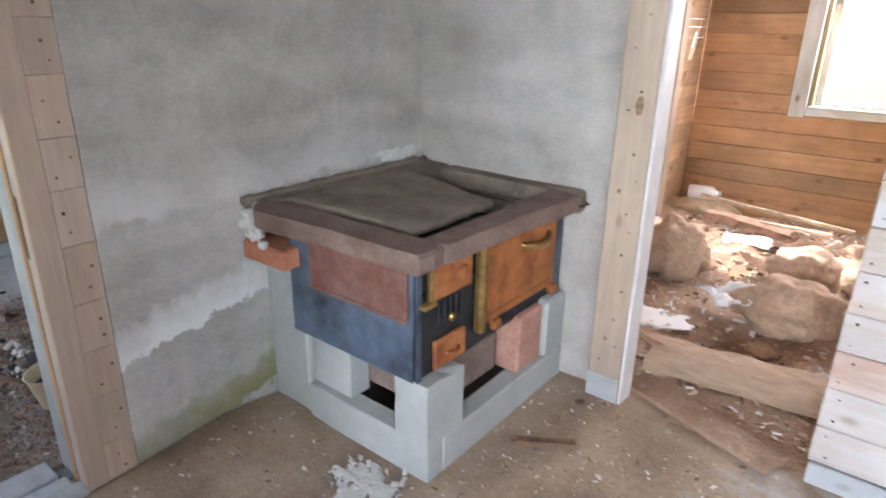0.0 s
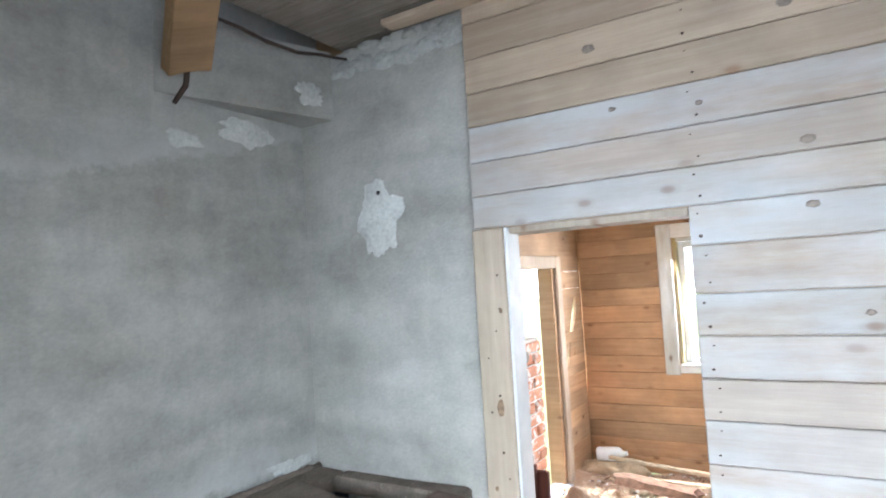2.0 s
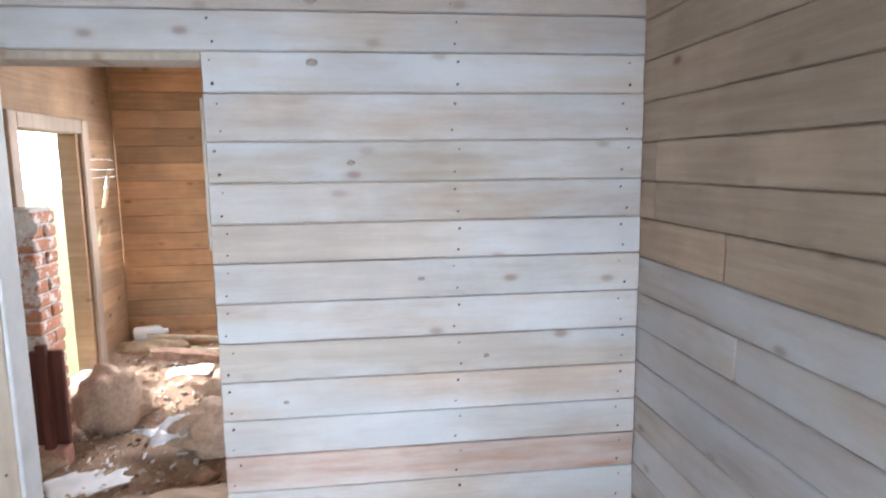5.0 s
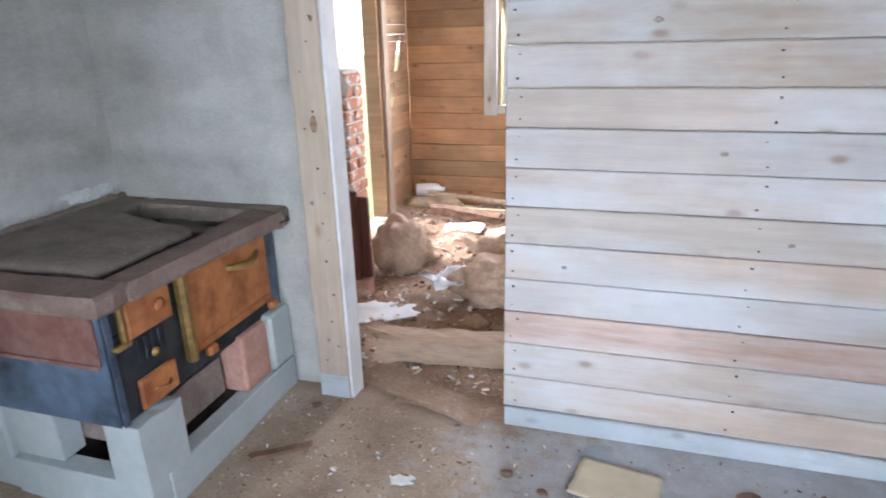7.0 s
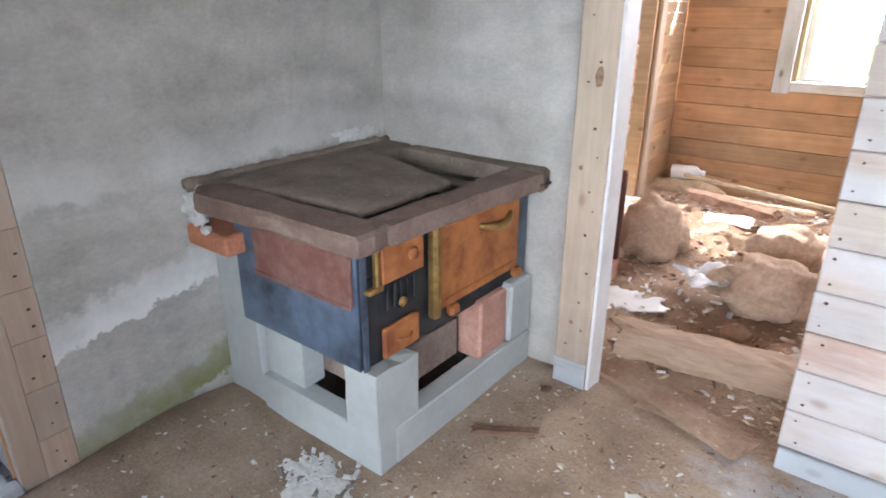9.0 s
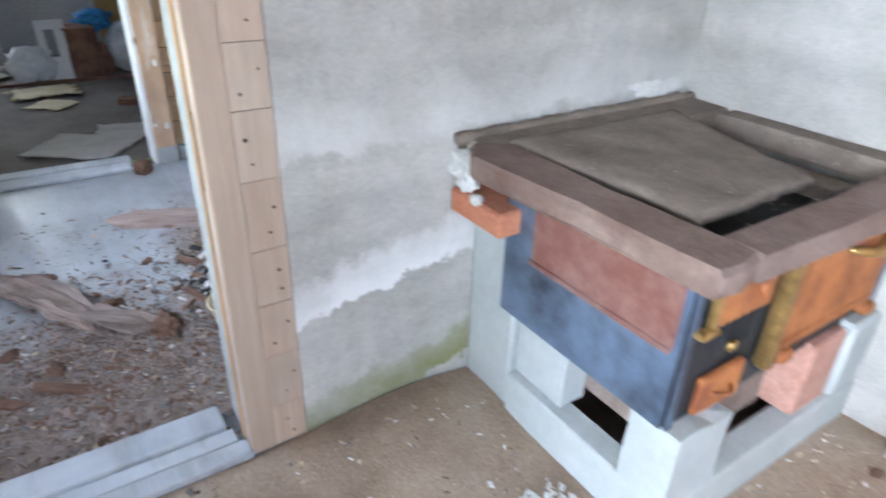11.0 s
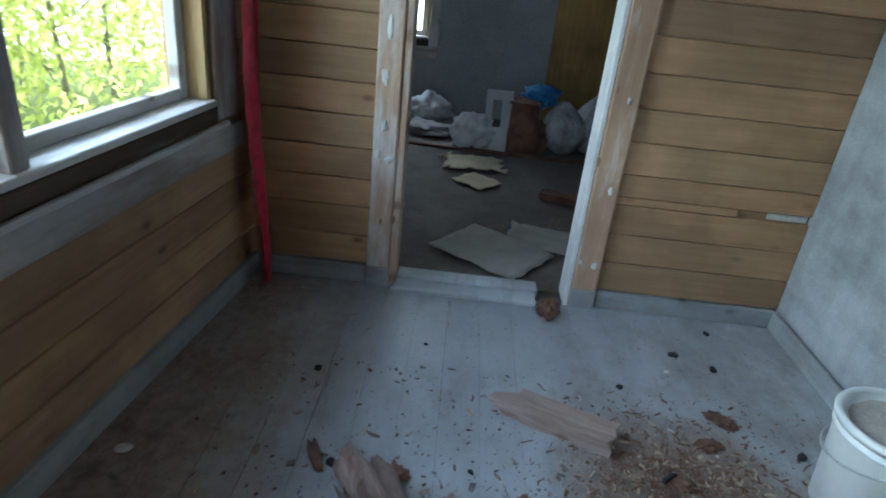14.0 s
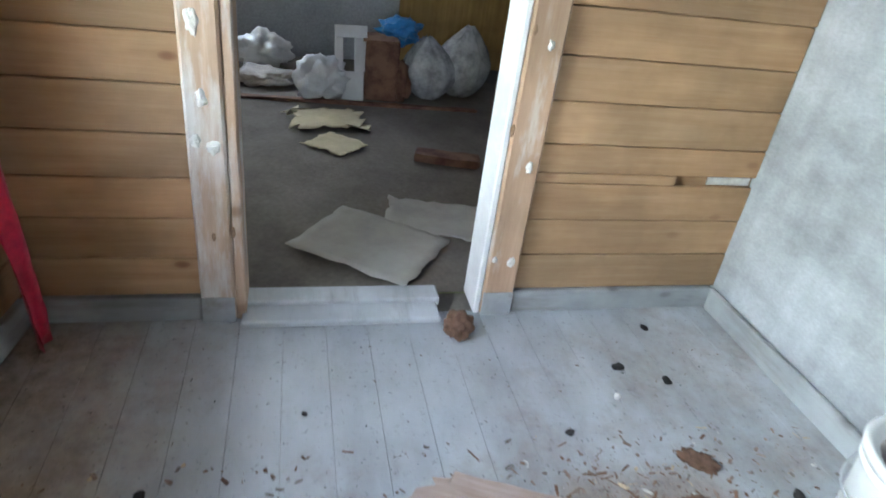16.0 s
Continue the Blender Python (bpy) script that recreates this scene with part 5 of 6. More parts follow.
leaf_thing("plaster_flake", (0.845, 2.875, 0.0), 0.085, 0.05, MAT["chip_white"], "white plaster flake on the floor", "plaster", turn=20, thick=0.008, bend=0.004, seed=9, torn=0.02, n=6)
lump_thing("clod", (1.21, 3.02, 0.005), (0.024, 0.017, 0.010), 3, MAT["chip_brown"], "small dark clod of earth on the floor", "clod", subdiv=2)
for k, (x, y, s) in enumerate(((2.05, 3.10, 0.03), (2.35, 3.15, 0.022), (2.1, 2.85, 0.02), (1.35, 2.95, 0.016), (2.45, 3.0, 0.018), (0.32, 3.22, 0.02))):
    lump_thing("clod", (x, y, 0.004 if x > 1 else 0.02), (s * 1.4, s, s * 0.6), 30 + k, MAT["chip_red"], "rotten brown wood crumb on the floor", "clod", turn=k * 50, subdiv=2)

MAT["knot"] = plain("pine_knot", (0.27, 0.17, 0.10), 0.7, vary=0.5, scale=60)
MAT["knot_grey"] = plain("greyed_knot", (0.30, 0.245, 0.20), 0.75, vary=0.4, scale=50)
for k, (x, z, w) in enumerate(((1.171, 2.678, 0.020), (0.832, 2.58, 0.026), (0.903, 2.336, 0.014), (1.198, 2.301, 0.013), (1.474, 2.569, 0.024), (1.502, 2.123, 0.022), (1.759, 2.166, 0.020), (1.50, 1.919, 0.020), (1.62, 1.58, 0.014), (1.86, 1.16, 0.016), (2.1, 0.86, 0.015), (1.36, 0.72, 0.013))):
    bm = bmesh.new()
    crust(bm, w, w * 0.62, 0.0012, 7.0 + k, pose(x, -0.0022, z, 90, 0, 0), n=22, rings=3, rough=0.25)
    part("knot", bm, MAT["knot_grey"], wall_n, "darkened knot in a plank", m=frame_m(0, 3.33, 0), smooth=True)

# nail heads, too small to pick apart
def nails(name, places, m, parent, r=0.0042):
    bm = bmesh.new()
    rr = random.Random(len(places))
    for u, v, z in places:
        q = r * rr.uniform(0.8, 1.5)
        lathe(bm, [(0.0, 0.0), (q, 0.0), (q * 0.8, 0.0016), (0.0, 0.002)], 8, pose(u, v, z, 90, 0, 0) @ Matrix.Diagonal((1, rr.uniform(0.6, 1.0), 1, 1)))
    ob = part(name, bm, MAT["rust_dark"], parent, "rusty nail heads", m=parent.matrix_basis.inverted() @ m)
    return tagged(ob, kind="stuff")


kk = random.Random(77)
spots = []
for z0, z1 in zip(NB, NB[1:]):
    for u in (1.175, 1.99, 2.62):
        if z1 > 1.96 and u == 2.62:
            continue
        for f in (0.22, 0.78):
            spots.append((u + kk.uniform(-0.014, 0.014), -0.0022, z0 + f * (z1 - z0)))
nails("nail_heads", spots, frame_m(0, 3.33, 0), wall_n)
nails("nail_heads", [(kk.choice((-0.03, 0.01, 0.03)) - 0.005, -0.0895, 0.2 + 0.11 * k + kk.uniform(-0.04, 0.04)) for k in range(15)], frame_m(0.38, 3.40, 0), post_n)
nails("nail_heads", [(1.825 + kk.uniform(-0.03, 0.03), -0.0255, z0 + f * (z1 - z0)) for z0, z1 in zip(BZ, BZ[1:]) for f in (0.25, 0.6)], frame_m(-0.75, 0, 90), frame_r)
for (x, z, w, h) in ((0.005, 1.235, 0.020, 0.042), (-0.035, 0.92, 0.010, 0.012), (0.03, 1.62, 0.010, 0.014), (-0.02, 0.30, 0.010, 0.012)):
    bm = bmesh.new()
    crust(bm, w, h, 0.0012, x * 50, pose(x, -0.0882, z, 90, 0, 0), n=20, rings=3, rough=0.2)
    part("knot", bm, MAT["knot"], post_n, "dark knot in the pine", smooth=True)

# ---- hall window ----
def glazing(name):
    """Old window glass: clear, with a slight gloss."""
    m, nt, n, l, bsdf = nodes_of(name)
    n.remove(bsdf)
    t, g, mix = (n.new(k) for k in ("ShaderNodeBsdfTransparent", "ShaderNodeBsdfGlossy", "ShaderNodeMixShader"))
    t.inputs[0].default_value = (0.95, 0.97, 0.97, 1)
    g.inputs["Roughness"].default_value = 0.05
    mix.inputs[0].default_value = 0.05
    l.new(t.outputs[0], mix.inputs[1])
    l.new(g.outputs[0], mix.inputs[2])
    l.new(mix.outputs[0], n["Material Output"].inputs[0])
    return m


MAT["glass"] = glazing("window_glass")
MAT["sash"] = wood("peeling_white_sash", (0.70, 0.70, 0.66), (0.52, 0.50, 0.44), axis="x", paint=(0.74, 0.76, 0.77), painted=0.5, stain=0.25, tint=0.05)
MAT["sash_grey"] = wood("weathered_grey_casing", (0.36, 0.32, 0.28), (0.21, 0.18, 0.15), axis="x", paint=(0.56, 0.56, 0.56), painted=0.36, stain=0.3)
MAT["sash_grey_z"] = wood("weathered_grey_upright", (0.36, 0.32, 0.28), (0.21, 0.18, 0.15), axis="z", paint=(0.56, 0.56, 0.56), painted=0.36, stain=0.3)
MAT["sash_pale"] = wood("pale_weathered_apron", (0.47, 0.43, 0.39), (0.33, 0.285, 0.25), axis="x", paint=(0.60, 0.60, 0.61), painted=0.42, stain=0.3)
MAT["sash_dark"] = wood("dark_rotten_rail", (0.20, 0.155, 0.115), (0.09, 0.065, 0.045), axis="x", paint=(0.42, 0.40, 0.38), painted=0.12, stain=0.4)
MAT["sash_z"] = wood("peeling_white_upright", (0.70, 0.70, 0.66), (0.52, 0.50, 0.44), axis="z", paint=(0.74, 0.76, 0.77), painted=0.5, stain=0.25, tint=0.05)
MAT["sash_yellow"] = wood("yellow_sash_edge", (0.62, 0.52, 0.28), (0.48, 0.38, 0.18), axis="z", stain=0.25)


def window(name, m, u0, u1, z0, z1, label, mullions, casing=0.10, stool=True, grey=True, deep=0.13):
    """A timber window in the plane u-z; the room lies at -v. Casing, stool, apron, frame, sashes and panes."""
    w = thing(name, m, label, "window", kind="structure")
    up, flat = (MAT["sash_grey_z"], MAT["sash_grey"]) if grey else (MAT["sash_z"], MAT["sash"])
    for a, b in ((u0 - casing, u0 - 0.004), (u1 + 0.004, u1 + casing)):
        box("casing", (a, -0.022, z0 - 0.077), (b, -0.002, z1 + casing), up, w, b=0.005)
    box("casing", (u0 - 0.003, -0.022, z1 + 0.004), (u1 + 0.003, -0.002, z1 + casing), flat, w, b=0.005)
    if stool:
        box("window_sill", (u0 - 0.06, -0.045, z0 - 0.100), (u1 + 0.06, -0.023, z0 - 0.078), MAT["sash"], w, "white-edged window stool", b=0.004)
        box("apron", (u0 - casing, -0.030, z0 - 0.215), (u1 + casing, -0.003, z0 - 0.103), MAT["sash_pale"], w, "pale grey apron board", b=0.005)
        box("sub_sill", (u0 - 0.003, -0.024, z0 - 0.077), (u1 + 0.003, -0.003, z0 - 0.014), MAT["sash_dark"], w, "dark weathered rail", b=0.004)
    else:
        box("casing", (u0 - 0.003, -0.022, z0 - 0.06), (u1 + 0.003, -0.002, z0 - 0.004), flat, w, b=0.005)
    box("sill_board", (u0 + 0.001, -0.026, z0 - 0.012), (u1 - 0.001, deep, z0 + 0.014), MAT["sash"], w, "bright white inner sill", b=0.004)
    for a, b in ((u0 + 0.001, u0 + 0.03), (u1 - 0.03, u1 - 0.001)):
        box("window_frame", (a, 0.0, z0 + 0.015), (b, deep, z1), MAT["sash_yellow"], w, b=0.003)
    box("window_frame", (u0 + 0.031, 0.0, z1 - 0.03), (u1 - 0.031, deep, z1), MAT["sash"], w, b=0.003)
    posts = [u0 + 0.031, *mullions, u1 - 0.031]
    for q in mullions:
        box("mullion", (q - 0.032, -0.012, z0 + 0.015), (q + 0.032, deep, z1 - 0.031), up, w, "weathered grey mullion", b=0.005)
    for i, (a, b) in enumerate(zip(posts, posts[1:])):
        a, b = a + (0.034 if i else 0.002), b - (0.034 if i < len(mullions) else 0.002)
        s = new("sash")
        s.parent = w
        v0, v1 = deep - 0.055, deep - 0.012
        for c, d in ((a, a + 0.05), (b - 0.05, b)):
            box("stile", (c, v0, z0 + 0.016), (d, v1, z1 - 0.033), MAT["sash_z"], s, b=0.004)
        for c, d in ((z0 + 0.016, z0 + 0.06), (z1 - 0.085, z1 - 0.033)):
            box("rail", (a + 0.051, v0, c), (b - 0.051, v1, d), MAT["sash"], s, b=0.004)
        g = box("pane", (a + 0.048, deep - 0.035, z0 + 0.058), (b - 0.048, deep - 0.031, z1 - 0.083), MAT["glass"], s, b=0.0005)
        g.visible_shadow = False
    return w


window("window_hall", flip, -WIN[1], -WIN[0], WIN[2], WIN[3], "wide timber window with weathered grey casing and white sashes", [-1.32], casing=0.20)
window("window_ruin", frame_m(0, RY, 0), 0.42, 1.55, 0.93, 2.02, "white-painted window, glaring with daylight", [0.985], casing=0.125, stool=False, grey=False)
window("unseen_window_kitchen", frame_m(1.6, -0.8, 180), -0.6, 0.6, 0.9, 2.2, "unseen white timber window of the kitchen, assumed from the light", [0.0], grey=False)
window("unseen_window_kitchen", frame_m(2.69, -0.85, -90), -2.17, -0.97, 0.9, 2.2, "unseen white timber window of the kitchen, assumed from the light", [-1.57], grey=False)
window("window_far_room", frame_m(-7.3, 0, 90), 0.30, 0.92, 0.75, 1.95, "narrow white timber window of the far room", [], grey=False)

# ---- ruined room ----
MAT["plastic_white"] = plain("white_plastic", (0.74, 0.76, 0.77), 0.35, vary=0.12, scale=6, bump=0.05)
MAT["film"] = plain("crumpled_white_film", (0.72, 0.75, 0.77), 0.35, vary=0.15, scale=12, bump=0.1)
MAT["paper"] = plain("dusty_paper", (0.38, 0.365, 0.33), 0.9, vary=0.2, scale=5)
MAT["red_board"] = wood("dark_red_painted_board", (0.20, 0.065, 0.045), (0.09, 0.03, 0.022), axis="z", stain=0.3)

jamb = thing("yard_door_frame", pose(RX, 0, 0), "pale pine door frame open to the bright yard", "door frame")
box("casing", (0.003, 6.0, 0.0), (0.035, 6.10, 1.92), MAT["post"], jamb, b=0.006)
box("casing", (0.003, 5.05, 0.0), (0.035, 5.15, 1.92), MAT["post"], jamb, b=0.006)
box("lining", (-0.13, 5.96, 0.0), (0.002, 5.999, 1.82), MAT["wall_ruin_side"], jamb, b=0.004)
box("head", (0.003, 5.151, 1.82), (0.035, 5.999, 1.92), MAT["post"], jamb, b=0.006)


def slant_board(parent, m, z0, z1, a0, a1, b0, b1, material):
    """A board between z0 and z1 whose ends run from a0 to a1 and from b0 to b1."""
    bm = bmesh.new()
    front = [bm.verts.new(p) for p in ((a0, 0.0, z0), (b0, 0.0, z0), (b1, 0.0, z1), (a1, 0.0, z1))]
    back = [bm.verts.new(v.co + Vector((0, 0.022, 0))) for v in front]
    bm.faces.new(front)
    bm.faces.new(back[::-1])
    for k in range(4):
        bm.faces.new((front[k], back[k], back[(k + 1) % 4], front[(k + 1) % 4]))
    bmesh.ops.recalc_face_normals(bm, faces=bm.faces)
    part("board", bm, material, parent, m=parent.matrix_basis.inverted() @ m)


def sun_patch_slit(z):
    """Slanted gaps standing in for sun patches on the boarding, at a height: pairs along the wall."""
    out = []
    for z0, z1, u, slope, w in ((1.26, 1.56, 6.30, 0.55, 0.095), (0.96, 1.17, 6.14, 0.60, 0.085), (1.045, 1.115, 6.36, 0.5, 0.05)):
        if z0 <= z <= z1:
            f = (z - z0) / (z1 - z0)
            c, h = u + slope * (z - z0), w * (0.35 + 0.65 * math.sin(math.pi * min(1, 0.25 + 0.75 * f)))
            out.append((c, c + h))
    return sorted(out)


SZ = sorted({0.0, 0.148, 0.296, 0.444, 0.592, 0.74, 0.888, 0.96, 1.045, 1.115, 1.17, 1.26, 1.34, 1.42, 1.50, 1.56, 1.64, 1.79, 1.93})
for z0, z1 in zip(SZ, SZ[1:]):
    low, high = sun_patch_slit(z0 + 0.001), sun_patch_slit(z1 - 0.001)
    ends = [6.11, 6.11] + [v for a, b in zip(low, high) for v in (a[0], b[0], a[1], b[1])] + [6.645, 6.645]
    for k in range(0, len(ends), 4):
        slant_board(wall_rw, rm, z0 + 0.0008, z1 - 0.0008, ends[k], ends[k + 1], ends[k + 2], ends[k + 3], MAT["wall_ruin_side"])
leaf_thing("door_step", (RX - 0.02, 5.57, 0.02), 0.16, 0.82, MAT["paint_grey"], "pale grey doorstep of the yard door", "doorstep", thick=0.03, bend=0.0, torn=0.004)

brickwork = thing("brick_pillar", pose(-0.335, 4.62, 0), "broken brick pillar with crumbling plaster", "brick pillar")
kk = random.Random(51)
for row in range(18):
    for c in range(2):
        dx, dy = (0.0, 0.125 * c) if row % 2 == 0 else (0.125 * c, 0.0)
        w, d = (0.24, 0.115) if row % 2 == 0 else (0.115, 0.24)
        bm = bmesh.new()
        j = kk.uniform(-0.006, 0.006)
        chamfered(bm, (dx + j, dy + j, 0.075 * row), (dx + w + j, dy + d + j, 0.075 * row + 0.065), 0.008)
        part("brick", bm, MAT["brick_limed"], brickwork)
box("mortar_core", (0.012, 0.012, 0.0), (0.228, 0.228, 1.36), MAT["lime"], brickwork, "crumbling lime mortar", b=0.004)
for k in range(7):
    bm = bmesh.new()
    crust(bm, 0.05 + 0.03 * kk.random(), 0.05 + 0.04 * kk.random(), 0.012, 60 + k, pose(0.12 + kk.uniform(-0.07, 0.07), -0.004, 0.55 + 0.12 * k, 90, 0, 0), n=28, rings=4)
    part("plaster", bm, MAT["lime"], brickwork, "remains of pale plaster", smooth=True)
cup = thing("cupboard_panel", pose(-0.045, 4.36, 0.0), "dark red board panel standing beside the doorway", "panel")
box("panel", (0.0, 0.0, 0.16), (0.16, 0.03, 0.66), MAT["red_board"], cup, b=0.005)
box("panel", (0.05, -0.035, 0.14), (0.10, -0.002, 0.70), MAT["red_board"], cup, b=0.005)
box("foot", (0.0, -0.04, 0.0), (0.15, 0.06, 0.155), MAT["brick_pink"], cup, "pink brick underneath", b=0.010)
leaf_thing("plaster_sheet", (0.28, 4.12, 0.05), 0.34, 0.26, MAT["plastic_white"], "pale blue-white sheet lying on the rubble", "sheet", turn=25, thick=0.006, bend=0.03, seed=4, torn=0.06)
lump_thing("clay_boulder", (0.13, 4.86, 0.20), (0.20, 0.18, 0.20), 3.0, MAT["clay"], "large rounded lump of sandy clay", "clay lump", rough=0.26, flat=0.2, freq=2.1)
lump_thing("clay_boulder", (0.86, 4.52, 0.15), (0.24, 0.17, 0.15), 7.0, MAT["clay"], "broad broken lump of sandy clay", "clay lump", turn=20, rough=0.34, flat=0.25, freq=2.3)
lump_thing("clay_boulder", (0.80, 5.15, 0.16), (0.22, 0.16, 0.12), 12.0, MAT["clay"], "low clay lump with broken edges", "clay lump", turn=70, rough=0.3)
for k in range(46):
    x, y = kk.uniform(0.0, 1.9), kk.uniform(4.0, 6.3)
    s = kk.uniform(0.025, 0.085)
    lump_thing("rubble_stone", (x, y, heap(x, y) + s * 0.25), (s * 1.2, s, s * 0.7), 70 + k, MAT["clay"], "broken clay rubble lump", "rubble", turn=k * 33, rough=0.35, subdiv=3)
timber("beam_piece", (0.40, 3.72, 0.085), (1.32, 3.80, 0.10), 0.15, 0.12, 5, MAT["log"], "dusty broken length of squared timber", "timber", 0.05, 0.022)
timber("plank_piece", (0.42, 3.56, 0.008), (1.05, 3.34, 0.004), 0.15, 0.035, 6, MAT["rubble"], "dust-covered plank across the doorway", "plank", 0.02)
timber("lath", (-0.15, 6.32, 0.20), (0.95, 6.12, 0.17), 0.04, 0.025, 7, MAT["chip_pale"], "pale lath on the rubble", "lath", 0.01, group="laths")
timber("lath", (0.15, 5.95, 0.17), (0.85, 5.80, 0.21), 0.05, 0.02, 8, MAT["chip_pale"], "pale lath on the rubble", "lath", 0.02, group="laths")
timber("rotten_board", (0.05, 5.85, 0.19), (0.65, 5.70, 0.17), 0.12, 0.06, 9, MAT["chip_red"], "dark rotten board on the rubble", "board", 0.04, 0.012)
leaf_thing("paper_sheet", (0.42, 5.42, 0.15), 0.28, 0.22, MAT["plastic_white"], "crumpled white paper on the rubble", "paper", turn=15, bend=0.05, seed=6, torn=0.04)
leaf_thing("plastic_film", (0.60, 4.50, 0.10), 0.20, 0.34, MAT["film"], "torn white plastic film beside the clay lump", "plastic film", turn=-35, bend=0.13, seed=11, torn=0.08, thick=0.002, n=20)
leaf_thing("plastic_film", (1.10, 3.98, 0.06), 0.12, 0.08, MAT["film"], "scrap of white plastic film", "plastic film", turn=30, bend=0.04, seed=15, torn=0.04, thick=0.002)
jug = thing("plastic_bottle", pose(-0.17, 6.42, 0.20, 0, 88, 12), "white plastic bottle lying on its side", "bottle")
bm = bmesh.new()
lathe(bm, [(0.0, -0.12), (0.05, -0.12), (0.058, -0.11), (0.058, 0.05), (0.05, 0.08), (0.025, 0.10), (0.02, 0.115), (0.0, 0.115)], 24)
part("body", bm, MAT["plastic_white"], jug, smooth=True)
bm = bmesh.new()
lathe(bm, [(0.0, 0.116), (0.022, 0.116), (0.022, 0.14), (0.0, 0.142)], 16)
part("cap", bm, MAT["plastic_white"], jug)
lump_thing("straw_mound", (-0.18, 6.45, 0.03), (0.3, 0.2, 0.12), 90, MAT["chip_pale"], "heap of straw and shavings in the corner", "straw heap", rough=0.3)
crumbs("rubble_litter", 6000, lambda r: (lambda x, y: (x, y, heap(x, y)))(r.uniform(-0.3, 2.2), r.uniform(3.5, 6.55)), (0.006, 0.028), [MAT["clay"], MAT["chip_pale"], MAT["chip_brown"], MAT["chip_white"], MAT["chip_pale"]], "clay crumbs, shavings and splinters over the ruined room's floor", "litter", 15)
for k, (y, z, w, h) in enumerate(((1.009, 0.804, 0.020, 0.030), (0.985, 0.672, 0.016, 0.024), (1.035, 0.655, 0.022, 0.026), (1.0, 1.02, 0.018, 0.045), (1.01, 1.22, 0.014, 0.05), (2.054, 0.62, 0.014, 0.022), (2.057, 0.24, 0.018, 0.024), (2.045, 1.03, 0.012, 0.02), (1.99, 0.25, 0.012, 0.016))):
    bm = bmesh.new()
    crust(bm, w, h, 0.010, 40.0 + k, pose(0.0295, y - 1.525, z, 90, 0, 90), n=26, rings=4, rough=0.45)
    part("paint_flake", bm, MAT["lime"], frame_d, "clot of old white paint", smooth=True)
for k, (y, z) in enumerate(((1.075, 0.361), (1.016, 0.345), (1.985, 1.07), (1.97, 0.75))):
    bm = bmesh.new()
    crust(bm, 0.009, 0.022, 0.0015, 50.0 + k, pose(0.0298, y - 1.525, z, 90, 0, 90), n=18, rings=3, rough=0.2)
    part("knot", bm, MAT["knot"], frame_d, "dark knot in the pine", smooth=True)
# ---- hall things ----
bucket = thing("bucket", pose(-2.225, 2.785, 0.0, 0, 0, 30), "white plastic bucket with a dirt-filled broken lid", "bucket")
bm = bmesh.new()
lathe(bm, [(0.0, 0.004), (0.150, 0.0), (0.156, 0.004), (0.176, 0.30), (0.178, 0.305), (0.183, 0.305), (0.183, 0.315), (0.178, 0.315), (0.182, 0.348)], 56)
part("shell", bm, MAT["plastic_white"], bucket, smooth=True)
bm = bmesh.new()
lathe(bm, [(0.180, 0.335), (0.188, 0.335), (0.192, 0.354), (0.186, 0.364), (0.175, 0.364), (0.168, 0.354), (0.166, 0.338), (0.0, 0.335)], 56)
part("lid", bm, MAT["plastic_white"], bucket, smooth=True)
MAT["dust"] = rough_surface("pale_dust", [(0.3, (0.36, 0.33, 0.29)), (0.7, (0.52, 0.49, 0.45))], 7, bump=0.4, bump_scale=60)
bm = bmesh.new()
crust(bm, 0.155, 0.155, 0.012, 3.0, pose(0, 0, 0.338), rough=0.10)
part("dust_cake", bm, MAT["dust"], bucket, "grey dust caked on the lid", smooth=True)
bm = bmesh.new()
crust(bm, 0.055, 0.03, 0.010, 9.0, pose(0.02, 0.09, 0.348, 0, 0, 40), rough=0.5)
part("hole", bm, MAT["chip_brown"], bucket, "brown broken spot in the lid", smooth=True)
bm = bmesh.new()
tube(bm, [(0.186 * math.cos(a), 0.186 * math.sin(a), 0.30 - 0.09 * math.sin((a + 1.9) / 3.8 * math.pi)) for a in [-1.9 + 3.8 * k / 24 for k in range(25)]], 0.0035, 6, pose(0, 0, 0, 0, 0, -150))
part("handle", bm, MAT["paint_grey"], bucket, "thin wire handle hanging down", smooth=True)

pot = thing("pot", pose(-1.36, 1.895, 0.0, 6, -4, 0), "cream enamel pot, half hidden behind the door frame", "pot")
MAT["cream"] = plain("cream_enamel", (0.66, 0.56, 0.36), 0.45, vary=0.2, scale=8)
bm = bmesh.new()
lathe(bm, [(0.0, 0.005), (0.085, 0.0), (0.095, 0.01), (0.115, 0.15), (0.120, 0.155), (0.112, 0.155), (0.09, 0.02), (0.0, 0.015)], 40)
part("shell", bm, MAT["cream"], pot, smooth=True)
bm = bmesh.new()
crust(bm, 0.105, 0.105, 0.012, 4.0, pose(0, 0, 0.10), rough=0.05)
part("contents", bm, MAT["near_black"], pot, "near-black disc filling the pot", smooth=True)
lump_thing("black_bag", (-1.50, 2.05, 0.08), (0.16, 0.20, 0.15), 33, MAT["near_black"], "crumpled black sack beside the pot", "sack", rough=0.4, freq=3)
timber("brick_piece", (-1.93, 2.02, 0.05), (-1.80, 2.16, 0.06), 0.09, 0.09, 6, MAT["chip_pale"], "orange-brown block of wood among the rubble", "wood block", 0.01)

chunk = thing("broken_plank", pose(-2.48, 1.82, 0.030, 0, 0, 67), "grey-pink broken plank on the blue floor", "plank")
bm = bmesh.new()
splinter(bm, 0.39, 0.140, 0.050, 17, 0.075, 0.012, 0.012)
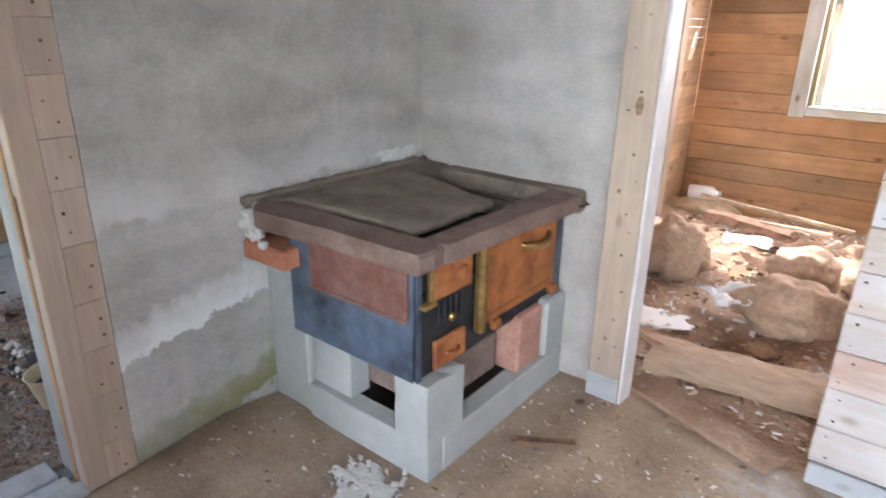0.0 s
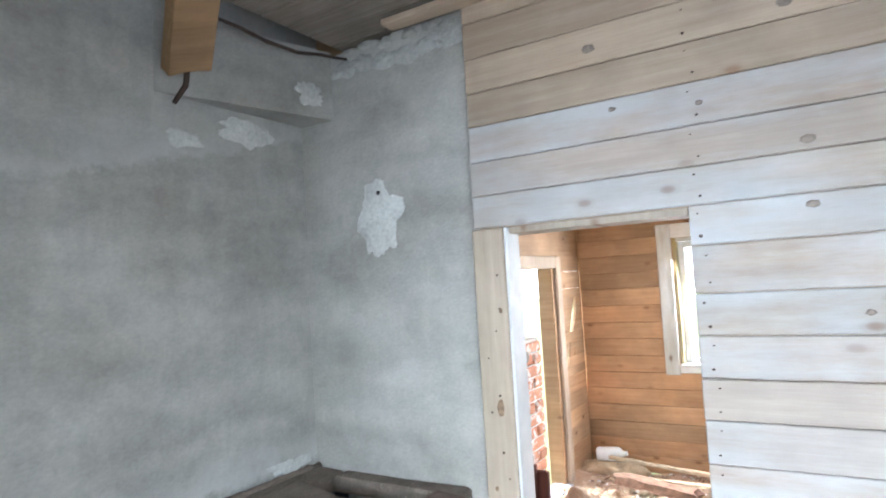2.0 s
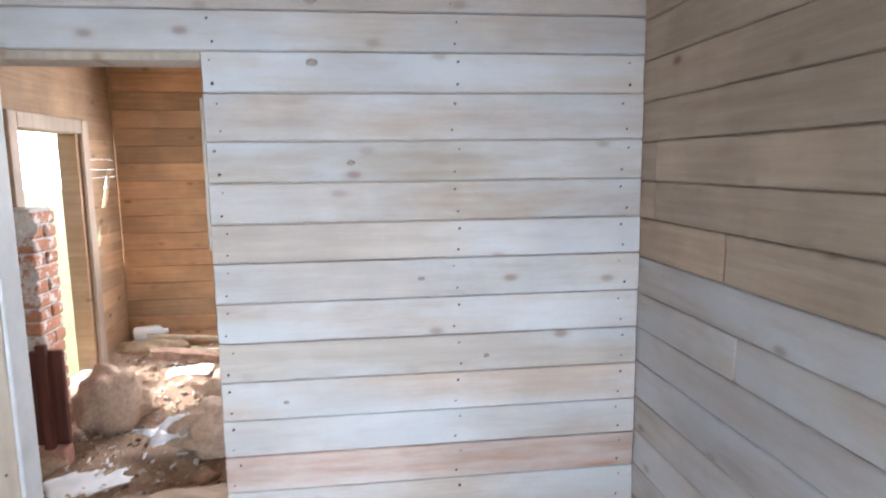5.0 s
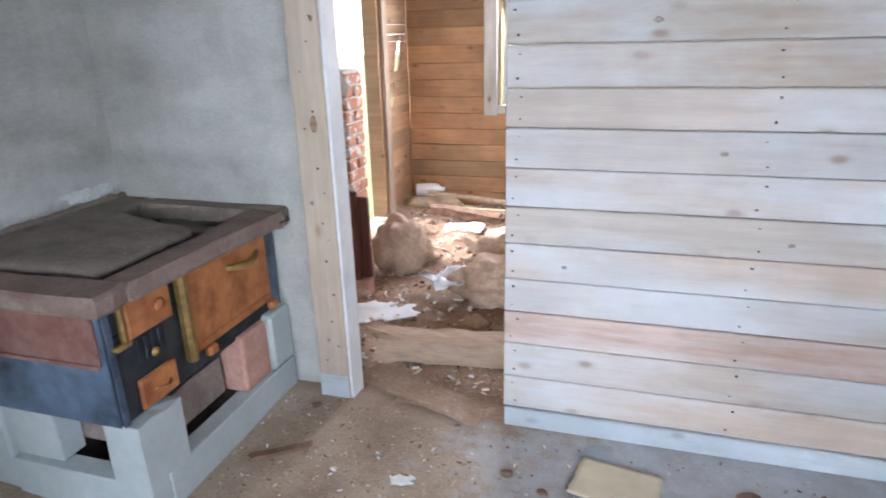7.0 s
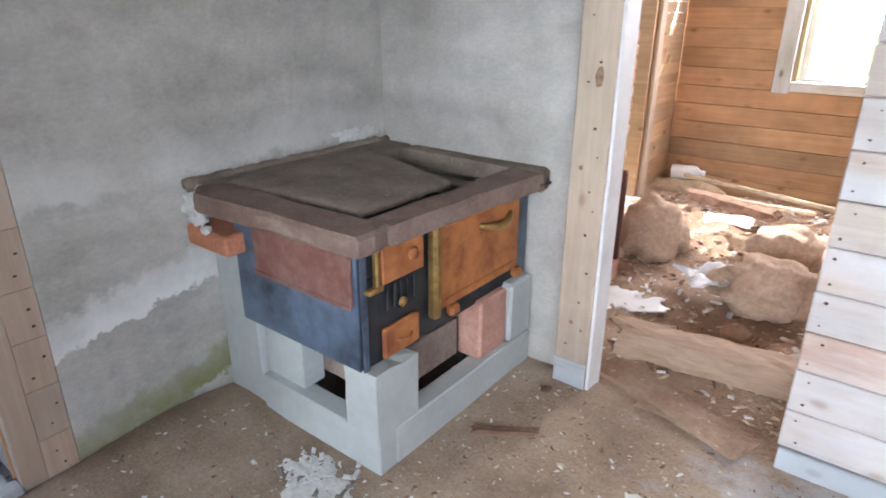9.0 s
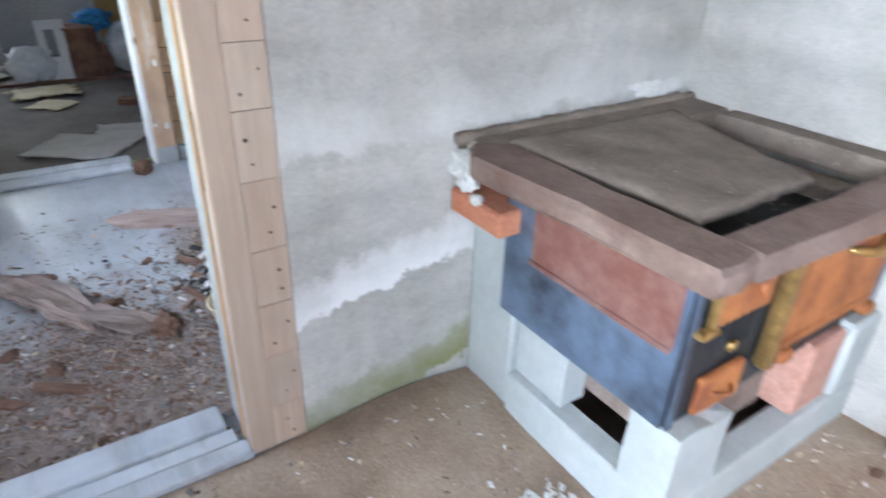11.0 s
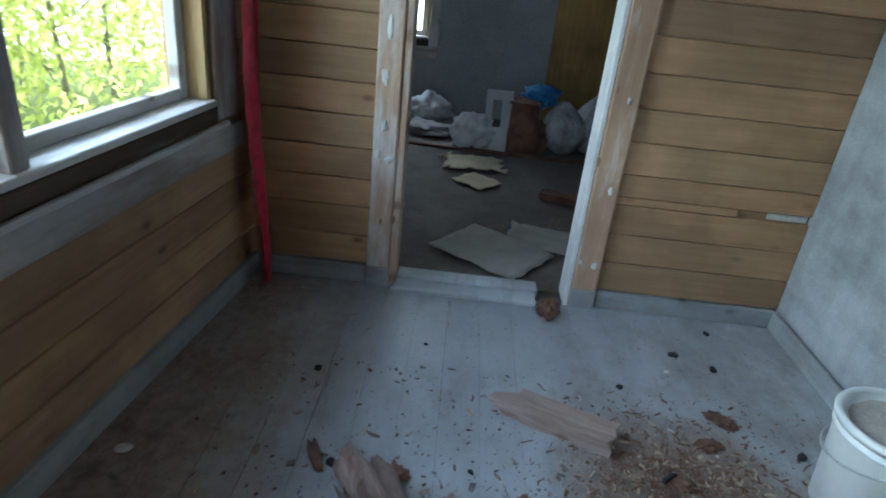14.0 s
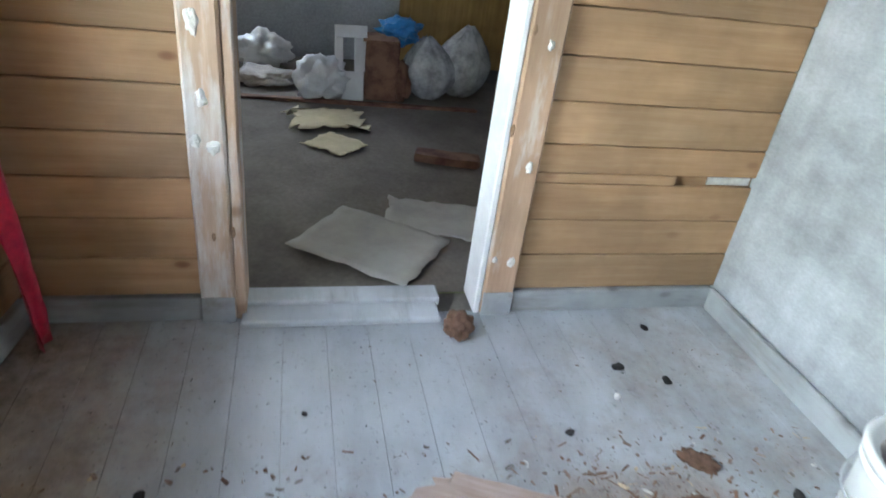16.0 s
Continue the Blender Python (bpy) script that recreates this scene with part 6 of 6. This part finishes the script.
MAT["rot_pink"] = wood("grey_pink_broken_wood", (0.56, 0.46, 0.41), (0.25, 0.17, 0.13), stain=0.2, tint=0.1)
part("plank", bm, MAT["rot_pink"], chunk)
rotten = thing("rotten_plank", pose(0, 0, 0), "rotten curled plank with splintered fibres", "plank")
for k, (a, b, w, h) in enumerate((((-2.17, 1.10, 0.03), (-1.60, 1.42, 0.035), 0.09, 0.035), ((-2.18, 1.20, 0.025), (-1.75, 1.40, 0.03), 0.06, 0.03), ((-1.72, 1.36, 0.04), (-1.53, 1.58, 0.03), 0.10, 0.035), ((-2.0, 1.13, 0.045), (-1.62, 1.36, 0.05), 0.03, 0.02))):
    va, vb = Vector(a), Vector(b)
    bm = bmesh.new()
    splinter(bm, (vb - va).length, w, h, 40 + k, 0.07, 0.08, 0.022, 0.014)
    part("splinter", bm, MAT["rot"], rotten, m=Matrix.Translation((va + vb) / 2) @ (vb - va).to_track_quat("X", "Z").to_matrix().to_4x4())
for k, (x, y, s) in enumerate(((-1.53, 1.62, 0.085), (-2.16, 1.27, 0.04), (-1.80, 1.47, 0.045), (-2.10, 1.66, 0.03), (-1.29, 0.84, 0.06), (-2.60, 2.46, 0.055), (-2.45, 2.36, 0.05), (-1.62, 1.12, 0.04), (-1.45, 1.25, 0.045), (-2.25, 2.2, 0.05), (-1.7, 1.9, 0.05))):
    lump_thing("rotten_wood", (x, y, s * 0.15), (s * 1.0, s * 0.6, s * 0.32), 100 + k, MAT["chip_red"], "crumbling reddish lump of rotten wood", "rotten wood", turn=k * 47, rough=0.5, freq=2.6, subdiv=4)
for k, (x, y, s) in enumerate(((-2.65, 0.893, 0.022), (-2.17, 1.05, 0.025), (-3.03, 2.40, 0.028), (-2.89, 2.33, 0.02), (-2.95, 2.55, 0.025), (-2.2, 1.5, 0.014), (-2.75, 2.1, 0.02), (-2.45, 2.7, 0.025), (-3.25, 2.62, 0.022), (-2.9, 1.3, 0.012), (-2.13, 0.40, 0.03))):
    lump_thing("dropping", (x, y, s * 0.25), (s * 0.9, s * 0.6, s * 0.4), 130 + k, MAT["chip_white" if k in (3, 10) else "near_black"], "small dark crumb on the painted floor" if k not in (3, 10) else "white plaster chip on the painted floor", "crumb", turn=k * 47, rough=0.3, subdiv=2)
lump_thing("debris_clump", (-3.27, 1.86, 0.03), (0.06, 0.05, 0.05), 151, MAT["chip_red"], "clump of rotten debris at the threshold", "debris", rough=0.42, freq=2.4)
for k, (a, b) in enumerate((((-2.24, 0.97, 0.01), (-2.13, 1.02, 0.01)), ((-1.42, 1.0, 0.01), (-1.30, 1.14, 0.01)), ((-1.38, 1.18, 0.015), (-1.27, 1.33, 0.015)), ((-1.75, 1.75, 0.02), (-1.55, 1.82, 0.02)), ((-2.05, 1.78, 0.012), (-1.85, 1.92, 0.012)))):
    timber("splinter", a, b, 0.03, 0.015, 170 + k, MAT["chip_red"], "thin broken splinter of wood on the floor", "splinter", 0.02, group="splinters")


def on_hall(r):
    while True:
        x, y = r.uniform(-2.75, -0.98), r.uniform(0.55, 2.9)
        d = math.exp(-((x + 1.35) ** 2 / 0.20 + (y - 1.45) ** 2 / 0.25)) + math.exp(-((x + 2.08) ** 2 / 0.16 + (y - 2.2) ** 2 / 0.12)) + 0.05
        if r.random() < d:
            return x, y, 0.001


crumbs("hall_litter", 9000, on_hall, (0.0015, 0.013), [MAT["chip_red"], MAT["chip_brown"], MAT["chip_grey"], MAT["rot"], MAT["rot"], MAT["chip_grey"]], "brown rot crumbs, grit and splinters on the hall floor", "litter", 25)
crumbs("hall_fibres", 1600, on_hall, (0.0015, 0.006), [MAT["chip_brown"], MAT["chip_pale"], MAT["rot"], MAT["chip_red"]], "torn straw-like wood fibres on the hall floor", "litter", 29, long=(4, 11))
crumbs("hall_flakes", 700, on_hall, (0.003, 0.018), [MAT["chip_white"], MAT["chip_pale"]], "pale plaster flakes among the litter", "litter", 26, flat=0.25)
crumbs("rubble_bits", 1100, lambda r: (r.gauss(-1.72, 0.17), r.gauss(2.02, 0.13), 0.002 + 0.02 * r.random()), (0.008, 0.028), [MAT["chip_grey"], MAT["near_black"], MAT["chip_brown"], MAT["chip_grey"], MAT["chip_white"]], "dark grit and mortar rubble beside the door frame", "rubble", 28, flat=0.8)
crumbs("hall_chips", 380, lambda r: (r.gauss(-1.55, 0.33), r.gauss(1.38, 0.38), 0.002), (0.010, 0.034), [MAT["rot"], MAT["chip_red"], MAT["chip_grey"], MAT["rot_pink"], MAT["chip_grey"]], "flat chips of rotten wood and plaster on the hall floor", "litter", 35, flat=0.28, long=(0.9, 2.2))
crumbs("hall_grit", 900, lambda r: (r.uniform(-3.35, -0.98), r.uniform(0.5, 2.92), 0.0), (0.002, 0.006), [MAT["chip_brown"], MAT["chip_grey"], MAT["near_black"]], "fine grit over the painted floor", "grit", 27)
crumbs("rot_heap", 4200, lambda r: (r.gauss(-2.1, 0.19), r.gauss(2.2, 0.16), 0.001 + 0.006 * r.random()), (0.0015, 0.011), [MAT["chip_brown"], MAT["rot"], MAT["chip_red"], MAT["chip_brown"], MAT["chip_pale"]], "heap of brown rot crumbs and straw on the painted floor", "litter", 31, long=(1.0, 4.5))
crumbs("rot_heap", 5200, lambda r: (r.gauss(-1.38, 0.24), r.gauss(1.42, 0.27), 0.001 + 0.006 * r.random()), (0.0015, 0.012), [MAT["chip_brown"], MAT["rot"], MAT["chip_red"], MAT["chip_grey"], MAT["rot"]], "trodden heap of brown rot crumbs by the doorway", "litter", 32, long=(0.8, 3.5))

# red tape hanging in the corner
MAT["tape"] = plain("red_plastic_tape", (0.62, 0.035, 0.085), 0.35, vary=0.35, scale=14, second=(0.34, 0.015, 0.04))
bm = bmesh.new()
steps = 60
rows_ = []
for i in range(steps + 1):
    f = i / steps
    z = 2.42 * (1 - f) + 0.005
    cx, cy = -3.17 - 0.09 * f + 0.012 * math.sin(5 * f), 0.475 + 0.006 * math.sin(9 * f)
    tw = 0.9 + 0.5 * math.sin(7 * f)
    half = 0.082 + 0.010 * math.sin(11 * f)
    row = []
    for j in range(5):
        o = (j / 2 - 1) * half
        fold = 0.014 * math.sin(j * 1.9 + 6 * f) + 0.008 * noise.noise(Vector((j, f * 30, 2)))
        row.append(bm.verts.new((cx + o * (0.45 + 0.5 * abs(math.cos(tw))), cy + fold + 0.02 * abs(math.sin(tw)), z)))
    rows_.append(row)
for a, b in zip(rows_, rows_[1:]):
    for j in range(4):
        bm.faces.new((a[j], a[j + 1], b[j + 1], b[j]))
faces = list(bm.faces)
out = bmesh.ops.extrude_face_region(bm, geom=faces)
bmesh.ops.translate(bm, verts=[g for g in out["geom"] if isinstance(g, bmesh.types.BMVert)], vec=(0, 0.002, 0))
bmesh.ops.recalc_face_normals(bm, faces=bm.faces)
tagged(part("red_tape", bm, MAT["tape"], smooth=True), "crumpled red plastic tape hanging in the corner", "tape")

# ---- far room things ----
MAT["clear_bag"] = plain("milky_plastic_bag", (0.50, 0.52, 0.53), 0.16, vary=0.5, scale=9, bump=0.2)
MAT["carton"] = plain("brown_carton", (0.20, 0.11, 0.065), 0.85, vary=0.4, scale=7, second=(0.08, 0.03, 0.025))
MAT["blue"] = plain("bright_blue_plastic", (0.03, 0.22, 0.52), 0.3, vary=0.3, scale=12)
MAT["yellow_paper"] = plain("yellowed_paper", (0.60, 0.52, 0.34), 0.9, vary=0.2, scale=6)
MAT["ply"] = wood("stained_yellow_board", (0.58, 0.42, 0.16), (0.40, 0.27, 0.09), axis="z", stain=0.4)
leaf_thing("fibreboard_sheet", (-3.905, 1.605, 0.016), 0.46, 0.58, MAT["paper"], "dusty sheet of board on the dark floor", "board sheet", turn=-36, thick=0.006, bend=0.004, seed=21, torn=0.02)
leaf_thing("fibreboard_sheet", (-4.16, 1.95, 0.004), 0.36, 0.50, MAT["paper"], "second dusty sheet lying behind", "board sheet", turn=-16, thick=0.006, bend=0.004, seed=22, torn=0.04)
leaf_thing("yellow_sheet", (-5.56, 1.485, 0.016), 0.38, 0.46, MAT["yellow_paper"], "torn yellowed sheet of paper on the floor", "paper", turn=7, thick=0.006, bend=0.02, seed=23, torn=0.12)
leaf_thing("yellow_sheet", (-5.10, 1.51, 0.012), 0.27, 0.29, MAT["yellow_paper"], "smaller yellowed sheet of paper on the floor", "paper", turn=-42, thick=0.006, bend=0.012, seed=24, torn=0.03)
timber("dark_plank", (-4.95, 1.98, 0.03), (-4.85, 2.35, 0.03), 0.12, 0.05, 61, MAT["carton"], "dark plank end on the floor", "plank", 0.02)
bag = thing("shopping_bag", pose(-6.06, 1.615, 0.0, 0, 0, 8) @ Matrix.Scale(1.06, 4), "white paper bag with a cut-out handle, leaning", "bag")
bm = bmesh.new()
for lo, hi in (((-0.02, -0.10, 0.0), (-0.004, 0.14, 0.20)), ((-0.02, -0.06, 0.20), (-0.004, -0.005, 0.42)), ((-0.02, 0.075, 0.20), (-0.004, 0.16, 0.42)), ((-0.02, -0.06, 0.42), (-0.004, 0.16, 0.50))):
    chamfered(bm, lo, hi, 0.003)
part("front", bm, MAT["plastic_white"], bag, m=pose(0.03, 0, 0, 0, -8, 0))
bm = bmesh.new()
lump(bm, (0.10, 0.17, 0.17), 44, 0.45, 2.8, 0.4, 4, pose(-0.02, -0.15, 0.13))
part("bulge", bm, MAT["film"], bag, "crumpled plastic bulging out", smooth=True)
carton = thing("carton", pose(-6.20, 1.90, 0.0, 0, 0, -6), "dark brown carton box, stained and sagging", "carton")
box("box", (-0.12, -0.12, 0.0), (0.14, 0.13, 0.44), MAT["carton"], carton, b=0.015)
box("flap", (-0.11, -0.125, 0.441), (0.13, 0.125, 0.452), MAT["carton"], carton, m=pose(0, 0, 0, 2, 3, 0))
lump_thing("blue_bag", (-6.28, 2.03, 0.47), (0.13, 0.15, 0.10), 47, MAT["blue"], "crumpled bright blue plastic bag on the pile", "bag", rough=0.5, freq=2.8, flat=0.3)
sack("plastic_sack", (-6.22, 2.28, 0.01), (0.19, 0.21, 0.225), 48.0, MAT["clear_bag"], "milky plastic sack full of rubbish")
sack("plastic_sack", (-6.34, 2.56, 0.01), (0.21, 0.22, 0.265), 49.6, MAT["clear_bag"], "milky plastic sack leaning on the pile")
lump_thing("plastic_sack", (-6.12, 2.04, 0.13), (0.10, 0.08, 0.16), 50, MAT["carton"], "dark rubbish sack in the pile", "sack", rough=0.4, freq=2.4, flat=0.3)
lump_thing("cloth", (-6.85, 1.02, 0.14), (0.17, 0.20, 0.14), 51, MAT["plastic_white"], "pale bundle of cloth against the back wall", "bundle", rough=0.45, freq=2.2, flat=0.3)
lump_thing("rag", (-6.4, 1.02, 0.05), (0.18, 0.22, 0.06), 52, MAT["dust"], "flat grey rag on the floor", "rag", rough=0.45, freq=2.2, flat=0.3)
sack("dark_sack", (-6.85, 0.66, 0.01), (0.16, 0.14, 0.25), 53.3, MAT["near_black"], "dark sack in the corner of the far room")
timber("threshold_strip", (-5.98, 0.9, 0.012), (-5.92, 2.6, 0.012), 0.05, 0.02, 65, MAT["carton"], "dark strip along the floor before the pile", "strip", 0.02)
ply = thing("plywood_panel", pose(-7.26, 2.62, 0.0), "stained yellow board leaning on the back wall", "board")
box("sheet", (-0.01, -0.45, 0.0), (0.012, 0.75, 1.9), MAT["ply"], ply, b=0.004, m=pose(0, 0, 0, 0, 1.2, 0))

# ---- outside ----
def foliage(name):
    """Thin leaves that let the sun through."""
    m, nt, n, l, bsdf = nodes_of(name)
    vec, rnd, _ = coords(n, l, 9.0)
    t = noise_at(n, l, vec, 1.5, 4, 0.6)
    r = ramp(n, [(0.35, (0.08, 0.12, 0.03)), (0.65, (0.15, 0.17, 0.04))])
    l.new(t.outputs[0], r.inputs[0])
    l.new(r.outputs[0], bsdf.inputs["Base Color"])
    bsdf.inputs["Roughness"].default_value = 0.6
    tr, mix = n.new("ShaderNodeBsdfTranslucent"), n.new("ShaderNodeMixShader")
    tr.inputs[0].default_value = (0.72, 0.76, 0.26, 1)
    mix.inputs[0].default_value = 0.8
    l.new(bsdf.outputs[0], mix.inputs[1])
    l.new(tr.outputs[0], mix.inputs[2])
    l.new(mix.outputs[0], n["Material Output"].inputs[0])
    return m


MAT["leaf_green"] = foliage("sunlit_leaves")
MAT["trunk"] = plain("birch_bark", (0.42, 0.38, 0.31), 0.9, vary=0.5, scale=7)


def bush(x, y, h, seed):
    r = random.Random(seed)
    b = thing("tree", pose(x, y, -0.3), "young leafy tree in the sun outside the window", "tree", "trees outside")
    bm = bmesh.new()
    tops = []
    tube(bm, [(0.05 * k * math.sin(k + seed), 0.03 * k, h * k / 6) for k in range(7)], lambda f: 0.032 * (1 - 0.8 * f), 7)
    for k in range(9):
        a, z = r.uniform(0, 6.3), h * r.uniform(0.04, 0.8)
        tip = Vector((math.cos(a) * h * 0.3, math.sin(a) * h * 0.3, z + h * 0.2))
        tube(bm, [Vector((0, 0.1 * z / h, z)), Vector((tip.x * 0.5, tip.y * 0.5, z + h * 0.12)), tip], lambda f: 0.010 * (1 - 0.7 * f), 5)
        tops += [tip, Vector((tip.x * 0.5, tip.y * 0.5, z + h * 0.12))]
    tops.append(Vector((0, 0.2, h)))
    part("trunk", bm, MAT["trunk"], b)
    verts, faces = [], []
    for _ in range(1900):
        c = r.choice(tops) + Vector((r.gauss(0, 0.13), r.gauss(0, 0.13), r.gauss(0, 0.12))) * h
        q = Euler((r.uniform(0, 6.3), r.uniform(0, 6.3), r.uniform(0, 6.3))).to_matrix()
        s = r.uniform(0.03, 0.062)
        i = len(verts)
        verts += [(c + q @ Vector(v) * s)[:] for v in ((-1, 0, 0), (0, -0.5, 0.12), (1, 0, 0), (0, 0.5, 0.12))]
        faces.append((i, i + 1, i + 2, i + 3))
    me = bpy.data.meshes.new("crown")
    me.from_pydata(verts, [], faces)
    me.materials.append(MAT["leaf_green"])
    new("crown", me).parent = b


for k, (x, y, h) in enumerate(((-5.6, -1.9, 2.6), (-7.2, -2.4, 3.2), (-8.4, -3.1, 3.0), (-6.0, -3.4, 3.0), (-7.9, -2.0, 2.7), (-6.9, -3.2, 2.9), (-8.0, -5.0, 3.2), (-4.4, -2.9, 2.8))):
    bush(x, y, h, 200 + k)

# glowing planes standing in for sunlit garden and sky, behind trees and beyond the yard
def glow_plane(name, m, w, h, power, a, b, scale):
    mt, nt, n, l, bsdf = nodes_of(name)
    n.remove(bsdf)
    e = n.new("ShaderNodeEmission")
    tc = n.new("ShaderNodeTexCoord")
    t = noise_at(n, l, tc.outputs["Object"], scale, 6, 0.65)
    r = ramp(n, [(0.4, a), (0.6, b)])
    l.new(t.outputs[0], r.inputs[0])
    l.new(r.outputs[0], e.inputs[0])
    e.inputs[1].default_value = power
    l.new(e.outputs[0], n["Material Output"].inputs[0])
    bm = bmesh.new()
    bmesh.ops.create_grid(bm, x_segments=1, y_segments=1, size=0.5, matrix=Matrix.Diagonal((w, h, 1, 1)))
    return setting(part(name, bm, mt, m=m), "glowing plane standing in for the bright outdoors", "backdrop")


glow_plane("backdrop_garden", pose(-9.5, -4.0, 1.7, 90, 0, -60.5), 13, 4.2, 3.2, (0.52, 0.62, 0.24), (1.0, 1.0, 0.85), 2.6)
glow_plane("backdrop_south", pose(-4, -60, 12, 90, 0, 0), 160, 44, 2.2, (0.55, 0.75, 0.30), (1.0, 1.0, 0.85), 0.12)
glow_plane("backdrop_north", pose(2, 62, 12, 90, 0, 0), 160, 44, 3.0, (0.95, 1.0, 0.92), (1.0, 1.0, 1.0), 0.1)
glow_plane("backdrop_west", pose(-62, 8, 12, 90, 0, 90), 160, 44, 2.6, (0.70, 0.86, 0.40), (1.0, 1.0, 0.9), 0.16)
for k in range(14):
    kk2 = random.Random(300 + k)
    x, y = kk2.uniform(-2.6, -0.9), kk2.uniform(5.0, 6.6)
    timber("yard_lath", (x, y, -0.28), (x + kk2.uniform(-0.8, 0.8), y + kk2.uniform(-0.6, 0.6), -0.26 + 0.06 * (k % 3)), 0.08, 0.025, 300 + k, MAT["chip_pale" if k % 2 else "grey_board_x"], "sun-bleached board on the scrap heap in the yard", "board", 0.02, group="yard boards")
